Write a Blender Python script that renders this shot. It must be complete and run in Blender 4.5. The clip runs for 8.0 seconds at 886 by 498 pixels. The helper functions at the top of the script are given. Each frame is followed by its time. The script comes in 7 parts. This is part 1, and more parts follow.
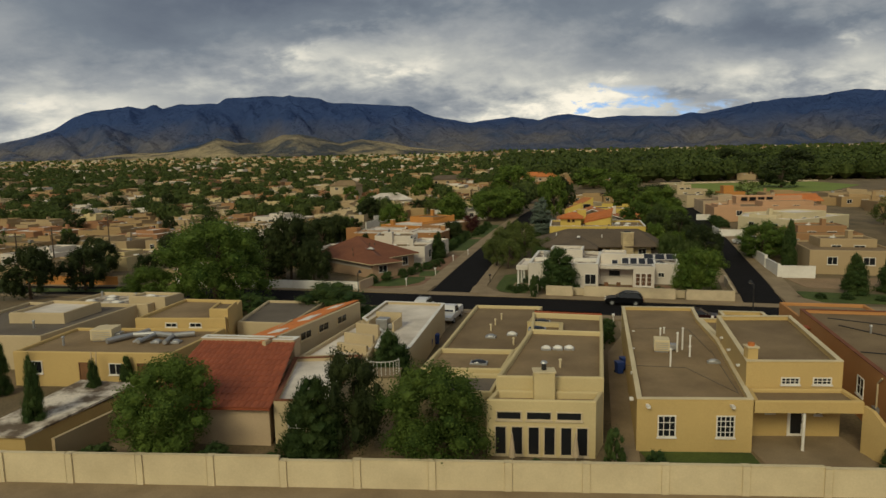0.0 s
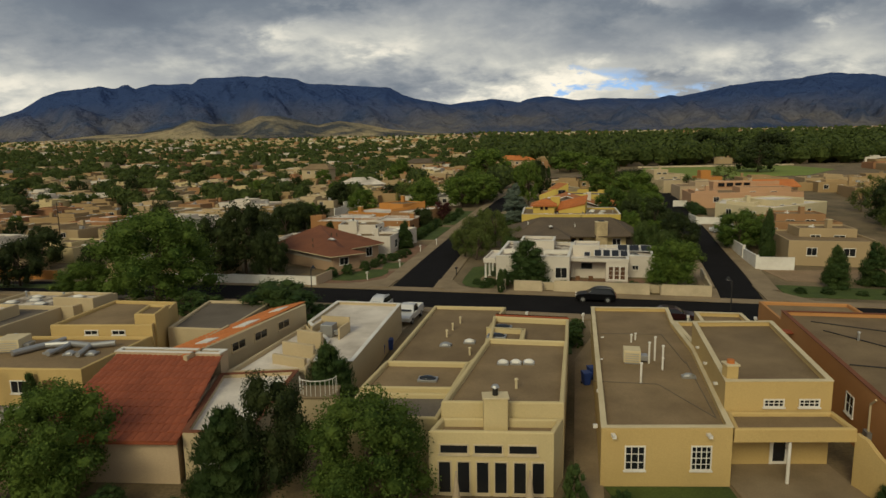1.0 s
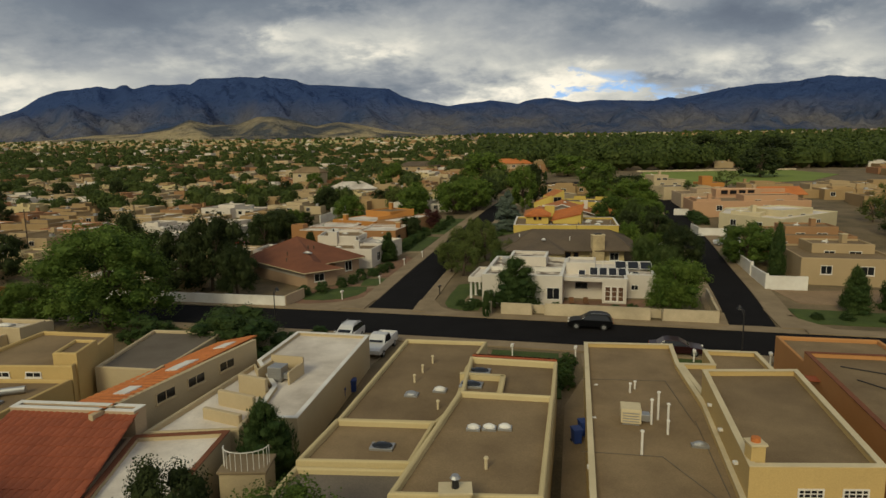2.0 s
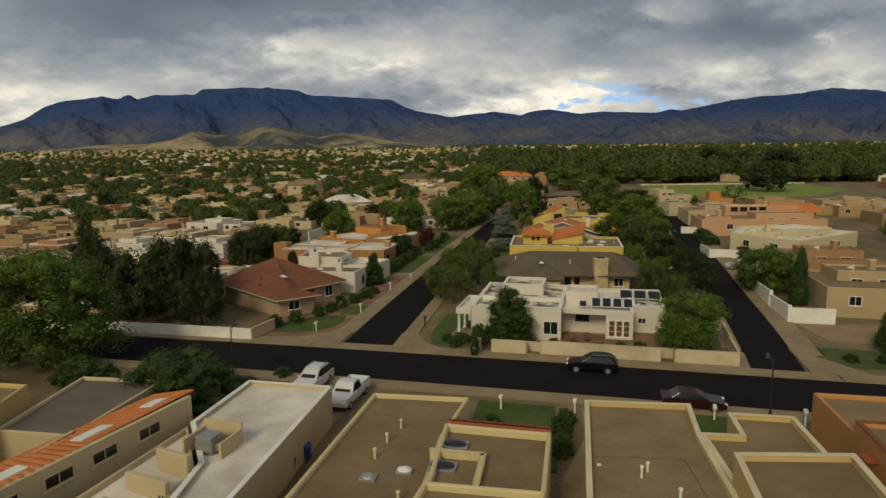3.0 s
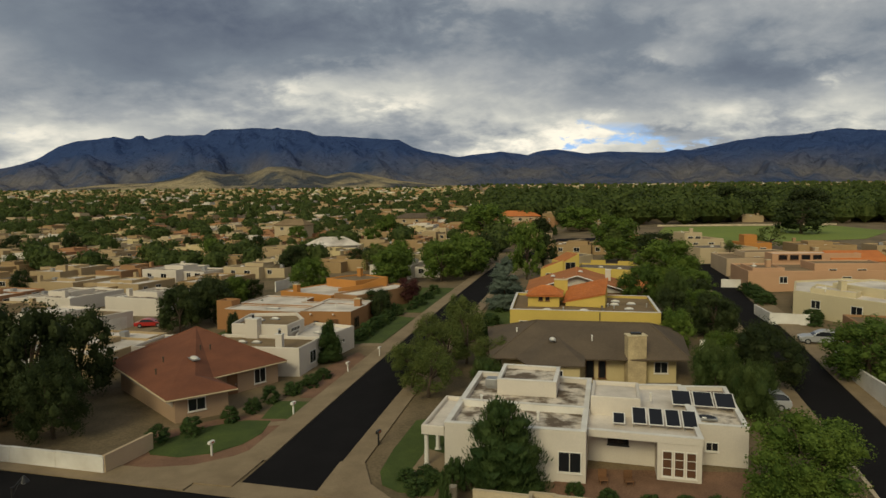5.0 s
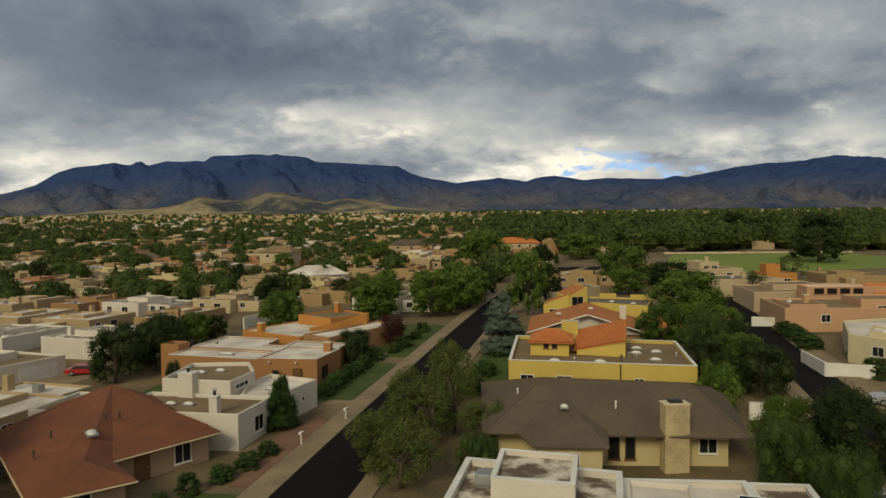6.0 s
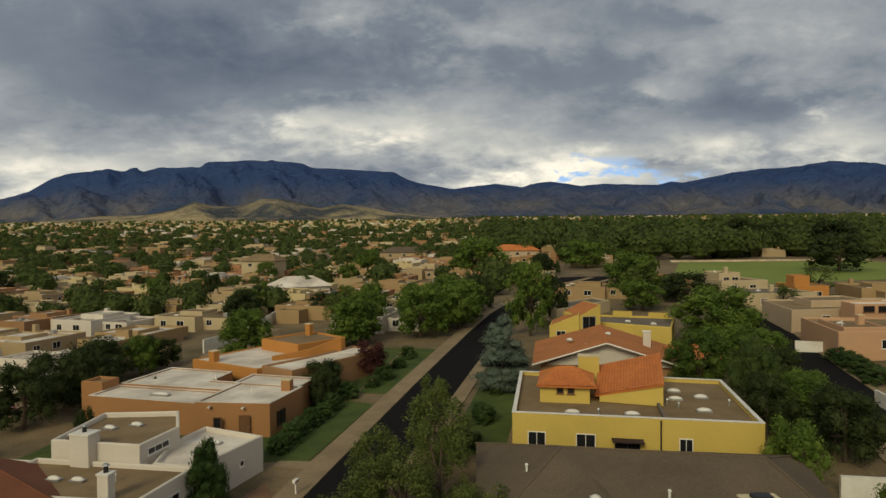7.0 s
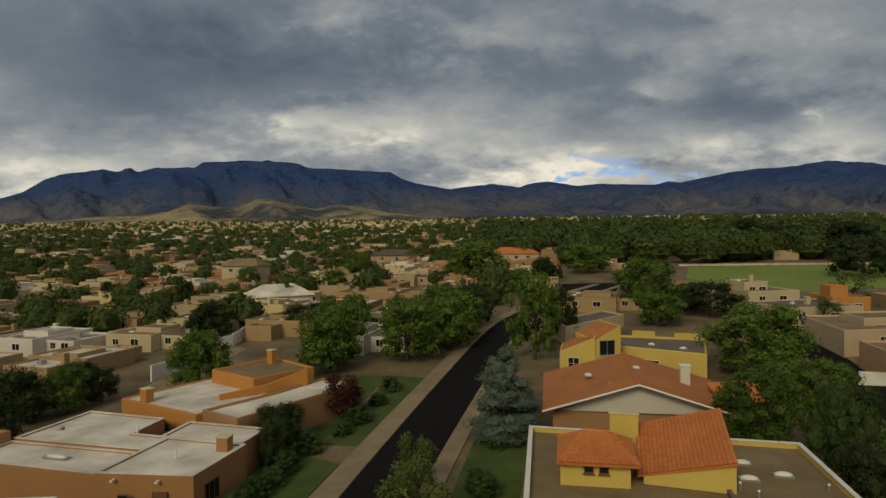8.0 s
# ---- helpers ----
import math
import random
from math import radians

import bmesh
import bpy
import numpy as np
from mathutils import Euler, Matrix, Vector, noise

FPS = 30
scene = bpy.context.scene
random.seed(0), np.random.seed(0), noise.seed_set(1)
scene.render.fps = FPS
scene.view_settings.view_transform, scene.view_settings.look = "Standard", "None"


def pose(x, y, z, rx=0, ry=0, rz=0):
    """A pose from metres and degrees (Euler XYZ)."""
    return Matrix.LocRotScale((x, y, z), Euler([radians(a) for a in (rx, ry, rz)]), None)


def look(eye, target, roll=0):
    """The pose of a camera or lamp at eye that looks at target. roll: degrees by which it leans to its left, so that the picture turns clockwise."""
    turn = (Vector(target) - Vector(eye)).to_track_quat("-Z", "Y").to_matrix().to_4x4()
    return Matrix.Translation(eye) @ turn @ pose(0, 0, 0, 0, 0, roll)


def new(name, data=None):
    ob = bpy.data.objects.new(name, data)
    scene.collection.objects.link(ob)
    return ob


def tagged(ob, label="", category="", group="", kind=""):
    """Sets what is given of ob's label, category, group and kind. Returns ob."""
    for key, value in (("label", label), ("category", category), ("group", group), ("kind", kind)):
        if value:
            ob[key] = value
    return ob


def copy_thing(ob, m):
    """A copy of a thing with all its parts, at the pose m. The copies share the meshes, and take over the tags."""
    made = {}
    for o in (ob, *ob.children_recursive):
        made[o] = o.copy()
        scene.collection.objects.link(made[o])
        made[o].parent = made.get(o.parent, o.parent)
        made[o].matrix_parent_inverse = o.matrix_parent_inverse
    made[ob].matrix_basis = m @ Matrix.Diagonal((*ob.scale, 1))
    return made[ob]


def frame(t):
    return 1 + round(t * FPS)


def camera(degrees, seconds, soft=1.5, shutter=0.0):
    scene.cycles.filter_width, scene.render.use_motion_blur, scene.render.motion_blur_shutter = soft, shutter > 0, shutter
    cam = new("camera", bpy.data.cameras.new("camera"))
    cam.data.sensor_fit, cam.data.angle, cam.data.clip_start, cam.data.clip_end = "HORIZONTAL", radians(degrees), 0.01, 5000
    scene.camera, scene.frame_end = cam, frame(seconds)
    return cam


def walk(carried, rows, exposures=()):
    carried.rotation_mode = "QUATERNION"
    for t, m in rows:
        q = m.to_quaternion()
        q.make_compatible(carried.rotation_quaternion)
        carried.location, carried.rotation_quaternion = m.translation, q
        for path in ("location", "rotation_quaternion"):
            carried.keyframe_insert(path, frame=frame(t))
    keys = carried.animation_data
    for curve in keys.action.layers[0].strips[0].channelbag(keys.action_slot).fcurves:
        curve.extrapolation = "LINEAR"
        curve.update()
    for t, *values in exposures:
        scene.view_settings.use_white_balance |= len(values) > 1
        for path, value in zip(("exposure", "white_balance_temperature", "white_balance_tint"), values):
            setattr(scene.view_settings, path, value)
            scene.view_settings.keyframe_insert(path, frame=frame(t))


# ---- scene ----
EXPO = 0.24
cam = camera(72.05, 8.0, soft=1.5)
# seconds, x, y, z, yaw, pitch, roll
ROWS = [
    (0, 2.44, 13.43, 17.45, 2.29, -7.36, -1.09),
    (0.5, 3.61, 16.30, 17.69, 0.67, -8.43, -1.13),
    (1, 4.66, 19.04, 17.99, 0.43, -9.03, -1.00),
    (1.5, 5.76, 22.64, 18.41, 0.28, -9.23, -0.88),
    (3, 8.81, 34.74, 19.54, 0.52, -7.92, -0.57),
    (3.5, 9.68, 39.36, 19.61, 0.70, -7.88, -0.57),
    (4, 10.67, 45.34, 19.63, 1.05, -7.14, -0.59),
    (4.5, 11.45, 51.98, 19.54, 1.21, -5.74, -0.53),
    (6, 13.55, 73.48, 19.49, 1.06, -1.83, -0.45),
    (6.5, 13.99, 81.11, 19.68, 0.88, -1.26, -0.42),
    (7, 14.35, 88.53, 19.91, 0.72, -1.27, -0.52),
    (7.5, 14.78, 95.99, 20.24, 0.58, -1.26, -0.61),
    (8, 15.13, 103.56, 20.88, 0.42, -1.26, -0.60),
]
walk(cam, [(t, pose(x, y, z, 90 + pitch, 0, yaw) @ pose(0, 0, 0, 0, 0, roll)) for t, x, y, z, yaw, pitch, roll in ROWS],
     exposures=[(0, EXPO - 0.04), (1.5, EXPO + 0.0), (4.5, EXPO + 0.04), (6.5, EXPO + 0.06), (7.5, EXPO - 0.04), (8, EXPO - 0.27)])

# ---- sky and sun ----
world = bpy.data.worlds.new("sky")
scene.world = world
world.use_nodes = True
wt = world.node_tree
wt.nodes.clear()


def wn(kind, **values):
    n = wt.nodes.new(kind)
    for k, v in values.items():
        if k in n.inputs:
            n.inputs[k].default_value = v
    return n


def wmath(op, a, b=None, clamp=False):
    n = wt.nodes.new("ShaderNodeMath")
    n.operation, n.use_clamp = op, clamp
    for i, v in enumerate((a, b)):
        if v is None:
            continue
        if isinstance(v, (int, float)):
            n.inputs[i].default_value = v
        else:
            wt.links.new(v, n.inputs[i])
    return n.outputs[0]


def wmix(fac, a, b):
    n = wt.nodes.new("ShaderNodeMix")
    n.data_type = "RGBA"
    for sock, v in ((n.inputs[0], fac), (n.inputs[6], a), (n.inputs[7], b)):
        if isinstance(v, (int, float)):
            sock.default_value = v
        elif isinstance(v, tuple):
            sock.default_value = (*v, 1)
        else:
            wt.links.new(v, sock)
    return n.outputs[2]


def wramp(fac, stops):
    n = wt.nodes.new("ShaderNodeValToRGB")
    els = n.color_ramp.elements
    while len(els) < len(stops):
        els.new(0.5)
    for e, (p, c) in zip(els, stops):
        e.position, e.color = p, (*c, 1) if isinstance(c, tuple) else (c, c, c, 1)
    wt.links.new(fac, n.inputs[0])
    return n.outputs[0]


coord = wn("ShaderNodeTexCoord").outputs["Generated"]
sep = wn("ShaderNodeSeparateXYZ")
wt.links.new(coord, sep.inputs[0])
dx, dy, dz = sep.outputs
up = wmath("MAXIMUM", dz, 0.0)
den = wmath("ADD", up, 0.36)
flat = wn("ShaderNodeCombineXYZ")
wt.links.new(wmath("DIVIDE", dx, den), flat.inputs[0])
wt.links.new(wmath("DIVIDE", dy, den), flat.inputs[1])


def wnoise(scale, detail, rough, offset, distort=0.0):
    mp = wt.nodes.new("ShaderNodeMapping")
    mp.inputs["Location"].default_value = offset
    mp.inputs["Scale"].default_value = (0.9, 1.0, 1.0)
    wt.links.new(flat.outputs[0], mp.inputs[0])
    n = wt.nodes.new("ShaderNodeTexNoise")
    n.inputs["Scale"].default_value, n.inputs["Detail"].default_value = scale, detail
    n.inputs["Roughness"].default_value, n.inputs["Distortion"].default_value = rough, distort
    wt.links.new(mp.outputs[0], n.inputs["Vector"])
    return n.outputs[0]


big = wnoise(1.5, 8, 0.56, (3.4, 0.9, 0), 0.15)
fine = wnoise(4.2, 8, 0.58, (1.7, 5.2, 0), 0.2)
tiny = wnoise(12.0, 6, 0.6, (4.7, 2.2, 0), 0.3)
yy = wmath("MAXIMUM", dy, 0.05)
# directions stirred by the cloud, so that no patch keeps a smooth outline
gu = wmath("ADD", wmath("DIVIDE", dx, yy), wmath("ADD", wmath("MULTIPLY", wmath("SUBTRACT", fine, 0.5), 0.34), wmath("MULTIPLY", wmath("SUBTRACT", tiny, 0.5), 0.16)))
gv = wmath("ADD", wmath("DIVIDE", dz, yy), wmath("ADD", wmath("MULTIPLY", wmath("SUBTRACT", big, 0.5), 0.10), wmath("MULTIPLY", wmath("SUBTRACT", tiny, 0.5), 0.06)))


def glow(ax, az, sx, sz):
    """A soft window in the cloud round the direction (ax, 1, az)."""
    u = wmath("DIVIDE", wmath("SUBTRACT", gu, ax), sx)
    v = wmath("DIVIDE", wmath("SUBTRACT", gv, az), sz)
    r = wmath("ADD", wmath("MULTIPLY", u, u), wmath("MULTIPLY", v, v))
    return wmath("MULTIPLY", wmath("POWER", 2.718, wmath("MULTIPLY", r, -1.0)), wmath("GREATER_THAN", dy, 0.05))


sky = wt.nodes.new("ShaderNodeTexSky")
sky.sky_type, sky.sun_disc = "NISHITA", False
SUN_EL, SUN_AZ = 34.0, 205.0
sky.sun_elevation, sky.sun_rotation = radians(SUN_EL), radians(SUN_AZ)
skyc = wt.nodes.new("ShaderNodeVectorMath")
skyc.operation = "SCALE"
skyc.inputs["Scale"].default_value = 0.11
wt.links.new(sky.outputs[0], skyc.inputs[0])
mixn = wmath("ADD", wmath("ADD", wmath("MULTIPLY", big, 0.60), wmath("MULTIPLY", fine, 0.40)), wmath("ADD", wmath("MULTIPLY", wmath("SUBTRACT", tiny, 0.45), 0.20), 0.195))
low = wmath("SUBTRACT", 1.0, wmath("MULTIPLY", up, 2.6), True)       # 1 at the skyline
bright = wmath("ADD", mixn, wmath("ADD", wmath("MULTIPLY", low, 0.10), -0.285))
bright = wmath("ADD", bright, wmath("MULTIPLY", glow(0.17, 0.10, 0.15, 0.04), 0.22))
bright = wmath("ADD", bright, wmath("MULTIPLY", glow(0.62, 0.135, 0.16, 0.03), 0.20))
bright = wmath("ADD", bright, wmath("MULTIPLY", glow(-0.42, 0.32, 0.32, 0.10), -0.10))
for ax_, az_, sx_, sz_, k_ in ((-0.243, 0.192, 0.05, 0.016, 0.13), (-0.085, 0.165, 0.05, 0.018, 0.12), (0.193, 0.118, 0.07, 0.02, 0.14), (0.342, 0.22, 0.045, 0.016, 0.12), (0.63, 0.188, 0.03, 0.014, 0.14), (-0.66, 0.135, 0.10, 0.014, 0.10),
                                (0.12, 0.33, 0.20, 0.07, 0.07), (0.45, 0.26, 0.42, 0.16, 0.05), (-0.60, 0.33, 0.25, 0.07, -0.06), (0.42, 0.19, 0.08, 0.02, -0.07),
                                (-0.40, 0.26, 0.20, 0.05, -0.11), (-0.17, 0.29, 0.14, 0.05, -0.13), (-0.22, 0.225, 0.06, 0.014, -0.09), (0.36, 0.345, 0.08, 0.018, -0.09), (0.52, 0.20, 0.14, 0.02, -0.07), (0.25, 0.26, 0.16, 0.03, -0.05), (0.31, 0.118, 0.06, 0.012, -0.16)):
    bright = wmath("ADD", bright, wmath("MULTIPLY", glow(ax_, az_, sx_, sz_), k_))
# cloud out of view on the sun's side, brightened to fill dark shade
behind = wmath("MULTIPLY", wmath("MULTIPLY", dy, -0.55, True), 0.55)
bright = wmath("ADD", bright, wmath("MINIMUM", behind, 0.17))
bright = wmath("ADD", bright, wmath("MULTIPLY", glow(-0.12, 0.17, 0.24, 0.06), 0.15))
bright = wmath("ADD", bright, wmath("MULTIPLY", glow(-0.62, 0.10, 0.18, 0.035), 0.17))
cloud = wramp(bright, [(0.16, (0.085, 0.104, 0.142)), (0.40, (0.163, 0.190, 0.222)), (0.53, (0.293, 0.310, 0.320)), (0.65, (0.490, 0.490, 0.445)), (0.82, (0.86, 0.80, 0.66))])
gapn = wmath("ADD", wmath("ADD", wmath("MULTIPLY", tiny, 0.9), 0.05), wmath("MULTIPLY", glow(0.27, 0.115, 0.085, 0.024), 0.30))
gapn = wmath("ADD", gapn, wmath("MULTIPLY", glow(0.42, 0.092, 0.09, 0.012), 0.26))
gap = wramp(gapn, [(0.68, 0.0), (0.86, 1.0)])
blue = wmix(0.65, skyc.outputs[0], (0.16, 0.34, 0.72))
shade = wmix(gap, cloud, blue)
bg = wn("ShaderNodeBackground", Strength=1.0)
wt.links.new(shade, bg.inputs["Color"])
wo = wn("ShaderNodeOutputWorld")
wt.links.new(bg.outputs[0], wo.inputs[0])

sun = new("sun", bpy.data.lights.new("sun", "SUN"))
sun.data.energy, sun.data.angle, sun.data.color = 1.35, radians(20), (1.0, 0.92, 0.62)
el, az = radians(SUN_EL), radians(SUN_AZ)
sun_dir = Vector((math.sin(az) * math.cos(el), math.cos(az) * math.cos(el), math.sin(el)))
sun.matrix_world = look(sun_dir * 100, (0, 0, 0))

# ---- materials ----


def material(name, color, rough=0.85, spread=0.12, scale=1.5, bump=0.25, fine=18.0, metal=0.0, second=None, blot=0.5, spec=0.3, rand=0.0, bump_scale=None):
    """Two scales of variation over a base colour, with fine relief."""
    m = bpy.data.materials.new(name)
    m.use_nodes = True
    nt = m.node_tree
    p = nt.nodes["Principled BSDF"]
    p.inputs["Roughness"].default_value, p.inputs["Metallic"].default_value = rough, metal
    p.inputs["Specular IOR Level"].default_value = spec
    tc = nt.nodes.new("ShaderNodeTexCoord")
    geo = nt.nodes.new("ShaderNodeNewGeometry")
    a = nt.nodes.new("ShaderNodeTexNoise")
    a.inputs["Scale"].default_value, a.inputs["Detail"].default_value, a.inputs["Roughness"].default_value = scale * 0.25, 6, 0.6
    b = nt.nodes.new("ShaderNodeTexNoise")
    b.inputs["Scale"].default_value, b.inputs["Detail"].default_value = fine, 3
    for n in (a, b):
        nt.links.new(geo.outputs["Position"], n.inputs["Vector"])
    other = second or tuple(min(1, c * 0.62) for c in color)
    r1 = nt.nodes.new("ShaderNodeValToRGB")
    r1.color_ramp.elements[0].position, r1.color_ramp.elements[1].position = 0.5 - blot * 0.35, 0.5 + blot * 0.35
    r1.color_ramp.elements[0].color, r1.color_ramp.elements[1].color = (*other, 1), (*color, 1)
    nt.links.new(a.outputs[0], r1.inputs[0])
    hsv = nt.nodes.new("ShaderNodeHueSaturation")
    nt.links.new(r1.outputs[0], hsv.inputs["Color"])
    mr = nt.nodes.new("ShaderNodeMapRange")
    mr.inputs["To Min"].default_value, mr.inputs["To Max"].default_value = 1 - spread, 1 + spread
    mr.inputs["From Min"].default_value, mr.inputs["From Max"].default_value = 0.25, 0.75
    nt.links.new(b.outputs[0], mr.inputs["Value"])
    val = mr.outputs[0]
    if rand:
        info = nt.nodes.new("ShaderNodeObjectInfo")
        mr2 = nt.nodes.new("ShaderNodeMapRange")
        mr2.inputs["To Min"].default_value, mr2.inputs["To Max"].default_value = 1 - rand, 1 + rand
        nt.links.new(info.outputs["Random"], mr2.inputs["Value"])
        mu = nt.nodes.new("ShaderNodeMath")
        mu.operation = "MULTIPLY"
        nt.links.new(val, mu.inputs[0]), nt.links.new(mr2.outputs[0], mu.inputs[1])
        val = mu.outputs[0]
    nt.links.new(val, hsv.inputs["Value"])
    nt.links.new(hsv.outputs[0], p.inputs["Base Color"])
    if bump:
        bp = nt.nodes.new("ShaderNodeBump")
        bp.inputs["Strength"].default_value, bp.inputs["Distance"].default_value = bump, 0.03
        nt.links.new(b.outputs[0], bp.inputs["Height"])
        nt.links.new(bp.outputs[0], p.inputs["Normal"])
    return m


def leaf_material(name, dark, light, rand=0.13):
    m = bpy.data.materials.new(name)
    m.use_nodes = True
    nt = m.node_tree
    p = nt.nodes["Principled BSDF"]
    p.inputs["Roughness"].default_value, p.inputs["Specular IOR Level"].default_value = 0.7, 0.15
    geo, info = nt.nodes.new("ShaderNodeNewGeometry"), nt.nodes.new("ShaderNodeObjectInfo")
    n = nt.nodes.new("ShaderNodeTexNoise")
    n.inputs["Scale"].default_value, n.inputs["Detail"].default_value = 0.5, 4
    nt.links.new(geo.outputs["Position"], n.inputs["Vector"])
    add = nt.nodes.new("ShaderNodeMath")
    add.operation = "MULTIPLY_ADD"
    nt.links.new(geo.outputs["Random Per Island"], add.inputs[0])
    add.inputs[1].default_value = 0.34
    nt.links.new(n.outputs[0], add.inputs[2])
    r = nt.nodes.new("ShaderNodeValToRGB")
    r.color_ramp.elements[0].position, r.color_ramp.elements[1].position = 0.40, 0.95
    r.color_ramp.elements[0].color, r.color_ramp.elements[1].color = (*dark, 1), (*light, 1)
    nt.links.new(add.outputs[0], r.inputs[0])
    hsv = nt.nodes.new("ShaderNodeHueSaturation")
    mr = nt.nodes.new("ShaderNodeMapRange")
    mr.inputs["To Min"].default_value, mr.inputs["To Max"].default_value = 1 - rand, 1 + rand
    nt.links.new(info.outputs["Random"], mr.inputs["Value"])
    nt.links.new(mr.outputs[0], hsv.inputs["Value"])
    nt.links.new(r.outputs[0], hsv.inputs["Color"])
    nt.links.new(hsv.outputs[0], p.inputs["Base Color"])
    tr = nt.nodes.new("ShaderNodeBsdfTranslucent")
    nt.links.new(hsv.outputs[0], tr.inputs["Color"])
    mx = nt.nodes.new("ShaderNodeMixShader")
    mx.inputs[0].default_value = 0.32
    nt.links.new(p.outputs[0], mx.inputs[1]), nt.links.new(tr.outputs[0], mx.inputs[2])
    nt.links.new(mx.outputs[0], nt.nodes["Material Output"].inputs["Surface"])
    return m


def plain(name, color, rough=0.5, metal=0.0, spec=0.5, coat=0.0):
    m = material(name, color, rough, 0.05, 2.0, 0.0, 30, metal, tuple(c * 0.85 for c in color), 1.0, spec)
    m.node_tree.nodes["Principled BSDF"].inputs["Coat Weight"].default_value = coat
    return m


M = {
    "asphalt": material("asphalt", (0.015, 0.0135, 0.0135), 0.95, 0.25, 1.2, 0.3, 30, second=(0.0115, 0.0105, 0.0105), spec=0.05),
    "concrete": material("pavement concrete", (0.285, 0.210, 0.122), 0.9, 0.12, 1.4, 0.2, 12, second=(0.200, 0.142, 0.080)),
    "dirt": material("dry earth", (0.225, 0.158, 0.086), 0.95, 0.25, 0.5, 0.4, 5, second=(0.092, 0.070, 0.034)),
    "lawn": material("lawn", (0.072, 0.098, 0.018), 0.95, 0.35, 1.5, 0.5, 14, second=(0.042, 0.062, 0.013)),
    "gravel_red": material("red gravel", (0.24, 0.13, 0.075), 0.95, 0.3, 1.5, 0.5, 12),
    "park": material("park grass", (0.185, 0.225, 0.038), 0.95, 0.2, 0.2, 0.2, 2, second=(0.14, 0.185, 0.032)),
    "roof_tan": material("tan gravel roof", (0.245, 0.168, 0.086), 0.95, 0.16, 1.1, 0.4, 14, second=(0.165, 0.110, 0.056), rand=0.12),
    "roof_grey": material("weathered grey roof", (0.17, 0.14, 0.105), 0.95, 0.16, 0.8, 0.4, 12, second=(0.12, 0.095, 0.07), rand=0.1),
    "roof_white": material("white coated roof", (0.80, 0.71, 0.59), 0.7, 0.06, 0.9, 0.15, 8, second=(0.46, 0.39, 0.31), blot=0.5),
    "roof_dirty": material("stained white roof", (0.66, 0.57, 0.45), 0.8, 0.10, 2.4, 0.2, 6, second=(0.13, 0.092, 0.058), blot=0.24),
    "shingle": material("brown shingle", (0.132, 0.095, 0.060), 0.95, 0.2, 1.2, 0.6, 9, second=(0.096, 0.070, 0.046)),
    "shingle_red": material("red brown shingle", (0.205, 0.074, 0.034), 0.95, 0.2, 1.2, 0.6, 9, second=(0.145, 0.052, 0.025)),
    "tile": material("terracotta tile", (0.56, 0.185, 0.045), 0.8, 0.08, 2.0, 0.3, 8, second=(0.47, 0.145, 0.038), rand=0.08),
    "tile_red": material("red tile", (0.31, 0.082, 0.034), 0.8, 0.10, 2.0, 0.4, 8, second=(0.25, 0.064, 0.027), rand=0.09),
    "glass": plain("window glass", (0.015, 0.016, 0.018), 0.12, 0.0, 0.5),
    "white": material("white paint", (0.76, 0.72, 0.64), 0.6, 0.05, 2, 0.1, 20, second=(0.62, 0.57, 0.49)),
    "metal": plain("galvanised metal", (0.42, 0.41, 0.39), 0.45, 0.7),
    "dark_metal": plain("dark metal", (0.03, 0.028, 0.026), 0.5, 0.4),
    "wood": material("brown wood", (0.20, 0.095, 0.04), 0.7, 0.2, 2, 0.3, 20),
    "bark": material("bark", (0.10, 0.07, 0.045), 0.95, 0.3, 4, 0.6, 14),
    "panel": plain("solar cells", (0.012, 0.012, 0.014), 0.35, 0.0, 0.25),
    "blue": plain("blue plastic", (0.02, 0.05, 0.22), 0.5),
    "rubber": plain("tyre rubber", (0.02, 0.02, 0.02), 0.9),
    "brick": material("tan brick", (0.55, 0.42, 0.23), 0.9, 0.2, 3, 0.4, 10),
    "block": material("block wall stucco", (0.66, 0.545, 0.335), 0.9, 0.05, 1.6, 0.1, 10, second=(0.50, 0.405, 0.245), blot=0.7),
    "cream_wall": material("cream garden wall", (0.60, 0.485, 0.315), 0.9, 0.08, 1.0, 0.25, 10),
    "shutter": material("stained wooden shutter", (0.12, 0.055, 0.025), 0.6, 0.15, 2, 0.2, 14),
    "gravel_tan": material("tan gravel", (0.31, 0.205, 0.115), 0.95, 0.25, 1.2, 0.4, 10, second=(0.22, 0.145, 0.08)),
    "awning": material("dark awning", (0.05, 0.03, 0.025), 0.9),
    "canvas": material("beige canvas", (0.55, 0.42, 0.27), 0.9),
}
STUCCO = {
    "yellow": (0.56, 0.39, 0.152), "cream": (0.60, 0.475, 0.245), "tan": (0.42, 0.305, 0.165), "sand": (0.52, 0.405, 0.24), "pink": (0.51, 0.375, 0.235),
    "white": (0.66, 0.585, 0.485), "rosy": (0.40, 0.265, 0.165), "salmon": (0.54, 0.315, 0.175), "butter": (0.62, 0.52, 0.32), "orange": (0.37, 0.18, 0.07), "bright_orange": (0.50, 0.215, 0.052), "terracotta": (0.50, 0.235, 0.08), "ochre": (0.37, 0.245, 0.115), "rust": (0.36, 0.18, 0.085), "gold": (0.60, 0.43, 0.10), "adobe": (0.34, 0.185, 0.085), "grey": (0.38, 0.33, 0.27),
}
for key, c in STUCCO.items():
    M["stucco_" + key] = material("stucco " + key, c, 0.92, 0.07, 0.9, 0.3, 14, second=tuple(v * 0.80 for v in c), blot=0.9)
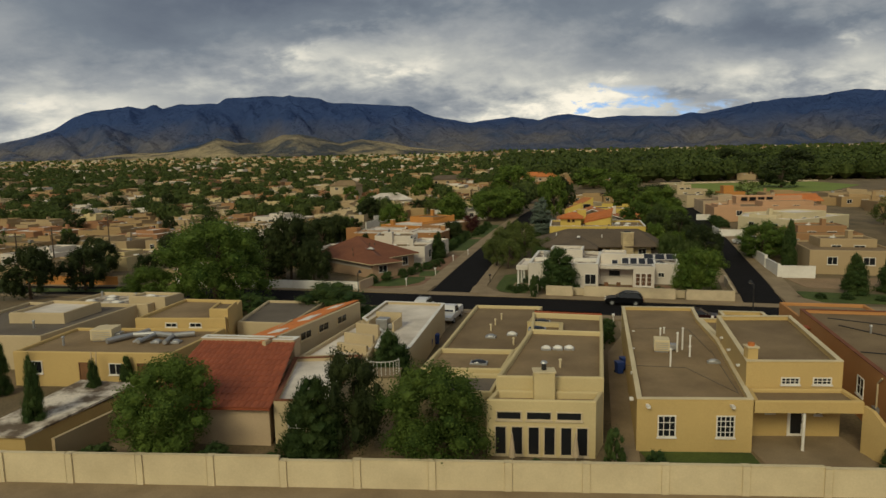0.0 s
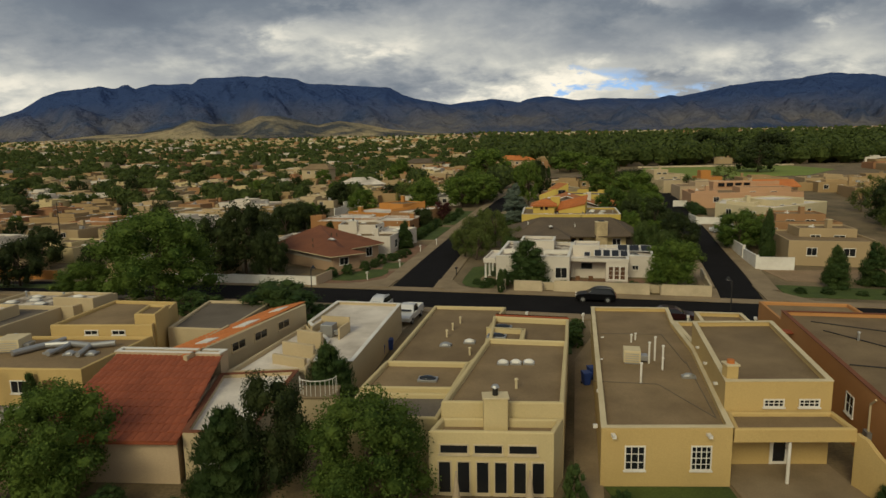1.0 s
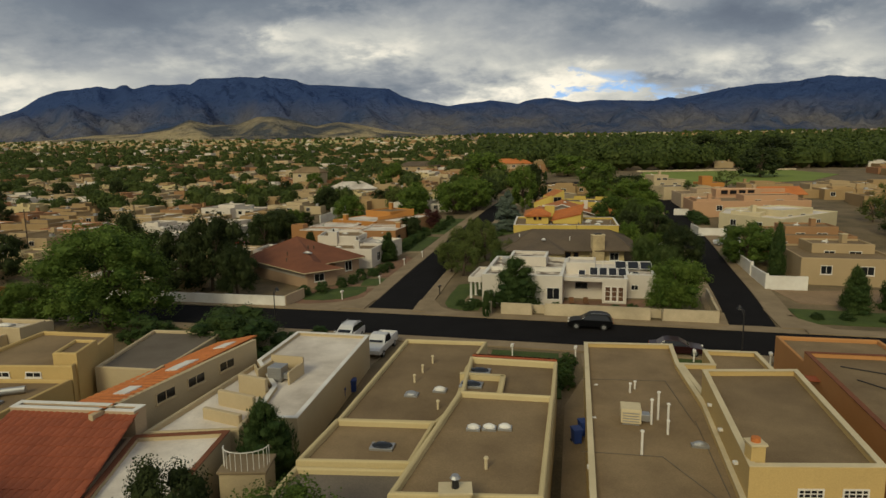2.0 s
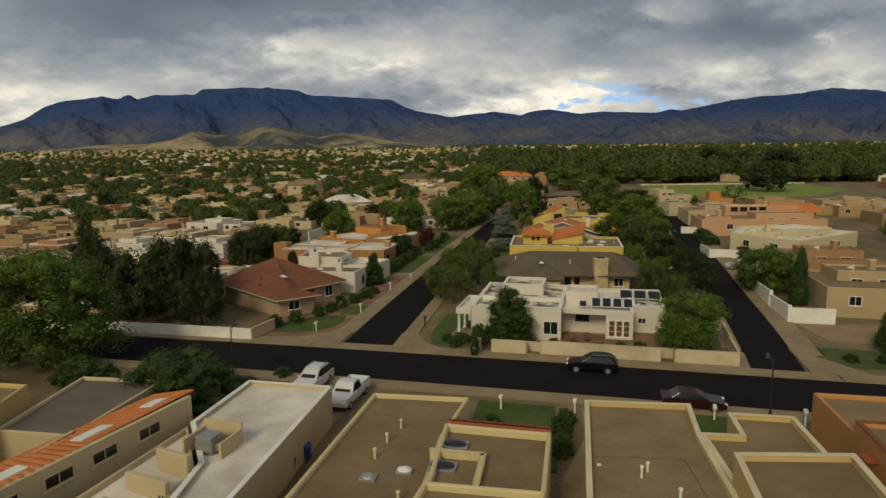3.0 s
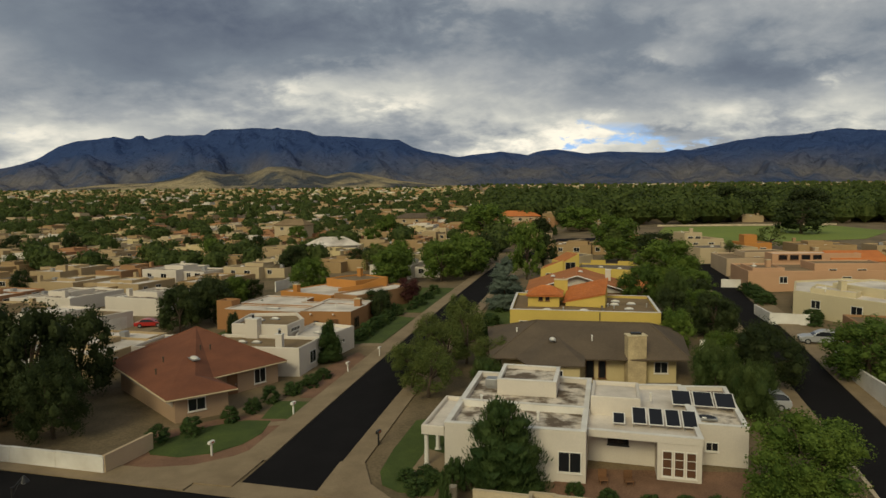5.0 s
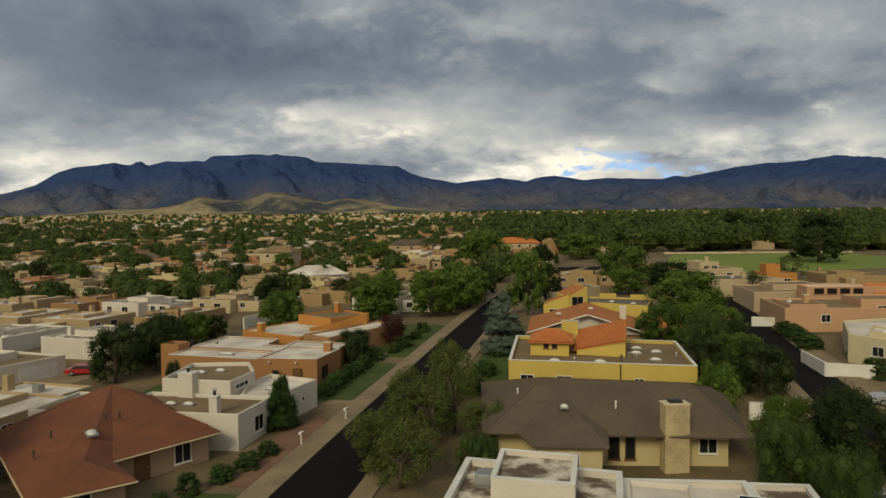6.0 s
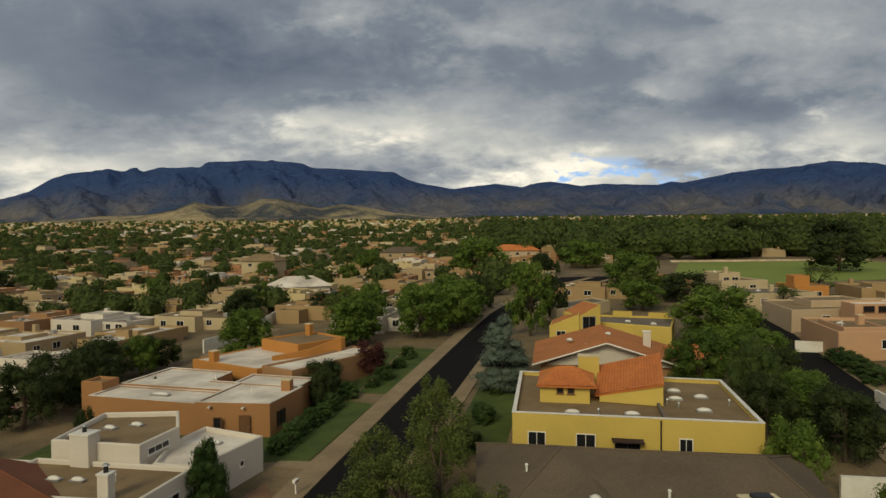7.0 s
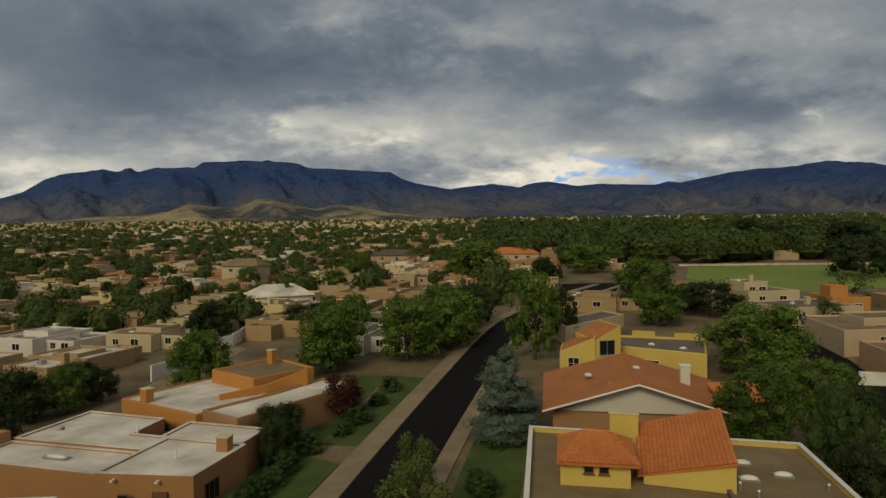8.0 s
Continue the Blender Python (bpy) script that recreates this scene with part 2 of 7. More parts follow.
LEAF = {
    "broad": leaf_material("broad leaves", (0.040, 0.075, 0.013), (0.135, 0.190, 0.034)),
    "ash": leaf_material("ash leaves", (0.048, 0.088, 0.014), (0.158, 0.214, 0.036)),
    "dark": leaf_material("dark leaves", (0.022, 0.035, 0.011), (0.060, 0.075, 0.022)),
    "olive": leaf_material("olive leaves", (0.058, 0.086, 0.020), (0.165, 0.186, 0.046)),
    "spruce": leaf_material("spruce needles", (0.080, 0.108, 0.078), (0.175, 0.210, 0.155)),
    "cone": leaf_material("conifer needles", (0.029, 0.058, 0.017), (0.074, 0.106, 0.027)),
    "pinon": leaf_material("pinon needles", (0.040, 0.068, 0.018), (0.110, 0.142, 0.038)),
    "plum": leaf_material("plum leaves", (0.051, 0.017, 0.017), (0.101, 0.038, 0.029)),
    "far": leaf_material("far leaves", (0.040, 0.065, 0.016), (0.114, 0.142, 0.034)),
}
# bright yellow carries the sunlight on the far ground in its colour
M["sunlit_plain"] = material("yellow plain with painted sun", (0.58, 0.50, 0.20), 0.95, 0.2, 0.02, 0.0, 0.3, second=(0.36, 0.32, 0.13))
M["shingle_orange"] = material("orange brown shingle", (0.45, 0.165, 0.05), 0.95, 0.2, 1.2, 0.6, 9, second=(0.36, 0.13, 0.042))

# ---- building blocks ----
from mathutils.geometry import tessellate_polygon

rng = random.Random(7)


def land(x, y):
    """Height of the ground."""
    t = max(0.0, y - 85.0)
    k = min(1.0, t / 60.0)
    k = k * k * (3 - 2 * k)
    return 0.026 * t * t / (t + 40) + 0.010 * max(0.0, y - 400.0) + 0.035 * (min(max(x, -70.0), 80.0) - 8) * k


def mesh_of(name, verts, faces, mats, index=None, smooth=False):
    me = bpy.data.meshes.new(name)
    me.from_pydata(verts, [], faces)
    for m in (mats if isinstance(mats, (list, tuple)) else [mats]):
        me.materials.append(m)
    if index is not None:
        me.polygons.foreach_set("material_index", index)
    if smooth:
        me.polygons.foreach_set("use_smooth", [True] * len(me.polygons))
    me.update()
    return me


def part(name, bm, mat, parent, label=""):
    me = bpy.data.meshes.new(name)
    bmesh.ops.recalc_face_normals(bm, faces=bm.faces)
    bm.to_mesh(me)
    bm.free()
    me.materials.append(mat)
    ob = new(name, me)
    ob.parent = parent
    if label:
        ob["label"] = label
    return ob


def thing(name, label, category, x=0.0, y=0.0, z=None, turn=0.0, group="", kind=""):
    ob = new(name)
    ob.matrix_world = pose(x, y, land(x, y) if z is None else z, 0, 0, turn)
    return tagged(ob, label, category, group, kind)


def setting(name, verts, faces, mat, label, category, smooth=False):
    return tagged(new(name, mesh_of(name, verts, faces, mat, None, smooth)), label, category, "", "structure")


def add_box(bm, lo, hi, m=None, bevel=0.0):
    r = bmesh.ops.create_cube(bm, size=1.0)
    vs = r["verts"]
    for v in vs:
        v.co = Vector([(lo[i] + hi[i]) / 2 + v.co[i] * (hi[i] - lo[i]) for i in range(3)])
        if m is not None:
            v.co = m @ v.co
    if bevel:
        es = {e for v in vs for e in v.link_edges}
        bmesh.ops.bevel(bm, geom=list(es), offset=bevel, segments=2, affect="EDGES", profile=0.6)


def box(lo, hi, m=None, bevel=0.0):
    bm = bmesh.new()
    add_box(bm, lo, hi, m, bevel)
    return bm


def add_tube(bm, a, b, r0, r1=None, seg=8):
    a, b = Vector(a), Vector(b)
    q = (b - a).to_track_quat("Z", "Y").to_matrix().to_4x4()
    bmesh.ops.create_cone(bm, cap_ends=True, segments=seg, radius1=r0, radius2=r0 if r1 is None else r1, depth=(b - a).length, matrix=Matrix.Translation((a + b) / 2) @ q)


def tube(a, b, r0, r1=None, seg=8):
    bm = bmesh.new()
    add_tube(bm, a, b, r0, r1, seg)
    return bm


def ccw(poly):
    s = sum(a[0] * b[1] - b[0] * a[1] for a, b in zip(poly, poly[1:] + poly[:1]))
    return list(poly) if s > 0 else list(poly)[::-1]


def inset(poly, d):
    """poly (counter-clockwise) moved inwards by d."""
    out = []
    n = len(poly)
    for i in range(n):
        p0, p1, p2 = (Vector(poly[(i + k) % n]) for k in (-1, 0, 1))
        e1, e2 = (p1 - p0).normalized(), (p2 - p1).normalized()
        n1, n2 = Vector((-e1.y, e1.x)), Vector((-e2.y, e2.x))
        m = (n1 + n2) / max(0.35, 1 + n1.dot(n2))
        out.append(tuple(p1 + m * d))
    return out


def centre(poly):
    return sum(p[0] for p in poly) / len(poly), sum(p[1] for p in poly) / len(poly)


def local(parent, poly):
    inv = parent.matrix_world.inverted()
    return ccw([tuple((inv @ Vector((x, y, 0)))[:2]) for x, y in poly])


def block(parent, poly, top, wall, roof, parapet=0.35, thick=0.26, base=-0.8, coping=None, name="wall", loc=False):
    """A flat-roofed block: walls with a rounded parapet round a sunken roof."""
    p = ccw(poly) if loc else local(parent, poly)
    r = 0.07
    rings = [(p, base), (p, top - r), (inset(p, r * 0.4), top - r * 0.3), (inset(p, r), top), (inset(p, thick - r), top), (inset(p, thick), top - r), (inset(p, thick + 0.02), top - parapet - 0.1)]
    n = len(p)
    verts = [(x, y, z) for ring, z in rings for x, y in ring]
    faces = [(k * n + i, k * n + (i + 1) % n, (k + 1) * n + (i + 1) % n, (k + 1) * n + i) for k in range(len(rings) - 1) for i in range(n)]
    ob = new(name, mesh_of(name, verts, faces, M["stucco_" + wall] if "stucco_" + wall in M else M[wall]))
    ob.parent = parent
    bm = bmesh.new()
    ip = inset(p, thick * 0.7)
    vs = [bm.verts.new((x, y, top - parapet)) for x, y in ip]
    for tri in tessellate_polygon([[Vector((x, y, 0)) for x, y in ip]]):
        bm.faces.new([vs[i] for i in tri])
    deck = part("roof", bm, M[roof], parent)
    if coping:
        o, i = inset(p, -0.03), inset(p, thick + 0.03)
        vs = [(x, y, top + dz) for ring, dz in ((o, 0.004), (o, 0.05), (i, 0.05), (i, 0.004)) for x, y in ring]
        fs = [(k * n + j, k * n + (j + 1) % n, ((k + 1) % 4) * n + (j + 1) % n, ((k + 1) % 4) * n + j) for k in range(4) for j in range(n)]
        c = new("coping", mesh_of("coping", vs, fs, M[coping]))
        c.parent = parent
    return ob


def wall_frame(parent, a, b, loc=False):
    """Local frame on a wall from a to b: x along it, y outwards (to the right of a to b), z up."""
    inv = Matrix.Identity(4) if loc else parent.matrix_world.inverted()
    a, b = inv @ Vector((*a, 0)), inv @ Vector((*b, 0))
    a.z = b.z = 0
    ex = (b - a).normalized()
    ey = Vector((ex.y, -ex.x, 0))
    m = Matrix.Identity(4)
    for i in range(3):
        m[i][0], m[i][1], m[i][2], m[i][3] = ex[i], ey[i], (0, 0, 1)[i], a[i]
    return m, (b - a).length


def window(parent, a, b, s0, s1, z0, z1, nx=2, ny=1, trim="white", glass="glass", name="window", sill=True, loc=False):
    """A framed window on the wall from a to b between s0 and s1 metres along it."""
    m, _ = wall_frame(parent, a, b, loc)
    bm = bmesh.new()
    f = 0.07
    for lo, hi in (((s0, -0.03, z0), (s1, 0.06, z0 + f)), ((s0, -0.03, z1 - f), (s1, 0.06, z1)), ((s0, -0.03, z0 + f), (s0 + f, 0.06, z1 - f)), ((s1 - f, -0.03, z0 + f), (s1, 0.06, z1 - f))):
        add_box(bm, lo, hi, m)
    fr = part(name, bm, M[trim], parent)
    part("pane", box((s0 + f, -0.02, z0 + f), (s1 - f, 0.015, z1 - f), m), M[glass], fr)
    for k in range(1, nx):
        x = s0 + (s1 - s0) * k / nx
        part("glazing_bar", box((x - 0.022, -0.01, z0 + f), (x + 0.022, 0.04, z1 - f), m), M[trim], fr)
    for k in range(1, ny):
        z = z0 + (z1 - z0) * k / ny
        part("glazing_bar", box((s0 + f, -0.01, z - 0.02), (s1 - f, 0.038, z + 0.02), m), M[trim], fr)
    if sill:
        part("sill", box((s0 - 0.05, -0.02, z0 - 0.07), (s1 + 0.05, 0.11, z0 - 0.003), m, 0.01), M[trim], fr)
    return fr


def door(parent, a, b, s0, s1, z1, mat="wood", z0=0.05, name="door", panes=False):
    m, _ = wall_frame(parent, a, b)
    bm = bmesh.new()
    for lo, hi in (((s0 - 0.08, -0.03, z0), (s0, 0.07, z1 + 0.08)), ((s1, -0.03, z0), (s1 + 0.08, 0.07, z1 + 0.08)), ((s0, -0.03, z1), (s1, 0.07, z1 + 0.08))):
        add_box(bm, lo, hi, m)
    fr = part(name, bm, M["white"] if panes else M["wood"], parent)
    part("leaf", box((s0, -0.03, z0), (s1, 0.02, z1), m), M[mat], fr)
    if panes:
        part("pane", box((s0 + 0.12, -0.01, z0 + 0.2), (s1 - 0.12, 0.032, z1 - 0.15), m), M["glass"], fr)
    part("handle", box((s1 - 0.12, 0.02, 1.0), (s1 - 0.08, 0.09, 1.12), m, 0.01), M["metal"], fr)
    return fr


def garage_door(parent, a, b, s0, s1, z1, mat="white"):
    m, _ = wall_frame(parent, a, b)
    g = part("garage_door", box((s0, -0.03, 0), (s1, 0.012, z1), m), M[mat], parent)
    rows = 4
    for k in range(rows):
        part("panel", box((s0 + 0.06, 0, 0.06 + k * z1 / rows), (s1 - 0.06, 0.04, (k + 1) * z1 / rows - 0.05), m, 0.01), M[mat], g)


def at(parent, x, y, z=0.0):
    """Local place of the world point (x, y), z over the thing's base."""
    p = parent.matrix_world.inverted() @ Vector((x, y, 0))
    return Vector((p.x, p.y, z))


def chimney(parent, x, y, z0, z1, w=0.9, d=0.7, mat="cream", turn=0.0, pot=True):
    p = at(parent, x, y)
    m = Matrix.Translation((p.x, p.y, 0)) @ pose(0, 0, 0, 0, 0, turn)
    ch = part("chimney", box((-w / 2, -d / 2, z0), (w / 2, d / 2, z1), m, 0.05), M["stucco_" + mat] if "stucco_" + mat in M else M[mat], parent)
    part("cap", box((-w / 2 - 0.06, -d / 2 - 0.06, z1), (w / 2 + 0.06, d / 2 + 0.06, z1 + 0.1), m, 0.02), M["white"] if mat == "white" else M["block"], ch)
    if pot:
        part("flue", tube((p.x, p.y, z1 + 0.1), (p.x, p.y, z1 + 0.5), 0.16, 0.14), M["dark_metal"], ch)
        part("cowl", tube((p.x, p.y, z1 + 0.54), (p.x, p.y, z1 + 0.66), 0.24, 0.16), M["metal"], ch)
    return ch


def skylight(parent, x, y, z, w=0.9, d=0.7, turn=14, mat="white"):
    p = at(parent, x, y)
    m = Matrix.Translation((p.x, p.y, 0)) @ pose(0, 0, 0, 0, 0, -turn)
    s = part("skylight", box((-w / 2, -d / 2, z - 0.02), (w / 2, d / 2, z + 0.14), m, 0.02), M["metal"], parent)
    bm = bmesh.new()
    bmesh.ops.create_uvsphere(bm, u_segments=12, v_segments=6, radius=1)
    for v in bm.verts:
        v.co = m @ Vector((v.co.x * w * 0.46, v.co.y * d * 0.46, z + 0.13 + max(0, v.co.z) * 0.2))
    part("dome", bm, M[mat], s)
    return s


def vent(parent, x, y, z, h=0.7, r=0.06, mat="white"):
    p = at(parent, x, y)
    s = part("vent_pipe", tube((p.x, p.y, z - 0.05), (p.x, p.y, z + h), r), M[mat], parent)
    part("vent_cap", tube((p.x, p.y, z + h), (p.x, p.y, z + h + 0.08), r * 1.7, r * 1.2), M[mat], s)
    return s


def cooler(parent, x, y, z, w=1.0, h=0.9, turn=14, mat="block"):
    p = at(parent, x, y)
    m = Matrix.Translation((p.x, p.y, 0)) @ pose(0, 0, 0, 0, 0, -turn)
    c = part("rooftop_cooler", box((-w / 2, -w / 2, z + 0.12), (w / 2, w / 2, z + h), m, 0.04), M[mat], parent, "beige metal rooftop cooler")
    part("stand", box((-w * 0.42, -w * 0.42, z - 0.05), (w * 0.42, w * 0.42, z + 0.12), m), M["metal"], c)
    for k in range(4):
        zz = z + 0.25 + k * (h - 0.35) / 4
        part("louvre", box((-w * 0.4, -w / 2 - 0.03, zz), (w * 0.4, -w / 2, zz + 0.05), m), M["metal"], c)
    part("duct", box((w / 2, -w * 0.25, z + 0.2), (w / 2 + 0.5, w * 0.25, z + 0.6), m, 0.03), M["metal"], c)
    return c


def canale(parent, a, b, s, z):
    """A small spout through the parapet."""
    m, _ = wall_frame(parent, a, b)
    part("spout", box((s - 0.09, -0.05, z), (s + 0.09, 0.45, z + 0.12), m, 0.02), M["white"], parent)


def roof_plane(parent, quad, mat, name="roof", thick=0.14, label=""):
    """A pitched slab from world corners (x, y, height over the base)."""
    top = [at(parent, x, y, z) for x, y, z in quad]
    nrm = (top[1] - top[0]).cross(top[-1] - top[0]).normalized()
    if nrm.z < 0:
        top, nrm = top[::-1], -nrm
    n = len(top)
    verts = [tuple(v) for v in top] + [tuple(v - nrm * thick) for v in top]
    faces = [tuple(range(n)), tuple(range(2 * n - 1, n - 1, -1))] + [(i, i + n, (i + 1) % n + n, (i + 1) % n) for i in range(n)]
    ob = new(name, mesh_of(name, verts, faces, M[mat]))
    ob.parent = parent
    if label:
        ob["label"] = label
    return ob


def tile_rows(parent, quad, mat, rows, cols):
    """Barrel tiles on a pitched quad given as eave a, eave b, ridge b, ridge a: each tile a part."""
    a, b, c, d = [at(parent, x, y, z) for x, y, z in quad]
    across, upw = (b - a), (d - a)
    nrm = across.cross(upw).normalized()
    if nrm.z < 0:
        nrm = -nrm
    w, l = across.length / cols, upw.length / rows
    ex, ey = across.normalized(), upw.normalized()
    prof = [(-0.5, 0.0), (-0.3, 0.032), (0, 0.052), (0.3, 0.032), (0.5, 0.0)]
    verts, faces = [], []
    for t, lift in ((0, 0.03), (1.12, 0.0)):
        verts += [(px_ * w * 0.96, t * l, pz + lift) for px_, pz in prof]
    faces = [(i, i + 1, i + 6, i + 5) for i in range(4)] + [(0, 5, 9, 4), (4, 3, 2, 1, 0)]
    me = mesh_of("tile", verts, faces, M[mat])
    for r in range(rows):
        for k in range(cols):
            u0, u1 = (k + 0.5) / cols, r / rows
            p = a.lerp(b, u0).lerp(d.lerp(c, u0), u1) + nrm * 0.004
            m = Matrix.Identity(4)
            for i in range(3):
                m[i][0], m[i][1], m[i][2], m[i][3] = ex[i], ey[i], nrm[i], p[i]
            o = new("tile", me)
            o.parent, o.matrix_basis = parent, m


def hip_roof(parent, poly4, ridge, eave, top, mat, over=0.0):
    """Hip roof over four corners a, b, c, d (a-b front); ridge ends near the sides d-a and b-c."""
    a, b, c, d = [(x, y, eave) for x, y in poly4]
    r0, r1 = (*ridge[0], top), (*ridge[1], top)
    for q in ((a, b, r1, r0), (b, c, r1), (c, d, r0, r1), (d, a, r0)):
        roof_plane(parent, q, mat)
    for p, q in ((r0, r1), (a, r0), (d, r0), (b, r1), (c, r1)):
        pa, pb = at(parent, *p), at(parent, *q)
        part("ridge_cap", tube(pa, pb, 0.1, None, 6), M[mat], parent)


# ---- ground, roads, pavement ----
def ground_sheet():
    xs = sorted(set([-4600, -3600, -2700, -2000, -1500, -1100, -800, -600, -450, -340, -260, -200, -150] + list(range(-120, 160, 6)) + [200, 260, 340, 450, 600, 800, 1100, 1500, 2000, 2700, 3600, 4600]))
    ys = sorted(set([-400, -200, -80, -30, 0, 20] + list(range(40, 340, 5)) + [360, 390, 400, 430, 480, 550, 650, 800, 1000, 1300, 1700, 2200, 2700, 3200, 3700, 4300]))
    verts = [(x, y, land(x, y)) for y in ys for x in xs]
    w = len(xs)
    faces = [(j * w + i, j * w + i + 1, (j + 1) * w + i + 1, (j + 1) * w + i) for j in range(len(ys) - 1) for i in range(w - 1)]
    return setting("ground", verts, faces, M["dirt"], "dry brown earth with sparse low scrub between the houses", "ground", True)


ground_sheet()


def ribbon(path, left, right, lift, step=3.0, thick=0.25):
    """Verts and faces of a strip along path from left to right of its middle (metres), lifted over the ground, with sides."""
    pts = []
    for (x0, y0), (x1, y1) in zip(path, path[1:]):
        n = max(1, int(math.hypot(x1 - x0, y1 - y0) / step))
        pts += [(x0 + (x1 - x0) * k / n, y0 + (y1 - y0) * k / n) for k in range(n)]
    pts.append(path[-1])
    # ease the corners of the line
    for _ in range(6):
        pts = [pts[0]] + [((a[0] + 2 * b[0] + c[0]) / 4, (a[1] + 2 * b[1] + c[1]) / 4) for a, b, c in zip(pts, pts[1:], pts[2:])] + [pts[-1]]
    verts, faces = [], []
    for i, p in enumerate(pts):
        q0, q1 = pts[max(0, i - 1)], pts[min(len(pts) - 1, i + 1)]
        d = Vector((q1[0] - q0[0], q1[1] - q0[1])).normalized()
        nx_, ny_ = d.y, -d.x
        l = (p[0] + nx_ * left, p[1] + ny_ * left)
        r = (p[0] + nx_ * right, p[1] + ny_ * right)
        zl, zr = land(*l) + lift, land(*r) + lift
        verts += [(*l, zl - thick), (*l, zl), (*r, zr), (*r, zr - thick)]
        if i:
            k = 4 * (i - 1)
            faces += [(k + j, k + j + 1, k + j + 5, k + j + 4) for j in range(3)]
    return verts, faces


def strip(name, path, left, right, lift, mat, label, category):
    v, f = ribbon(path, left, right, lift)
    return setting(name, v, f, M[mat], label, category)


def cross_y(x):
    """Middle of the cross street."""
    return 100.0 - 0.2333 * (x + 30)


CROSS = [(-160, cross_y(-160)), (-30, 100.0), (42, cross_y(42)), (150, cross_y(150))]
LEFT = [(-0.3, 98.6), (0.6, 103), (3.2, 118), (6.2, 133), (10.4, 153), (14.6, 172), (22.3, 205), (27.5, 224), (40, 250), (62, 280)]
RIGHT = [(39.6, 90.0), (41.2, 95), (43.9, 103), (46.4, 114), (49.9, 127), (53.2, 140), (58.6, 161), (63, 176), (71, 203), (80, 235)]
# the cross street lies in the plan between its two kerb lines
strip("road_1", CROSS, -4.1, 4.1, 0.03, "asphalt", "fresh black asphalt street across the neighbourhood", "road")
strip("road_2", LEFT, -2.9, 2.9, 0.036, "asphalt", "fresh black asphalt side street climbing between gardens", "road")
strip("road_3", RIGHT, -2.4, 2.4, 0.036, "asphalt", "fresh black asphalt side street beside white walls", "road")
strip("pavement_1", CROSS, 4.1, 6.0, 0.13, "concrete", "tan concrete kerb and pavement along the street", "pavement")
far_a = [(x, cross_y(x)) for x in (-160, -60, -7.5)]
far_b = [(x, cross_y(x)) for x in (3.0, 15, 34.5)]
far_c = [(x, cross_y(x)) for x in (43, 90, 150)]
for i, pth in enumerate((far_a, far_b, far_c)):
    strip("pavement_%d" % (i + 2), pth, -6.2, -4.1, 0.13, "concrete", "tan concrete kerb and pavement along the far street side", "pavement")
for i, pth in enumerate(([(x, cross_y(x)) for x in (-7.5, -2, 3.0)], [(x, cross_y(x)) for x in (34.5, 39, 43)])):
    strip("gutter_%d" % (i + 1), pth, -6.2, -4.1, 0.05, "concrete", "flush concrete gutter across the mouth of a side street", "gutter")
strip("pavement_5", LEFT[1:], -5.2, -2.9, 0.13, "concrete", "tan concrete pavement with rolled kerb beside the side street", "pavement")
strip("pavement_6", LEFT[1:], 2.9, 4.6, 0.13, "concrete", "tan concrete pavement with rolled kerb under the trees", "pavement")
strip("pavement_7", RIGHT[1:], -4.2, -2.4, 0.13, "concrete", "tan concrete pavement beside the side street", "pavement")
strip("pavement_8", RIGHT[1:], 2.4, 5.0, 0.13, "concrete", "tan concrete pavement below the white walls", "pavement")
strip("pavement_9", [(-90, 43.4), (60, 40.9)], -4.2, 4.2, 0.1, "concrete", "pale tan concrete walk outside the block wall", "pavement")


def patch(name, poly, lift, mat, label, category, kind="structure"):
    """A flat bed or lawn draped on the ground."""
    bm = bmesh.new()
    p = ccw(poly)
    f = bm.faces.new([bm.verts.new((x, y, 0)) for x, y in p])
    r = bmesh.ops.extrude_face_region(bm, geom=[f])
    for v in [g for g in r["geom"] if isinstance(g, bmesh.types.BMVert)]:
        v.co.z = lift
    for v in bm.verts:
        v.co.z += land(v.co.x, v.co.y) - (0.15 if v.co.z < lift / 2 else 0)
    bmesh.ops.recalc_face_normals(bm, faces=bm.faces)
    me = bpy.data.meshes.new(name)
    bm.to_mesh(me)
    bm.free()
    me.materials.append(M[mat])
    return tagged(new(name, me), label, category, "", kind)


for i, corner in enumerate(([(-14.0, 101.4), (-9.6, 100.5), (-3.4, 99.3), (-2.6, 103.4), (-2.3, 106.6), (-3.3, 106.8), (-5.0, 104.4), (-7.6, 102.8), (-10.8, 102.4), (-14.0, 103.0)], [(2.6, 97.9), (8.6, 96.6), (6.2, 99.6), (5.2, 103.4), (3.4, 103.2)], [(33.6, 90.9), (37.2, 90.2), (38.8, 95.0), (37.2, 95.2)], [(42.2, 89.0), (47.6, 87.9), (46.0, 92.0), (44.0, 96.4)])):
    patch("pavement_%d" % (i + 10), corner, 0.125, "concrete", "rounded concrete corner apron at the side street", "pavement")


# lighter sheet laid over the far ground where sun would fall
def far_plain():
    xs = list(range(-3200, 3201, 200))
    ys = [1150, 1300, 1500, 1800, 2200, 2600, 3000, 3300]
    verts = [(x, y, land(x, y) + (0.6 if y > 1150 else -1)) for y in ys for x in xs]
    w = len(xs)
    faces = [(j * w + i, j * w + i + 1, (j + 1) * w + i + 1, (j + 1) * w + i) for j in range(len(ys) - 1) for i in range(w - 1)]
    setting("plain", verts, faces, M["sunlit_plain"], "yellow grass plain below the mountains, coloured as if sunlit", "ground", True)


far_plain()

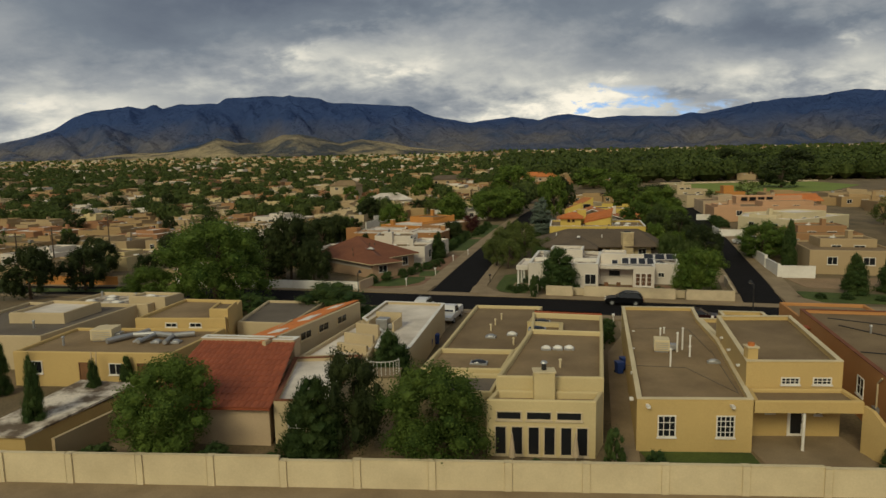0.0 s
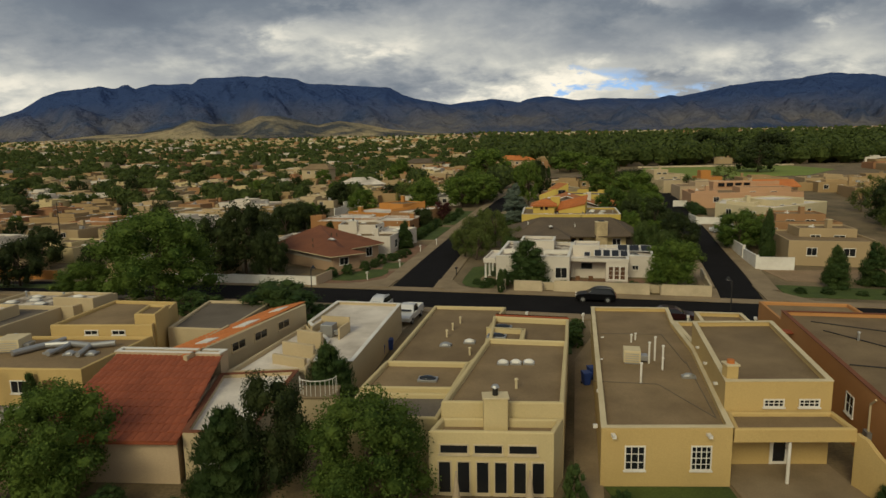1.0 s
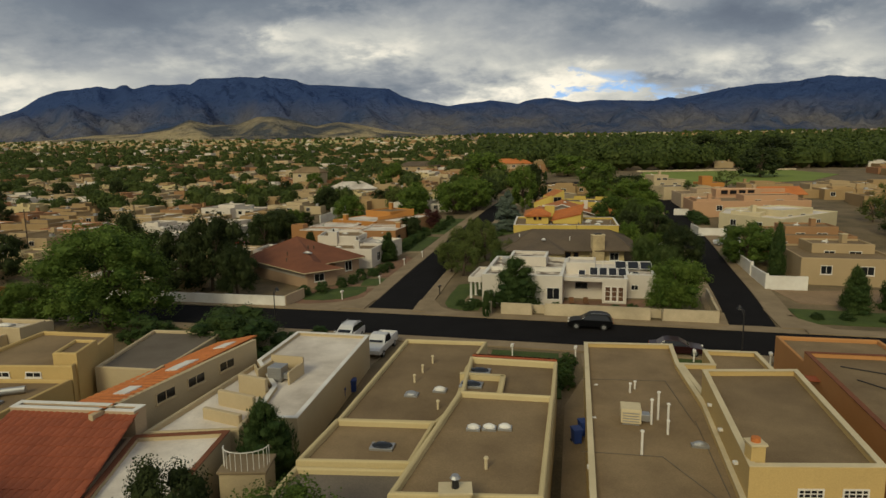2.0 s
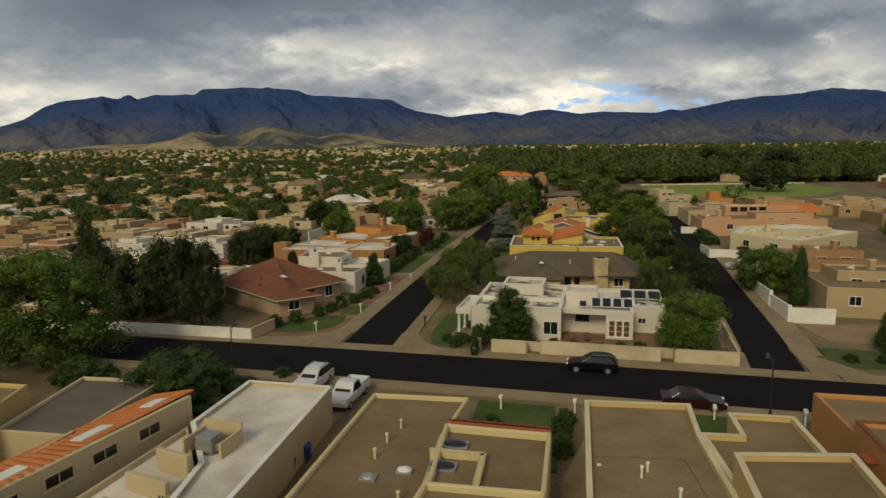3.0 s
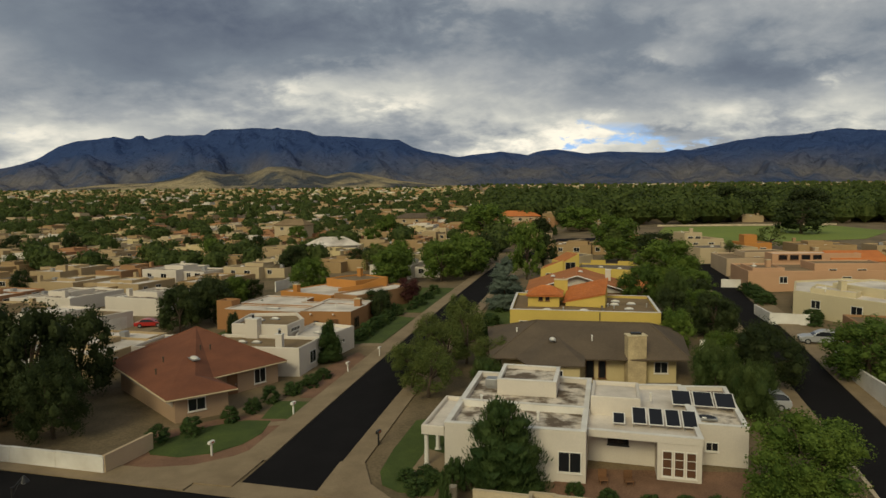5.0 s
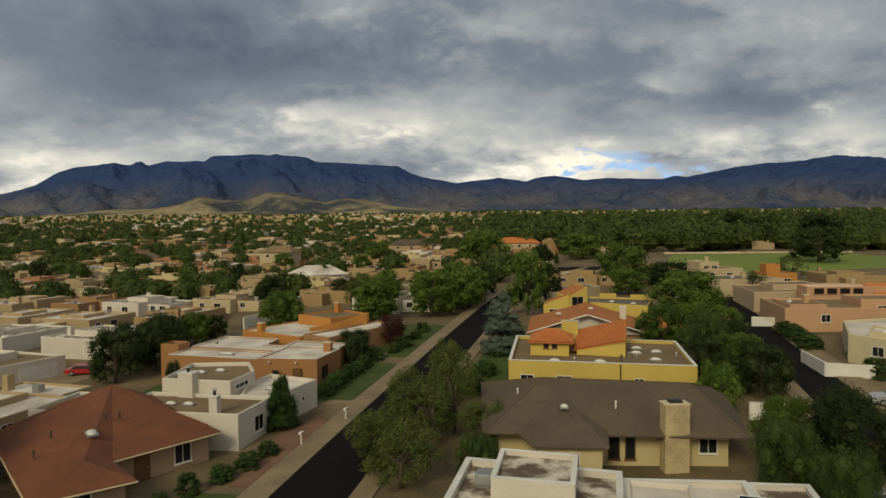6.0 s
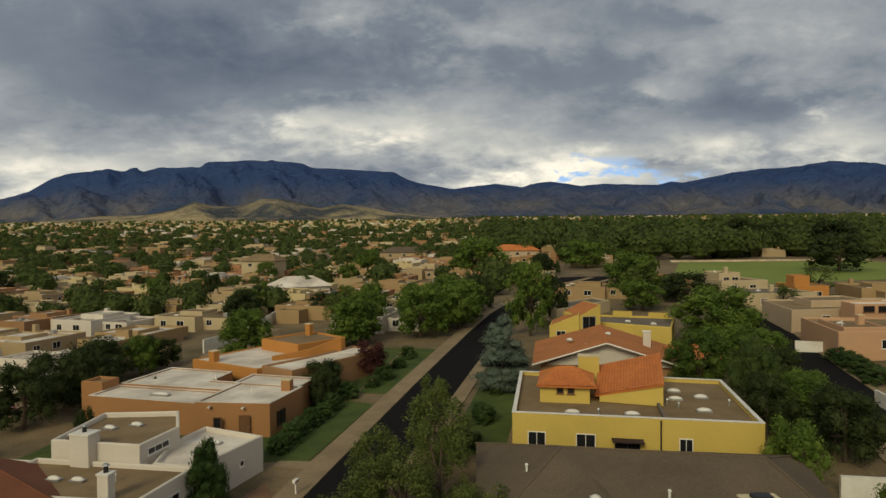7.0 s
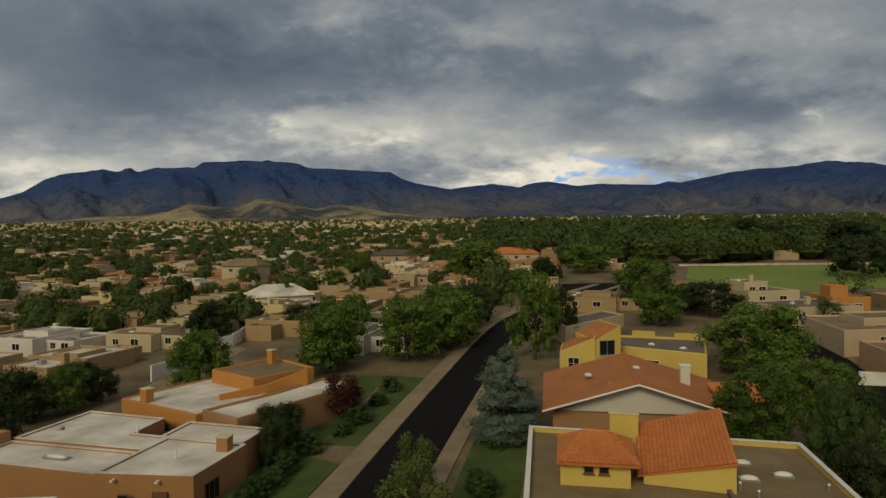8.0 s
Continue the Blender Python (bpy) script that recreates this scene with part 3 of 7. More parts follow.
# ---- trees ----
def leaf_cloud(rnd, lobes, n, size, flat=0.45, spike=False):
    """Leaf quads on the skin of lobes (centre, radii): verts and faces."""
    verts, faces = [], []
    weights = [l[1][0] * l[1][2] for l in lobes]
    for c, r in rnd.choices(lobes, weights, k=n):
        z = rnd.uniform(-0.9, 1.0)
        a = rnd.uniform(0, 2 * math.pi)
        s = math.sqrt(max(0.0, 1 - z * z))
        d = Vector((s * math.cos(a), s * math.sin(a), z))
        k = rnd.uniform(0.7, 1.34)
        p = Vector((c[0] + d.x * r[0] * k, c[1] + d.y * r[1] * k, c[2] + d.z * r[2] * k))
        nrm = (d + Vector((rnd.gauss(0, flat), rnd.gauss(0, flat), rnd.gauss(0, flat)))).normalized()
        t = nrm.cross(Vector((rnd.gauss(0, 1), rnd.gauss(0, 1), rnd.gauss(0, 1)))).normalized()
        b = nrm.cross(t)
        w, h = size * rnd.uniform(0.6, 1.3), size * rnd.uniform(0.45, 0.9)
        if spike:
            t = (d * 0.55 + Vector((rnd.gauss(0, 0.25), rnd.gauss(0, 0.25), 1.0))).normalized()
            b = t.cross(nrm).normalized()
            w, h = w * 2.0, h * 0.55
        k0 = len(verts)
        verts += [tuple(p + t * w), tuple(p + b * h + nrm * h * 0.25), tuple(p - t * w), tuple(p - b * h + nrm * h * 0.15)]
        faces.append((k0, k0 + 1, k0 + 2, k0 + 3))
    return verts, faces


def core(rnd, lobes, k, verts, faces):
    """A rough inner mass under the leaves."""
    for c, r in lobes:
        bm = bmesh.new()
        bmesh.ops.create_icosphere(bm, subdivisions=1, radius=1)
        o = len(verts)
        for v in bm.verts:
            j = k * rnd.uniform(0.8, 1.1)
            verts.append((c[0] + v.co.x * r[0] * j, c[1] + v.co.y * r[1] * j, c[2] + v.co.z * r[2] * j))
        faces += [tuple(o + v.index for v in f.verts) for f in bm.faces]
        bm.free()


def crown_lobes(kind, rnd):
    lobes = []
    if kind in ("broad", "ash", "dark", "plum", "olive"):
        n = {"broad": 84, "ash": 72, "dark": 76, "plum": 36, "olive": 44}[kind]
        tall = rnd.uniform(0.9, 1.1)
        for i in range(n):
            z = 0.16 + 0.74 * (i + rnd.random()) / n
            lim = 0.37 * math.sqrt(max(0.08, 1 - ((z - 0.46) / 0.5) ** 2)) * tall
            a, q = rnd.uniform(0, 6.283), lim * math.sqrt(rnd.uniform(0.25, 1.0)) * rnd.uniform(0.78, 1.2)
            r = rnd.uniform(0.055, 0.115) * (0.8 if kind == "olive" else 1.0)
            lobes.append(((q * math.cos(a), q * math.sin(a), z), (r, r, r * rnd.uniform(0.9, 1.7 if kind == "dark" else 1.35))))
    elif kind in ("cone", "cypress", "spruce"):
        for i in range(30):
            z = 0.06 + 0.92 * i / 30
            lim = {"cone": 0.34 * (1 - z) ** 0.6 * min(1, z / 0.12) ** 0.5, "cypress": 0.33 * (1 - z) ** 0.45, "spruce": 0.39 * (1 - z) ** 0.58 * min(1, 0.62 + z * 2)}[kind]
            for k in range(3 if z < 0.6 else 2):
                a = rnd.uniform(0, 6.283)
                r = lim * rnd.uniform(0.35, 0.55) + 0.02
                q = lim * rnd.uniform(0.6, 1.0)
                lobes.append(((q * math.cos(a), q * math.sin(a), z), (r, r, 0.05 if kind == "spruce" else 0.075)))
    elif kind == "pinon":
        for i in range(34):
            z = rnd.uniform(0.1, 0.92)
            lim = 0.42 * (1 - z) ** 0.42 * min(1, 0.55 + z)
            a, q = rnd.uniform(0, 6.283), lim * rnd.uniform(0.3, 1.0)
            r = rnd.uniform(0.07, 0.13)
            lobes.append(((q * math.cos(a), q * math.sin(a), z * 0.9), (r * 0.85, r * 0.85, r * 1.9)))
    else:
        for i in range(70):
            z = rnd.uniform(0.06, 0.88)
            lim = 0.40 * math.sqrt(max(0.02, 1 - (z / 0.98) ** 2))
            a, q = rnd.uniform(0, 6.283), lim * rnd.uniform(0.55, 1.0)
            r = rnd.uniform(0.08, 0.12)
            lobes.append(((q * math.cos(a), q * math.sin(a), z), (r, r, r)))
    return lobes


WORDS = {
    "broad": ("broad leafy green shade tree with a full crown", "tree"), "ash": ("leafy green ash tree with a dense rounded crown", "tree"),
    "dark": ("dark green bushy tree beside the houses", "tree"), "plum": ("dark red leaved plum tree beside a lawn", "tree"), "olive": ("thin olive green desert tree with open branches", "tree"),
    "cone": ("dark green conical evergreen beside a house", "conifer"), "cypress": ("slender dark green cypress column", "cypress"), "spruce": ("tall blue grey spruce beside the street", "spruce"),
    "pinon": ("bushy green pinon pine in the front yard", "pine"), "dome": ("low rounded dark green shrub on the ground", "shrub"),
}
COUNT = {"broad": 6400, "ash": 4600, "dark": 4600, "plum": 2200, "olive": 2100, "cone": 3000, "cypress": 3400, "spruce": 6400, "pinon": 4600, "dome": 2400}
SIZE = {"broad": 0.022, "ash": 0.024, "dark": 0.023, "plum": 0.032, "olive": 0.024, "cone": 0.024, "cypress": 0.03, "spruce": 0.02, "pinon": 0.022, "dome": 0.026}
PROTO = {}


DETAIL = ((0.55, 1.05), (1.5, 0.72), (3.4, 0.5))


def proto(kind, variant, level):
    key = kind, variant, level
    if key in PROTO:
        return PROTO[key]
    rnd = random.Random(kind + str(variant))
    lobes = crown_lobes(kind, rnd)
    more, less = DETAIL[level]
    v, f = leaf_cloud(rnd, lobes, int(COUNT[kind] * more), SIZE[kind] * less, 0.62, kind in ("pinon", "cone", "cypress"))
    core(rnd, lobes, 0.95 if kind == "spruce" else 0.82 if kind in ("pinon", "cone", "dome", "cypress") else 0.66 if kind != "olive" else 0.3, v, f)
    leaf = LEAF.get(kind) or LEAF["cone"]
    if kind in ("cypress", "dome"):
        leaf = LEAF["cone"]
    crown = mesh_of("crown", v, f, leaf)
    bm = bmesh.new()
    th = 0.028 if kind not in ("cypress", "dome") else 0.015
    lean = (rnd.uniform(-0.03, 0.03), rnd.uniform(-0.03, 0.03))
    fork = (lean[0], lean[1], 0.34)
    add_tube(bm, (0, 0, -0.04), fork, th, th * 0.7, 8)
    if kind in ("broad", "ash", "dark", "plum", "olive", "pinon"):
        for c, r in rnd.sample(lobes, 7):
            mid = Vector(fork).lerp(Vector(c), 0.5) + Vector((0, 0, 0.03))
            add_tube(bm, fork, mid, th * 0.55, th * 0.35, 6)
            add_tube(bm, mid, c, th * 0.35, th * 0.12, 6)
    else:
        add_tube(bm, fork, (0, 0, 0.93), th * 0.7, th * 0.1, 6)
    me = bpy.data.meshes.new("trunk")
    bm.to_mesh(me)
    bm.free()
    me.materials.append(M["bark"])
    PROTO[key] = crown, me
    return PROTO[key]


PLANTED = []


def tree(kind, x, y, height, width, z=None, label=""):
    """A tree of that kind with its height and crown width in metres."""
    words, cat = WORDS[kind]
    d = math.hypot(x - 12, max(0, y - 95)) if y > 95 else abs(x - 10) * 0.8
    level = 2 if d < 42 and height > 3.2 else 1 if d < 95 else 0
    crown, trunk = proto(kind, len(PLANTED) % (2 if level == 2 else 3), level)
    name = {"shrub": "shrub", "cypress": "cypress", "conifer": "conifer", "spruce": "spruce", "pine": "pine"}.get(cat, "tree")
    ob = new(name)
    ob.matrix_world = pose(x, y, land(x, y) - 0.05 if z is None else z, 0, 0, (x * 37 + y * 91) % 360)
    tagged(ob, label or words, cat)
    sw = width / {"cypress": 0.72, "pinon": 0.68, "cone": 0.76, "spruce": 0.84, "dome": 0.9}.get(kind, 0.94)
    for nm, me in (("trunk", trunk), ("crown", crown)):
        o = new(nm, me)
        o.parent = ob
        o.scale = (sw, sw, height)
    PLANTED.append((x, y, width))
    return ob


def shrub(x, y, h, w, kind="dome", label=""):
    return tree(kind, x, y, h, w, None, label)


# ---- near row: house with a tall rear wing and patio ----
def tan_house():
    h = thing("house", "yellow tan stucco house with flat gravel roof and covered patio", "house", 20, 58, 0.0)
    low = [(12.7, 49.6), (19.6, 49.4), (22.75, 62.2), (23.8, 69.3), (25.0, 74.1), (18.1, 74.9)]
    block(h, low, 3.35, "yellow", "roof_tan", 0.3, coping="block")
    high = [(20.14, 51.7), (26.05, 51.5), (29.0, 63.6), (23.1, 63.8)]
    block(h, high, 5.0, "yellow", "roof_tan", 0.3, coping="block")
    block(h, [(23.15, 63.9), (29.0, 63.7), (29.9, 67.1), (30.8, 72.0), (26.9, 72.7), (26.2, 69.45), (23.9, 69.75)], 3.32, "yellow", "roof_tan", 0.3, coping="block")
    # patio roof on a beam and a white post
    ledge = [(19.66, 49.35), (26.0, 49.2), (26.1, 51.44), (20.24, 51.64)]
    block(h, ledge, 3.3, "yellow", "roof_tan", 0.22, base=2.55, name="patio_roof")
    part("patio_floor", box((0, 0, -0.3), (6.4, 5.0, 0.08), Matrix.Translation(at(h, 19.7, 46.6))), M["concrete"], h)
    part("post", tube(at(h, 22.7, 49.5, 0.0), at(h, 22.7, 49.5, 2.75), 0.09, 0.09, 12), M["white"], h)
    # stepped wing wall on the outer side
    bm = bmesh.new()
    prof = [(0, -0.3), (0, 3.0), (0.6, 2.9), (1.4, 2.3), (2.4, 1.9), (4.4, 1.6), (4.4, -0.3)]
    m, _ = wall_frame(h, (26.1, 49.3), (27.2, 45.4))
    f1 = [bm.verts.new(m @ Vector((s, -0.13, z))) for s, z in prof]
    f2 = [bm.verts.new(m @ Vector((s, 0.13, z))) for s, z in prof]
    bm.faces.new(f1), bm.faces.new(f2[::-1])
    for i in range(len(prof)):
        j = (i + 1) % len(prof)
        bm.faces.new((f1[i], f1[j], f2[j], f2[i]))
    part("wing_wall", bm, M["stucco_yellow"], h)
    fa, fb = (12.7, 49.6), (19.5, 49.4)
    window(h, fa, fb, 1.25, 2.35, 0.95, 2.35, 3, 3)
    window(h, fa, fb, 4.75, 5.85, 0.95, 2.35, 4, 4)
    ra, rb = (20.14, 51.7), (26.05, 51.5)
    window(h, ra, rb, 2.15, 3.3, 3.5, 3.98, 4, 2)
    window(h, ra, rb, 4.1, 5.25, 3.5, 3.98, 4, 2)
    door(h, ra, rb, 2.75, 3.65, 2.15, "white", panes=True)
    window(h, ra, rb, 1.3, 1.85, 1.6, 2.05, 2, 1)
    window(h, ra, rb, 4.3, 4.75, 1.5, 2.0, 1, 1)
    for s in (0.6, 5.6):
        canale(h, fa, fb, s, 2.95)
    chimney(h, 20.7, 52.4, 3.3, 5.75, 0.65, 0.65, "yellow", 0, False)
    part("clay_pot", tube(at(h, 20.7, 52.4, 5.78), at(h, 20.7, 52.4, 6.05), 0.22, 0.2, 10), M["tile"], h)
    cooler(h, 17.6, 60.6, 3.05, 1.15, 1.0, 13)
    for x, y, hh in ((18.7, 60.2, 1.5), (19.3, 60.8, 1.7), (19.6, 60.0, 1.3), (19.2, 58.9, 0.8), (17.0, 56.6, 1.3), (18.9, 65, .6), (19.4, 65.6, .5)):
        vent(h, x, y, 3.05, hh, 0.07)
    skylight(h, 20.4, 57.4, 3.05, 0.9, 0.45, 10, "metal")
    # conduit across the roof
    bm = bmesh.new()
    for p, q in (((13.9, 57.0), (18.0, 56.3)), ((18.0, 56.3), (19.5, 51.2)), ((19.5, 51.2), (21.4, 60.5)), ((16.2, 67.5), (21.9, 66.9)), ((21.9, 66.9), (21.2, 60.0))):
        add_tube(bm, at(h, *p, 3.08), at(h, *q, 3.08), 0.022, None, 6)
    part("roof_conduit", bm, M["roof_grey"], h)
    for x, y in ((12.62, 50.6), (14.0, 55.5), (15.6, 61.2), (17.0, 66.4)):
        part("wall_light", box((-0.12, -0.1, 2.9), (0.12, 0.1, 3.1), Matrix.Translation(at(h, x, y)), 0.03), M["white"], h)
    for x, y, z in ((20.66, 53.8, 4.0), (21.5, 57.3, 4.0), (22.3, 60.5, 4.0)):
        part("soffit_vent", box((-0.12, -0.12, z), (0.12, 0.12, z + 0.14), Matrix.Translation(at(h, x - 0.1, y)), 0.03), M["white"], h)


tan_house()


def cream_house():
    h = thing("house", "cream stucco house with stepped flat roofs and a chimney", "house", 7, 60, 0.0)
    front = [(3.5, 49.0), (10.0, 48.6), (10.8, 50.35), (4.15, 50.75)]
    block(h, front, 3.6, "cream", "roof_tan", 0.45)
    block(h, [(4.17, 50.8), (10.85, 50.4), (13.2, 61.3), (7.5, 62.3)], 4.45, "cream", "roof_tan", 0.35)
    block(h, [(7.52, 62.35), (13.25, 61.4), (14.7, 68.4), (8.5, 69.8)], 4.05, "cream", "roof_tan", 0.45)
    block(h, [(-1.1, 56.0), (4.9, 55.6), (6.1, 60.4), (0.1, 61.0)], 3.3, "cream", "roof_tan", 0.35)
    block(h, [(0.12, 61.05), (6.15, 60.5), (7.4, 63), (8.4, 69.9), (10.2, 76.0), (3.3, 77.0)], 3.2, "cream", "roof_tan", 0.3)
    block(h, [(-2.0, 52.4), (3.95, 51.9), (4.85, 55.55), (-1.15, 55.95)], 3.0, "cream", "roof_grey", 0.3)
    # red tiled lean-to over the entry at the rear
    roof_plane(h, [(9.3, 71.9, 3.3), (15.0, 70.6, 3.3), (14.7, 68.5, 4.15), (8.7, 69.9, 4.15)], "tile_red")
    tile_rows(h, [(9.3, 71.9, 3.33), (15.0, 70.6, 3.33), (14.7, 68.5, 4.18), (8.7, 69.9, 4.18)], "tile_red", 4, 18)
    for x, y in ((9.5, 71.6), (12.2, 71.0), (14.8, 70.4)):
        part("post", tube(at(h, x, y, -0.2), at(h, x, y, 3.3), 0.12, 0.12, 10), M["stucco_cream"], h)
    fa, fb = (3.5, 49.0), (10.0, 48.6)
    for s in (0.55, 2.35, 4.15):
        window(h, fa, fb, s, s + 1.55, 2.35, 2.92, 1, 1, "cream_wall")
    for s in (0.45, 1.45, 2.45, 3.4, 4.4, 5.35):
        window(h, fa, fb, s, s + 0.74, 0.12, 1.98, 1, 1, "cream_wall")
    chimney(h, 7.1, 50.2, 3.1, 4.95, 1.3, 0.8, "cream", 0, True)
    for x in (7.9, 8.75, 9.6):
        skylight(h, x + 0.3, 57.6, 4.1, 0.75, 0.55, 10, "white")
    skylight(h, 3.2, 57.9, 2.95, 1.3, 0.8, 8, "glass")
    skylight(h, 6.3, 66.0, 2.9, 0.9, 0.7, 10, "white")
    skylight(h, 4.4, 65.3, 2.9, 0.9, 0.7, 10, "metal")
    for x, y in ((9.1, 67.6), (8.4, 65.1)):
        skylight(h, x, y, 3.62, 1.5, 1.0, 12, "glass")
    part("roof_divider", box((0, -0.14, 3.0), (3.0, 0.14, 4.0), wall_frame(h, (7.7, 66.5), (10.6, 65.9))[0], 0.04), M["stucco_cream"], h)
    part("roof_divider", box((0, -0.14, 3.0), (3.4, 0.14, 4.0), wall_frame(h, (10.6, 65.9), (10.0, 62.5))[0], 0.04), M["stucco_cream"], h)
    for x, y in ((4.5, 67.6), (5.0, 69.6), (5.7, 71.6), (8.6, 53.4), (6.2, 63.0)):
        vent(h, x, y, 2.9 if y > 60 else 4.1, 0.55, 0.08, "block")
    # patio umbrellas, closed
    for x in (4.9, 8.6):
        u = thing("patio_umbrella", "closed beige patio umbrella beside the glass doors", "umbrella", x, 47.4, 0.0, group="patio umbrellas")
        part("pole", tube((0, 0, 0), (0, 0, 2.2), 0.03), M["metal"], u)
        part("canopy", tube((0, 0, 0.75), (0, 0, 2.15), 0.22, 0.04, 10), M["canvas"], u)
        part("base", tube((0, 0, 0), (0, 0, 0.1), 0.28, 0.24, 12), M["concrete"], u)


cream_house()


def red_tile_house():
    h = thing("house", "beige stucco house with red tile slope and white flat roofs", "house", -10, 62, 0.0)
    # walls under the red slope
    block(h, [(-18.2, 50.9), (-10.4, 50.4), (-11.7, 60.0), (-18.9, 60.8)], 2.75, "pink", "roof_grey", 0.05)
    q = [(-18.6, 50.3, 2.7), (-10.2, 49.9, 2.7), (-11.4, 60.2, 4.1), (-19.2, 61.1, 4.1)]
    roof_plane(h, q, "tile_red")
    tile_rows(h, [(x, y, z + 0.02) for x, y, z in q], "tile_red", 12, 20)
    block(h, [(-19.25, 60.85), (-11.4, 59.95), (-11.2, 60.9), (-19.2, 61.8)], 4.3, "pink", "roof_grey", 0.1, coping="white")
    block(h, [(-10.15, 50.6), (-6.4, 50.3), (-6.0, 60.2), (-11.35, 59.7)], 2.95, "sand", "roof_white", 0.25, coping="shingle_red")
    block(h, [(-11.2, 60.2), (-5.6, 60.6), (-5.4, 66.5), (-8.2, 72.2)], 2.9, "sand", "roof_white", 0.35)
    block(h, [(-5.3, 61.9), (-2.4, 61.7), (-0.1, 78.8), (-6.8, 80.2), (-8.1, 72.4), (-5.35, 67.0)], 3.0, "sand", "roof_white", 0.25, coping="white")
    # orange tiled slope with a clerestory wall
    q = [(-18.0, 63.2, 3.0), (-12.8, 77.4, 3.0), (-8.9, 75.0, 4.3), (-13.6, 59.6, 4.3)]
    roof_plane(h, q, "tile")
    tile_rows(h, [(x, y, z + 0.02) for x, y, z in q], "tile", 8, 30)
    block(h, [(-17.6, 63.2), (-13.8, 61.2), (-9.0, 73.2), (-12.4, 75.6)], 3.0, "sand", "roof_grey", 0.05)
    a, b = (-13.5, 59.4), (-8.5, 73.6)
    m, n = wall_frame(h, a, b)
    part("clerestory_wall", box((0, -0.3, 0), (n, -0.005, 4.35), m, 0.02), M["stucco_sand"], h)
    for s in (1.6, 4.6, 7.4, 10.6):
        window(h, a, b, s, s + 1.7, 3.1, 3.85, 2, 1, "sand_trim")
    for u0 in (0.18, 0.47, 0.52, 0.8):
        qq = [Vector(c) for c in q]
        pl = [qq[0].lerp(qq[1], u).lerp(qq[3].lerp(qq[2], u), v) + Vector((0, 0, 0.13)) for u, v in ((u0, 0.5), (u0 + 0.09, 0.5), (u0 + 0.09, 0.82), (u0, 0.82))]
        roof_plane(h, [tuple(v) for v in pl], "white", "skylight", 0.1, "flat white skylight panel")
    # roof steps and terrace walls
    for x, y, z, l in ((-7.2, 62.3, 3.3, 3.0), (-7.0, 64.4, 3.6, 3.0), (-6.6, 66.6, 3.9, 2.4)):
        part("terrace_wall", box((-l / 2, -0.16, 2.4), (l / 2, 0.16, z), Matrix.Translation(at(h, x, y)) @ pose(0, 0, 0, 0, 0, -25), 0.06), M["stucco_sand"], h)
    ac = part("cooler_screen", box((-1.3, 1.0, 2.7), (1.3, 1.15, 4.1), Matrix.Translation(at(h, -5.4, 69.2)) @ pose(0, 0, 0, 0, 0, -14)), M["stucco_sand"], h)
    for sx in (-1.3, 1.15):
        part("screen_side", box((sx, -1.1, 2.7), (sx + 0.15, 1.0, 3.7), Matrix.Translation(at(h, -5.4, 69.2)) @ pose(0, 0, 0, 0, 0, -14)), M["stucco_sand"], ac)
    cooler(h, -5.5, 68.9, 2.75, 1.1, 1.1, 14, "metal")
    window(h, (-10.15, 50.6), (-6.4, 50.3), 0.9, 2.0, 0.7, 2.1, 2, 3)
    # curved balcony rail
    rail = part("balcony", box((-1.3, -1.0, 2.6), (1.3, 1.0, 2.75), Matrix.Translation(at(h, -3.9, 56.8)), 0.05), M["concrete"], h)
    part("balcony_wall", box((-1.2, -0.9, -0.5), (1.2, 0.9, 2.6), Matrix.Translation(at(h, -3.9, 56.8))), M["stucco_sand"], h)
    prev = None
    for k in range(13):
        a_ = math.pi * (1.0 + k / 12)
        p = at(h, -3.9 + 1.2 * math.cos(a_), 56.8 + 0.9 * math.sin(a_), 2.75)
        part("baluster", tube(p, p + Vector((0, 0, 1.0)), 0.018, None, 6), M["white"], rail)
        if prev:
            part("handrail", tube(prev + Vector((0, 0, 1.0)), p + Vector((0, 0, 1.0)), 0.03, None, 6), M["white"], rail)
        prev = p


M["sand_trim"] = M["stucco_sand"]
red_tile_house()


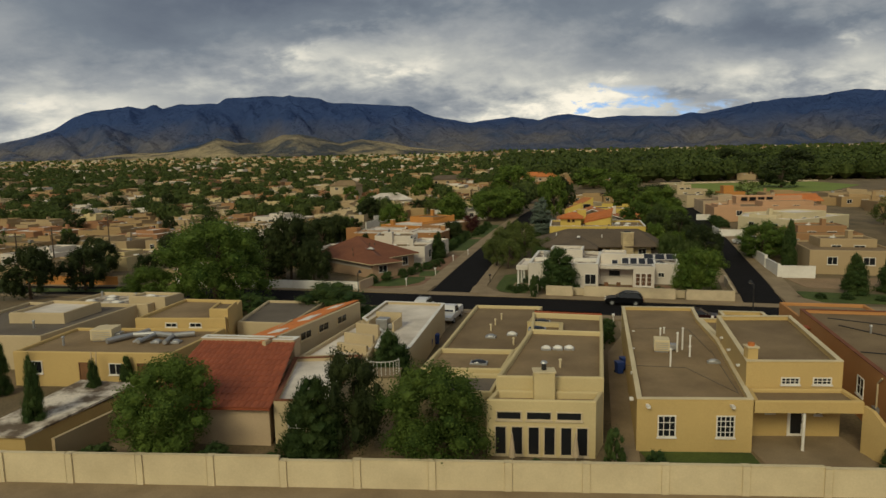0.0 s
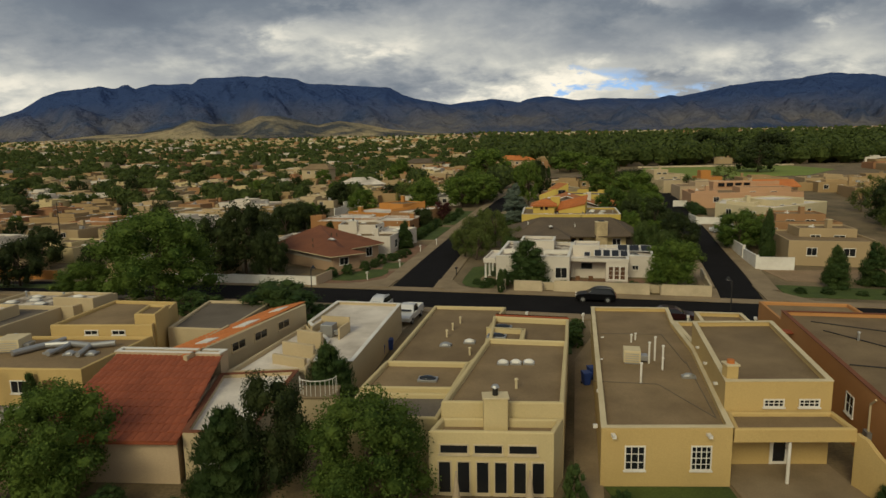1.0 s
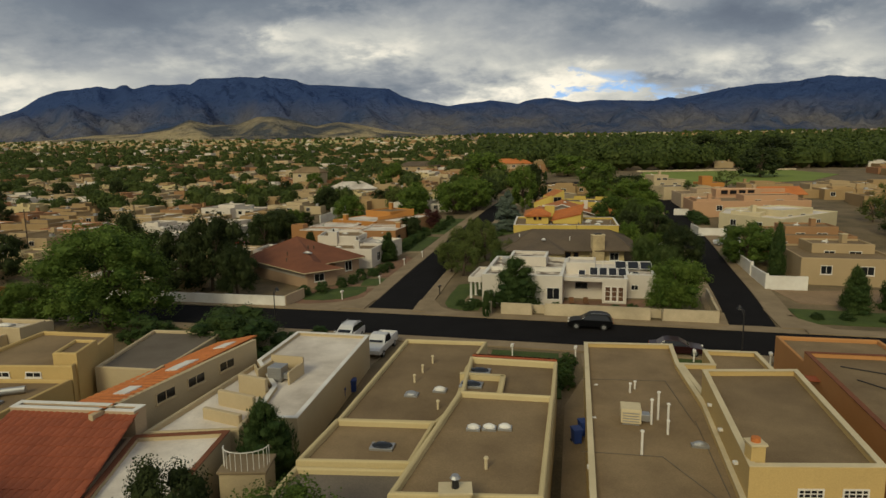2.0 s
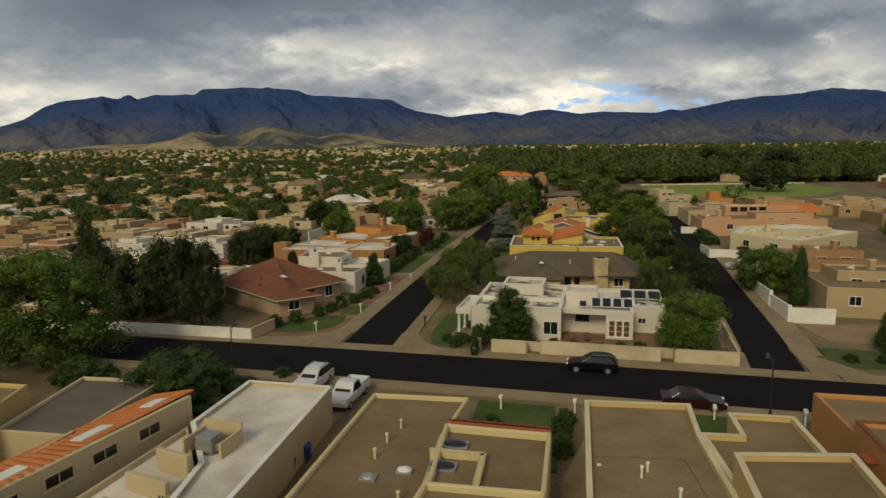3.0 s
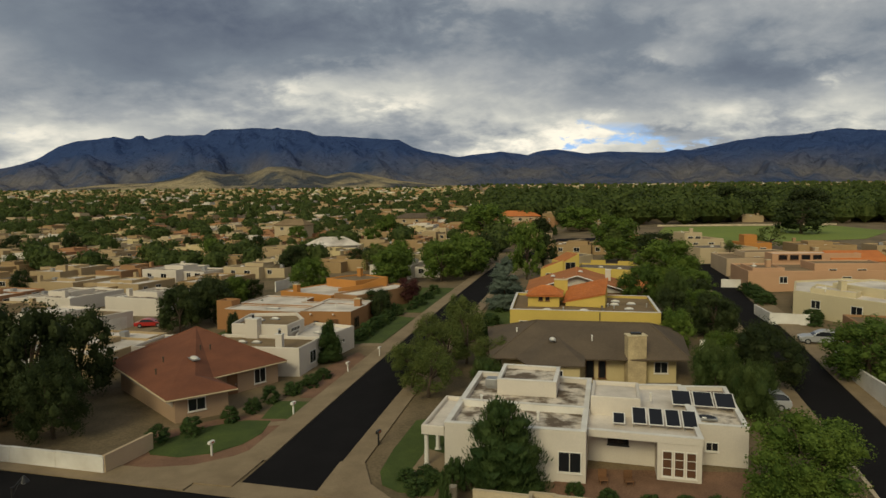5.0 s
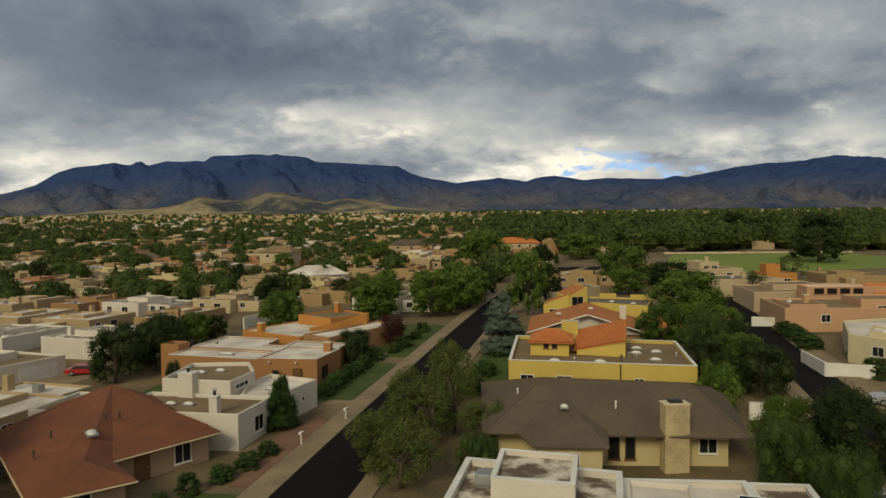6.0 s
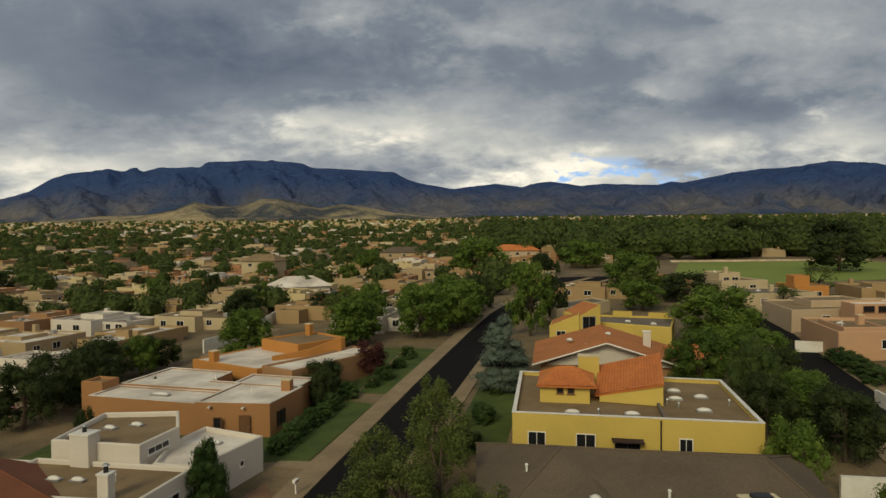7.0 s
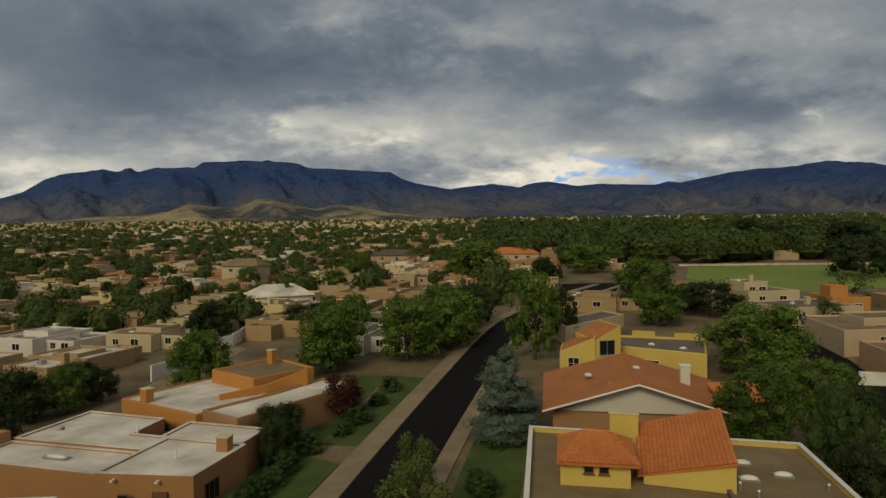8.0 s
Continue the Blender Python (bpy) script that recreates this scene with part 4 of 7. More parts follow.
def duct_house():
    h = thing("house", "tan stucco house with roof ducts and a raised block", "house", -27, 70, 0.0)
    block(h, [(-36, 61.9), (-21.9, 60.9), (-20.6, 68.9), (-35.5, 69.7)], 3.0, "yellow", "roof_tan", 0.25)
    block(h, [(-29.5, 69.4), (-20.55, 69.0), (-22.0, 77.2), (-28.7, 78.3)], 3.95, "yellow", "roof_tan", 0.3)
    block(h, [(-22.4, 69.8), (-20.5, 69.6), (-20.9, 73.0), (-22.8, 73.2)], 4.7, "yellow", "roof_tan", 0.2)
    block(h, [(-20.4, 71.5), (-14.9, 70.6), (-13.6, 80.6), (-20.6, 81.5)], 3.0, "sand", "roof_grey", 0.25)
    block(h, [(-48.5, 66.5), (-36.5, 66.0), (-34.5, 79.0), (-48.5, 81)], 3.2, "sand", "roof_grey", 0.3)
    block(h, [(-44, 72), (-38, 71.6), (-37.5, 77), (-43.5, 78)], 4.0, "sand", "roof_white", 0.3)
    cooler(h, -30.6, 66.4, 2.75, 1.9, 1.1, -5)
    pts = [(-29.5, 64.6), (-28.2, 66.6), (-26.2, 66.9), (-24.3, 66.3), (-22.6, 66.9)]
    for p, q in zip(pts, pts[1:]):
        part("duct", tube(at(h, *p, 3.05), at(h, *q, 3.05), 0.26, None, 10), M["metal"], h, "silver sheet metal roof duct")
    for p, q in (((-26.2, 66.9), (-26.5, 64.3)), ((-24.3, 66.3), (-24.0, 64.0)), ((-28.2, 66.6), (-27.6, 68.3))):
        part("duct", tube(at(h, *p, 3.05), at(h, *q, 3.05), 0.2, None, 10), M["metal"], h, "silver sheet metal roof duct")
    for x, y in ((-25.2, 65.0), (-27.0, 65.4), (-23.4, 64.9)):
        skylight(h, x, y, 2.78, 0.8, 0.8, 0, "metal")
    for x, y in ((-33, 64), (-31.5, 68), (-40, 70), (-46, 69)):
        vent(h, x, y, 2.9, 0.7, 0.1, "metal")
    a, b = (-29.5, 69.4), (-20.55, 69.0)
    window(h, a, b, 3.0, 4.2, 3.05, 3.5, 2, 1)
    window(h, a, b, 5.4, 6.6, 3.05, 3.5, 2, 1)
    a, b = (-36, 61.9), (-21.9, 60.9)
    window(h, a, b, 1.2, 2.6, 1.1, 2.2, 2, 1)
    door(h, a, b, 6.0, 6.9, 2.05)
    door(h, a, b, 11.2, 12.1, 2.05)
    window(h, a, b, 8.6, 9.8, 1.1, 2.1, 2, 1)
    # shed roof over the yard in front
    s = thing("patio_shed", "tan walled patio shed with pale pitched roof", "shed", -26, 52, 0.0)
    block(s, [(-28.4, 48.4), (-25.0, 48.2), (-22.3, 55.6), (-26.2, 55.8)], 1.75, "yellow", "roof_grey", 0.05)
    roof_plane(s, [(-28.7, 48.1, 1.8), (-24.8, 47.9, 1.8), (-22.0, 55.9, 2.3), (-26.4, 56.1, 2.5)], "roof_dirty")


duct_house()


def yard_behind_wall():
    """Ladder, yard wall and rooftop odds and ends round the house with ducts."""
    l = thing("ladder", "pale wooden ladder leaning on a tan wall", "ladder", -28.2, 60.6, 0.0, -4)
    for sx in (-0.22, 0.22):
        part("rail", box((sx - 0.03, -0.03, 0), (sx + 0.03, 0.03, 3.3), pose(0, -0.35, 0, -6, 0, 0)), M["canvas"], l)
    for k in range(9):
        part("rung", box((-0.22, -0.02, 0.3 + 0.33 * k), (0.22, 0.02, 0.34 + 0.33 * k), pose(0, -0.35, 0, -6, 0, 0)), M["canvas"], l)
    garden_wall("tan stucco yard wall with a stepped top", [(-22.6, 47.4), (-20.8, 54.0), (-20.0, 60.0)], 1.9, "stucco_tan")
    garden_wall("low tan stucco parapet between two flat roofs", [(-15.2, 66.8), (-14.6, 70.4)], 3.4, "stucco_sand")
    r = thing("roof_terrace", "pale flat roofs with domes, low parapets and stains", "roof", -42, 82, 0.0)
    block(r, [(-43.6, 79.8), (-33.2, 78.6), (-31.8, 84.4), (-42.6, 86.0)], 3.3, "sand", "roof_dirty", 0.35)
    block(r, [(-36.2, 80.2), (-31.6, 79.4), (-30.9, 82.0), (-35.6, 82.8)], 3.9, "sand", "roof_dirty", 0.3)
    for x, y in ((-41.6, 81.6), (-39.6, 82.4), (-38.0, 80.8), (-40.4, 84.0), (-34.0, 81.0)):
        skylight(r, x, y, 2.98 if x < -37 else 3.62, 1.3, 0.9, 6, "white")
    for x, y in ((-37.2, 83.6), (-42.0, 84.6)):
        vent(r, x, y, 2.95, 0.6, 0.1, "metal")


def garden_wall(label, pts, top, mat, thick=0.22, name="garden_wall", piers=0.0):
    x0, y0 = pts[0]
    w = thing(name, label, "wall", x0, y0)
    for a, b in zip(pts, pts[1:]):
        n = max(1, int(math.hypot(b[0] - a[0], b[1] - a[1]) / 4))
        for k in range(n):
            p = [a[i] + (b[i] - a[i]) * k / n for i in (0, 1)]
            q = [a[i] + (b[i] - a[i]) * (k + 1) / n for i in (0, 1)]
            m, l = wall_frame(w, p, q)
            g = (land(*p) + land(*q)) / 2 - land(x0, y0)
            part("wall_section", box((-0.02, -thick / 2, g - 0.5), (l + 0.02, thick / 2, g + top), m, 0.02), M[mat], w)
            if piers:
                part("pier", box((-0.18, -0.18, g - 0.5), (0.18, 0.18, g + top + 0.1), m, 0.02), M[mat], w)
    return w


yard_behind_wall()


def orange_house():
    h = thing("house", "orange stucco house with low gravel roof", "house", 34, 58, 0.0)
    poly = [(26.9, 45.2), (38.5, 43.8), (43.5, 67.4), (32.9, 69.4)]
    block(h, poly, 4.2, "terracotta", "roof_tan", 0.3, coping="shingle_red")
    block(h, [(33.0, 69.5), (40.5, 68.1), (42.0, 74.5), (34.4, 76.0)], 3.4, "terracotta", "roof_tan", 0.3)
    a, b = (32.9, 69.4), (26.9, 45.2)
    window(h, a, b, 14.6, 15.8, 1.6, 2.9, 2, 2)
    m, _ = wall_frame(h, a, b)
    bm = bmesh.new()
    add_tube(bm, m @ Vector((18.2, 0.1, 0)), m @ Vector((18.2, 0.1, 3.5)), 0.06)
    add_tube(bm, m @ Vector((18.2, 0.1, 3.5)), m @ Vector((18.8, 0.1, 4.0)), 0.06)
    part("downpipe", bm, M["stucco_sand"], h)
    part("meter_box", box((17.9, 0.02, 1.1), (18.5, 0.25, 1.9), m, 0.02), M["metal"], h)
    bm = bmesh.new()
    for p, q in (((33.5, 64.5), (37.5, 56.0)), ((30.6, 57.0), (41.0, 53.0)), ((34.0, 67.0), (40.5, 62.0))):
        add_tube(bm, at(h, *p, 3.93), at(h, *q, 3.93), 0.05, None, 6)
    part("conduit", bm, M["dark_metal"], h)
    for x, y in ((34.5, 62), (37, 60), (39, 64), (33, 53)):
        vent(h, x, y, 3.9, 0.6, 0.08, "metal")
    part("awning", box((17.0, 0.02, 4.25), (18.0, 0.7, 4.32), m @ Matrix.Translation((-14.4, 0, -1.0))), M["tile_red"], h)


orange_house()


def block_wall():
    w = thing("boundary_wall", "cream block boundary wall with square piers along the walk", "wall", 0, 45, 0.0)
    ys = lambda x: 44.9 - 0.033 * x
    k = 0
    x = -78.5
    while x < 62:
        x1 = x + 4.15
        a, b = Vector((x, ys(x), 0)), Vector((x1, ys(x1), 0))
        m, n = wall_frame(w, a[:2], b[:2])
        top = 1.72 + (0.12 if x < -12 else 0.0) - (0.1 if (k % 7) == 3 else 0)
        part("wall_panel", box((0.2, -0.09, -0.4), (n - 0.2, 0.09, top), m, 0.03), M["block"], w)
        part("capping", box((0.2, -0.11, top), (n - 0.2, 0.11, top + 0.05), m, 0.015), M["block"], w)
        part("pier", box((-0.2, -0.15, -0.4), (0.2, 0.15, top + 0.05), m, 0.03), M["block"], w)
        x, k = x1, k + 1


block_wall()


# ---- corner house with solar panels ----
def white_house():
    h = thing("house", "white stucco corner house with flat roofs and solar panels", "house", 22, 104, 0.15)
    block(h, [(11.3, 101.5), (21.0, 99.6), (24.2, 112.3), (14.3, 114.8)], 3.7, "white", "roof_dirty", 0.4, 0.35, coping="white")
    # roof slab carried over a recessed patio between the wing and the bay
    block(h, [(21.05, 101.4), (26.0, 100.1), (28.9, 99.4), (31.9, 111.9), (24.3, 112.3)], 3.25, "white", "roof_white", 0.35, 0.3, base=2.78, coping="white")
    block(h, [(21.6, 103.5), (26.55, 102.2), (26.05, 100.15), (28.85, 99.45), (31.8, 111.8), (24.4, 112.2)], 2.84, "white", "roof_white", 0.05)
    block(h, [(29.75, 102.6), (33.1, 101.8), (35.7, 111.6), (31.95, 111.9)], 3.15, "white", "roof_dirty", 0.3, 0.3, coping="white")
    block(h, [(15.6, 109.2), (20.4, 108.2), (21.5, 112.8), (16.6, 114.0)], 4.6, "white", "roof_dirty", 0.3, coping="white")
    block(h, [(22.6, 105.4), (26.2, 104.6), (27.3, 108.8), (23.7, 109.6)], 4.4, "white", "roof_white", 0.3)
    # step in the roof between the stained rear and the front terrace
    part("roof_step", box((0, -0.15, 3.0), (9.6, 0.15, 3.85), wall_frame(h, (12.6, 106.4), (22.0, 104.3))[0], 0.05), M["white"], h)
    for x in (21.15, 26.15):
        part("patio_post", box((-0.16, -0.16, 0), (0.16, 0.16, 2.8), Matrix.Translation(at(h, x + 0.15, 101.55 if x < 25 else 100.45)) @ pose(0, 0, 0, 0, 0, -14), 0.02), M["white"], h)
    # entry porch with columns
    block(h, [(9.6, 102.2), (11.25, 101.8), (13.0, 108.6), (11.3, 109.0)], 3.3, "white", "roof_white", 0.3, base=2.6, name="porch_roof")
    for x, y in ((9.95, 102.5), (10.7, 105.5), (11.4, 108.6)):
        p = part("column", tube(at(h, x, y, 0), at(h, x, y, 2.65), 0.17, 0.15, 12), M["white"], h)
        part("column_base", box((-0.24, -0.24, -0.1), (0.24, 0.24, 0.15), Matrix.Translation(at(h, x, y)), 0.02), M["white"], p)
    part("porch_floor", box((-1.3, -0.8, -0.3), (1.2, 7.2, 0.12), Matrix.Translation(at(h, 10.4, 102.4)) @ pose(0, 0, 0, 0, 0, -14)), M["concrete"], h)
    for k in range(3):
        part("step", box((-1.1, -1.2 - 0.3 * k, -0.4), (0.9, -0.8 - 0.3 * k, 0.06 - 0.14 * k), Matrix.Translation(at(h, 10.4, 102.4)) @ pose(0, 0, 0, 0, 0, -14)), M["concrete"], h)
    door(h, (14.3, 114.8), (11.3, 101.5), 10.2, 11.2, 2.1)
    a, b = (11.3, 101.5), (21.0, 99.6)
    window(h, a, b, 8.0, 9.6, 0.75, 2.25, 2, 1)
    window(h, a, b, 2.6, 3.4, 0.9, 2.2, 1, 2)
    a, b = (21.6, 103.5), (26.55, 102.2)
    window(h, a, b, 1.8, 3.3, 1.5, 2.2, 2, 1, "dark_metal")
    a, b = (26.05, 100.15), (28.85, 99.45)
    for s in (0.3, 1.08, 1.86):
        window(h, a, b, s, s + 0.7, 0.4, 2.25, 1, 3, "white", "shutter")
    a, b = (29.7, 102.6), (33.1, 101.8)
    window(h, a, b, 0.6, 1.5, 1.2, 1.9, 2, 1)
    # solar panels, tilted, in two rows
    for x, y, n, w in ((23.6, 102.7, 1, 0.9), (25.0, 102.6, 4, 1.05), (29.4, 106.8, 3, 1.5)):
        for k in range(n):
            m = Matrix.Translation(at(h, x + k * (w + 0.12) * 0.97, y - k * (w + 0.12) * 0.235)) @ pose(0, 0, 3.05, 18, 0, -14)
            p = part("solar_panel", box((0, 0, 0.16), (w, 2.0 if n != 1 else 1.3, 0.2), m, 0.005), M["white"], h, "dark solar panel in a pale frame")
            part("cell_sheet", box((0.08, 0.08, 0.195), (w - 0.08, (2.0 if n != 1 else 1.3) - 0.08, 0.206), m), M["panel"], p)
            for yy in (0.1, 1.1):
                part("rack", box((0.1, yy, -0.25), (0.16, yy + 0.06, 0.16), m), M["metal"], p)
    skylight(h, 31.0, 104.2, 2.95, 1.6, 0.7, 14, "glass")
    for x, y in ((18.2, 103.0), (27.9, 107.5), (14.2, 107.0)):
        vent(h, x, y, 3.3, 0.6, 0.09, "white")
    cooler(h, 15.3, 111.2, 3.35, 1.0, 0.8, 14, "metal")
    # dark rounded patio chairs and pots
    for x, y in ((22.2, 99.6), (23.9, 99.4)):
        c = thing("patio_chair", "dark wicker patio chair against a white wall", "chair", x, y, group="patio chairs")
        part("seat", box((-0.3, -0.3, 0.35), (0.3, 0.3, 0.45), None, 0.03), M["wood"], c)
        part("backrest", box((-0.3, 0.24, 0.45), (0.3, 0.32, 1.0), None, 0.03), M["wood"], c)
        for sx in (-0.26, 0.22):
            for sy in (-0.26, 0.22):
                part("leg", box((sx, sy, 0), (sx + 0.04, sy + 0.04, 0.36)), M["wood"], c)


white_house()


garden_wall("low cream stucco yard wall before the corner house", [(13.2, 96.1), (16.6, 95.3)], 1.45, "cream_wall")
garden_wall("low cream stucco yard wall before the corner house", [(16.6, 95.3), (16.9, 96.6), (18.4, 96.3), (18.2, 95.2)], 1.0, "cream_wall")
garden_wall("long low cream stucco yard wall along the street", [(18.2, 95.2), (29.4, 92.5)], 1.5, "cream_wall")
garden_wall("low cream stucco yard wall at the street corner", [(30.9, 92.3), (36.4, 91.1), (39.5, 101.5)], 1.45, "cream_wall")
garden_wall("low recessed cream stucco wall behind a planter", [(29.4, 92.5), (29.8, 94.0), (31.2, 93.7), (30.9, 92.3)], 1.05, "cream_wall")
garden_wall("low cream stucco gate pier by the steps", [(11.4, 96.5), (12.1, 96.35)], 1.5, "cream_wall", 0.5)
garden_wall("white stucco garden wall along the street corner", [(-45, 109.2), (-22, 103.6), (-13.6, 101.6)], 1.35, "white")
garden_wall("salmon stucco garden wall beside a gate", [(-13.6, 101.6), (-12.3, 106.0)], 1.4, "stucco_pink")
garden_wall("white slatted wall along the side street", [(49.0, 105.3), (50.3, 112), (52.0, 119.8), (53.2, 124.5)], 1.85, "white", piers=1)
garden_wall("white wall across a front yard", [(49.0, 105.3), (53.8, 104.3)], 1.85, "white")
garden_wall("white wall along the side street", [(59.9, 141.2), (55.4, 142.6), (56.6, 149.4)], 1.5, "white")
garden_wall("white wall before a pale house", [(61.6, 172.6), (67.8, 170.6)], 1.5, "white")
garden_wall("short white panel wall beside the side street", [(40.9, 130.2), (44.0, 129.7)], 1.6, "white")
garden_wall("white wall beside the side street gardens", [(38.4, 112.0), (41.5, 124)], 1.5, "white")
garden_wall("white stucco lane wall below flat-roofed houses", [(-26.8, 188.7), (-24.2, 198.0)], 2.2, "white")
garden_wall("white stucco lane wall below flat-roofed houses", [(-27.1, 206.5), (-23.6, 212.2), (-24.0, 223.5)], 2.2, "white")
garden_wall("white stucco lane wall below flat-roofed houses", [(-23.8, 225.7), (-17.8, 228.6)], 2.0, "white")
garden_wall("orange stucco garden wall beyond the lawn", [(-75, 116), (-56, 111.5)], 1.6, "stucco_bright_orange")


def hip_house():
    h = thing("house", "grey brown hip-roofed brick house with wide chimney", "house", 27, 127)
    block(h, [(17.0, 121.6), (34.6, 120.4), (38.0, 131.8), (17.4, 134.2)], 2.7, "cream", "roof_grey", 0.05)
    hip_roof(h, [(15.6, 120.2), (35.6, 118.9), (39.6, 132.6), (16.2, 135.6)], [(21.4, 128.0), (33.6, 125.9)], 2.65, 5.0, "shingle")
    roof_plane(h, [(19.2, 117.2, 2.65), (24.6, 116.9, 2.65), (22.6, 124.8, 4.3)], "shingle")
    roof_plane(h, [(19.2, 117.2, 2.65), (22.6, 124.8, 4.3), (17.6, 122.0, 2.8)], "shingle")
    roof_plane(h, [(24.6, 116.9, 2.65), (25.6, 121.8, 2.9), (22.6, 124.8, 4.3)], "shingle")
    block(h, [(19.6, 117.7), (24.2, 117.4), (25.0, 121.5), (19.9, 121.9)], 2.62, "cream", "roof_grey", 0.03)
    chimney(h, 30.3, 119.9, -0.5, 5.0, 1.9, 1.1, "brick", 4, False)
    part("chimney_vent", box((-0.5, -0.3, 5.1), (0.5, 0.3, 5.3), Matrix.Translation(at(h, 30.3, 119.9)), 0.03), M["dark_metal"], h)
    skylight(h, 22.3, 122.2, 4.0, 0.65, 0.75, 4, "white")
    for x, y in ((26.5, 122.5), (31.5, 127.8), (19.0, 126.5)):
        vent(h, x, y, 3.9, 0.5, 0.07, "white")
    a, b = (25.2, 121.0), (34.6, 120.4)
    for s, e in ((0.3, 1.2), (1.6, 2.4)):
        window(h, a, b, s, e, 0.3, 2.2, 1, 1, "wood")
    window(h, (19.6, 117.7), (24.2, 117.4), 1.2, 3.0, 0.8, 2.1, 2, 1)
    window(h, a, b, 7.2, 8.6, 0.9, 2.1, 2, 1)


hip_house()


def gold_house():
    h = thing("house", "bright yellow stucco house with parapet and tiled towers", "house", 29, 142)
    block(h, [(19.1, 136.4), (37.3, 133.2), (40.0, 146.6), (21.4, 151.0)], 4.3, "gold", "roof_tan", 0.35, coping="white")
    # roof partition seam
    part("roof_seam", box((-0.12, 0, 3.7), (0.12, 13.5, 4.28), Matrix.Translation(at(h, 30.6, 134.6)) @ pose(0, 0, 0, 0, 0, -11)), M["roof_grey"], h)
    block(h, [(21.9, 140.6), (26.0, 139.9), (26.8, 143.9), (22.7, 144.6)], 5.55, "gold", "roof_tan", 0.05)
    q = [(21.6, 140.1), (26.4, 139.3), (27.3, 144.1), (22.5, 144.9)]
    hip_roof(h, q, [(24.0, 143.3), (25.3, 143.1)], 5.5, 6.4, "tile")
    tile_rows(h, [(21.7, 140.1, 5.55), (26.3, 139.35, 5.55), (25.6, 142.6, 6.33), (23.6, 142.9, 6.33)], "tile", 8, 20)
    a, b = (21.9, 140.6), (26.0, 139.9)
    window(h, a, b, 1.4, 2.0, 4.75, 5.3, 1, 1, "wood")
    window(h, a, b, 2.3, 2.9, 4.75, 5.3, 1, 1, "wood")
    block(h, [(27.0, 140.6), (31.7, 139.0), (33.4, 145.2), (28.6, 146.4)], 4.4, "gold", "roof_tan", 0.05)
    bm = box((0, -0.12, 4.0), (4.9, 0.12, 5.75), wall_frame(h, (27.0, 140.6), (31.7, 139.0))[0])
    left_end = min(v.co.x for v in bm.verts)
    for v in bm.verts:
        if v.co.z > 5 and v.co.x < left_end + 1.0:
            v.co.z = 4.45
    part("gable_wall", bm, M["stucco_gold"], h)
    q = [(26.6, 140.6, 4.5), (31.8, 138.6, 5.9), (33.9, 145.6, 7.1), (28.4, 146.8, 5.7)]
    roof_plane(h, q, "tile")
    tile_rows(h, [(x, y, z + 0.03) for x, y, z in q], "tile", 13, 22)
    part("side_wall", box((0, -0.14, 4.0), (6.4, 0.1, 5.9), wall_frame(h, (31.75, 138.9), (33.6, 145.2))[0]), M["stucco_gold"], h)
    chimney(h, 27.2, 145.6, 3.9, 6.9, 1.9, 1.0, "gold", -12, False)
    a, b = (19.1, 136.4), (37.3, 133.2)
    for s, e in ((1.2, 2.6), (4.9, 6.4), (12.5, 13.5)):
        window(h, a, b, s, e, 1.5, 2.9, 2, 1)
    m, _ = wall_frame(h, a, b)
    part("awning", box((7.6, 0.02, 2.6), (9.9, 0.9, 2.68), m, 0.02), M["awning"], h)
    window(h, a, b, 7.8, 9.7, 0.9, 2.5, 2, 1, "dark_metal")
    part("gutter", tube(m @ Vector((11.2, 0.08, 0)), m @ Vector((11.2, 0.08, 4.2)), 0.06), M["dark_metal"], h)
    for x, y in ((33.6, 141.0), (34.4, 143.6), (34.6, 137.4), (24.0, 137.2), (28.6, 136.6), (36.0, 141.5), (33.2, 146.2)):
        skylight(h, x, y, 3.97, 1.2, 0.6, 12, "white")
    for x, y in ((32.4, 139.6), (32.9, 138.4), (26.0, 136.8), (37.4, 139.2)):
        vent(h, x, y, 3.95, 0.45, 0.08, "metal")


gold_house()


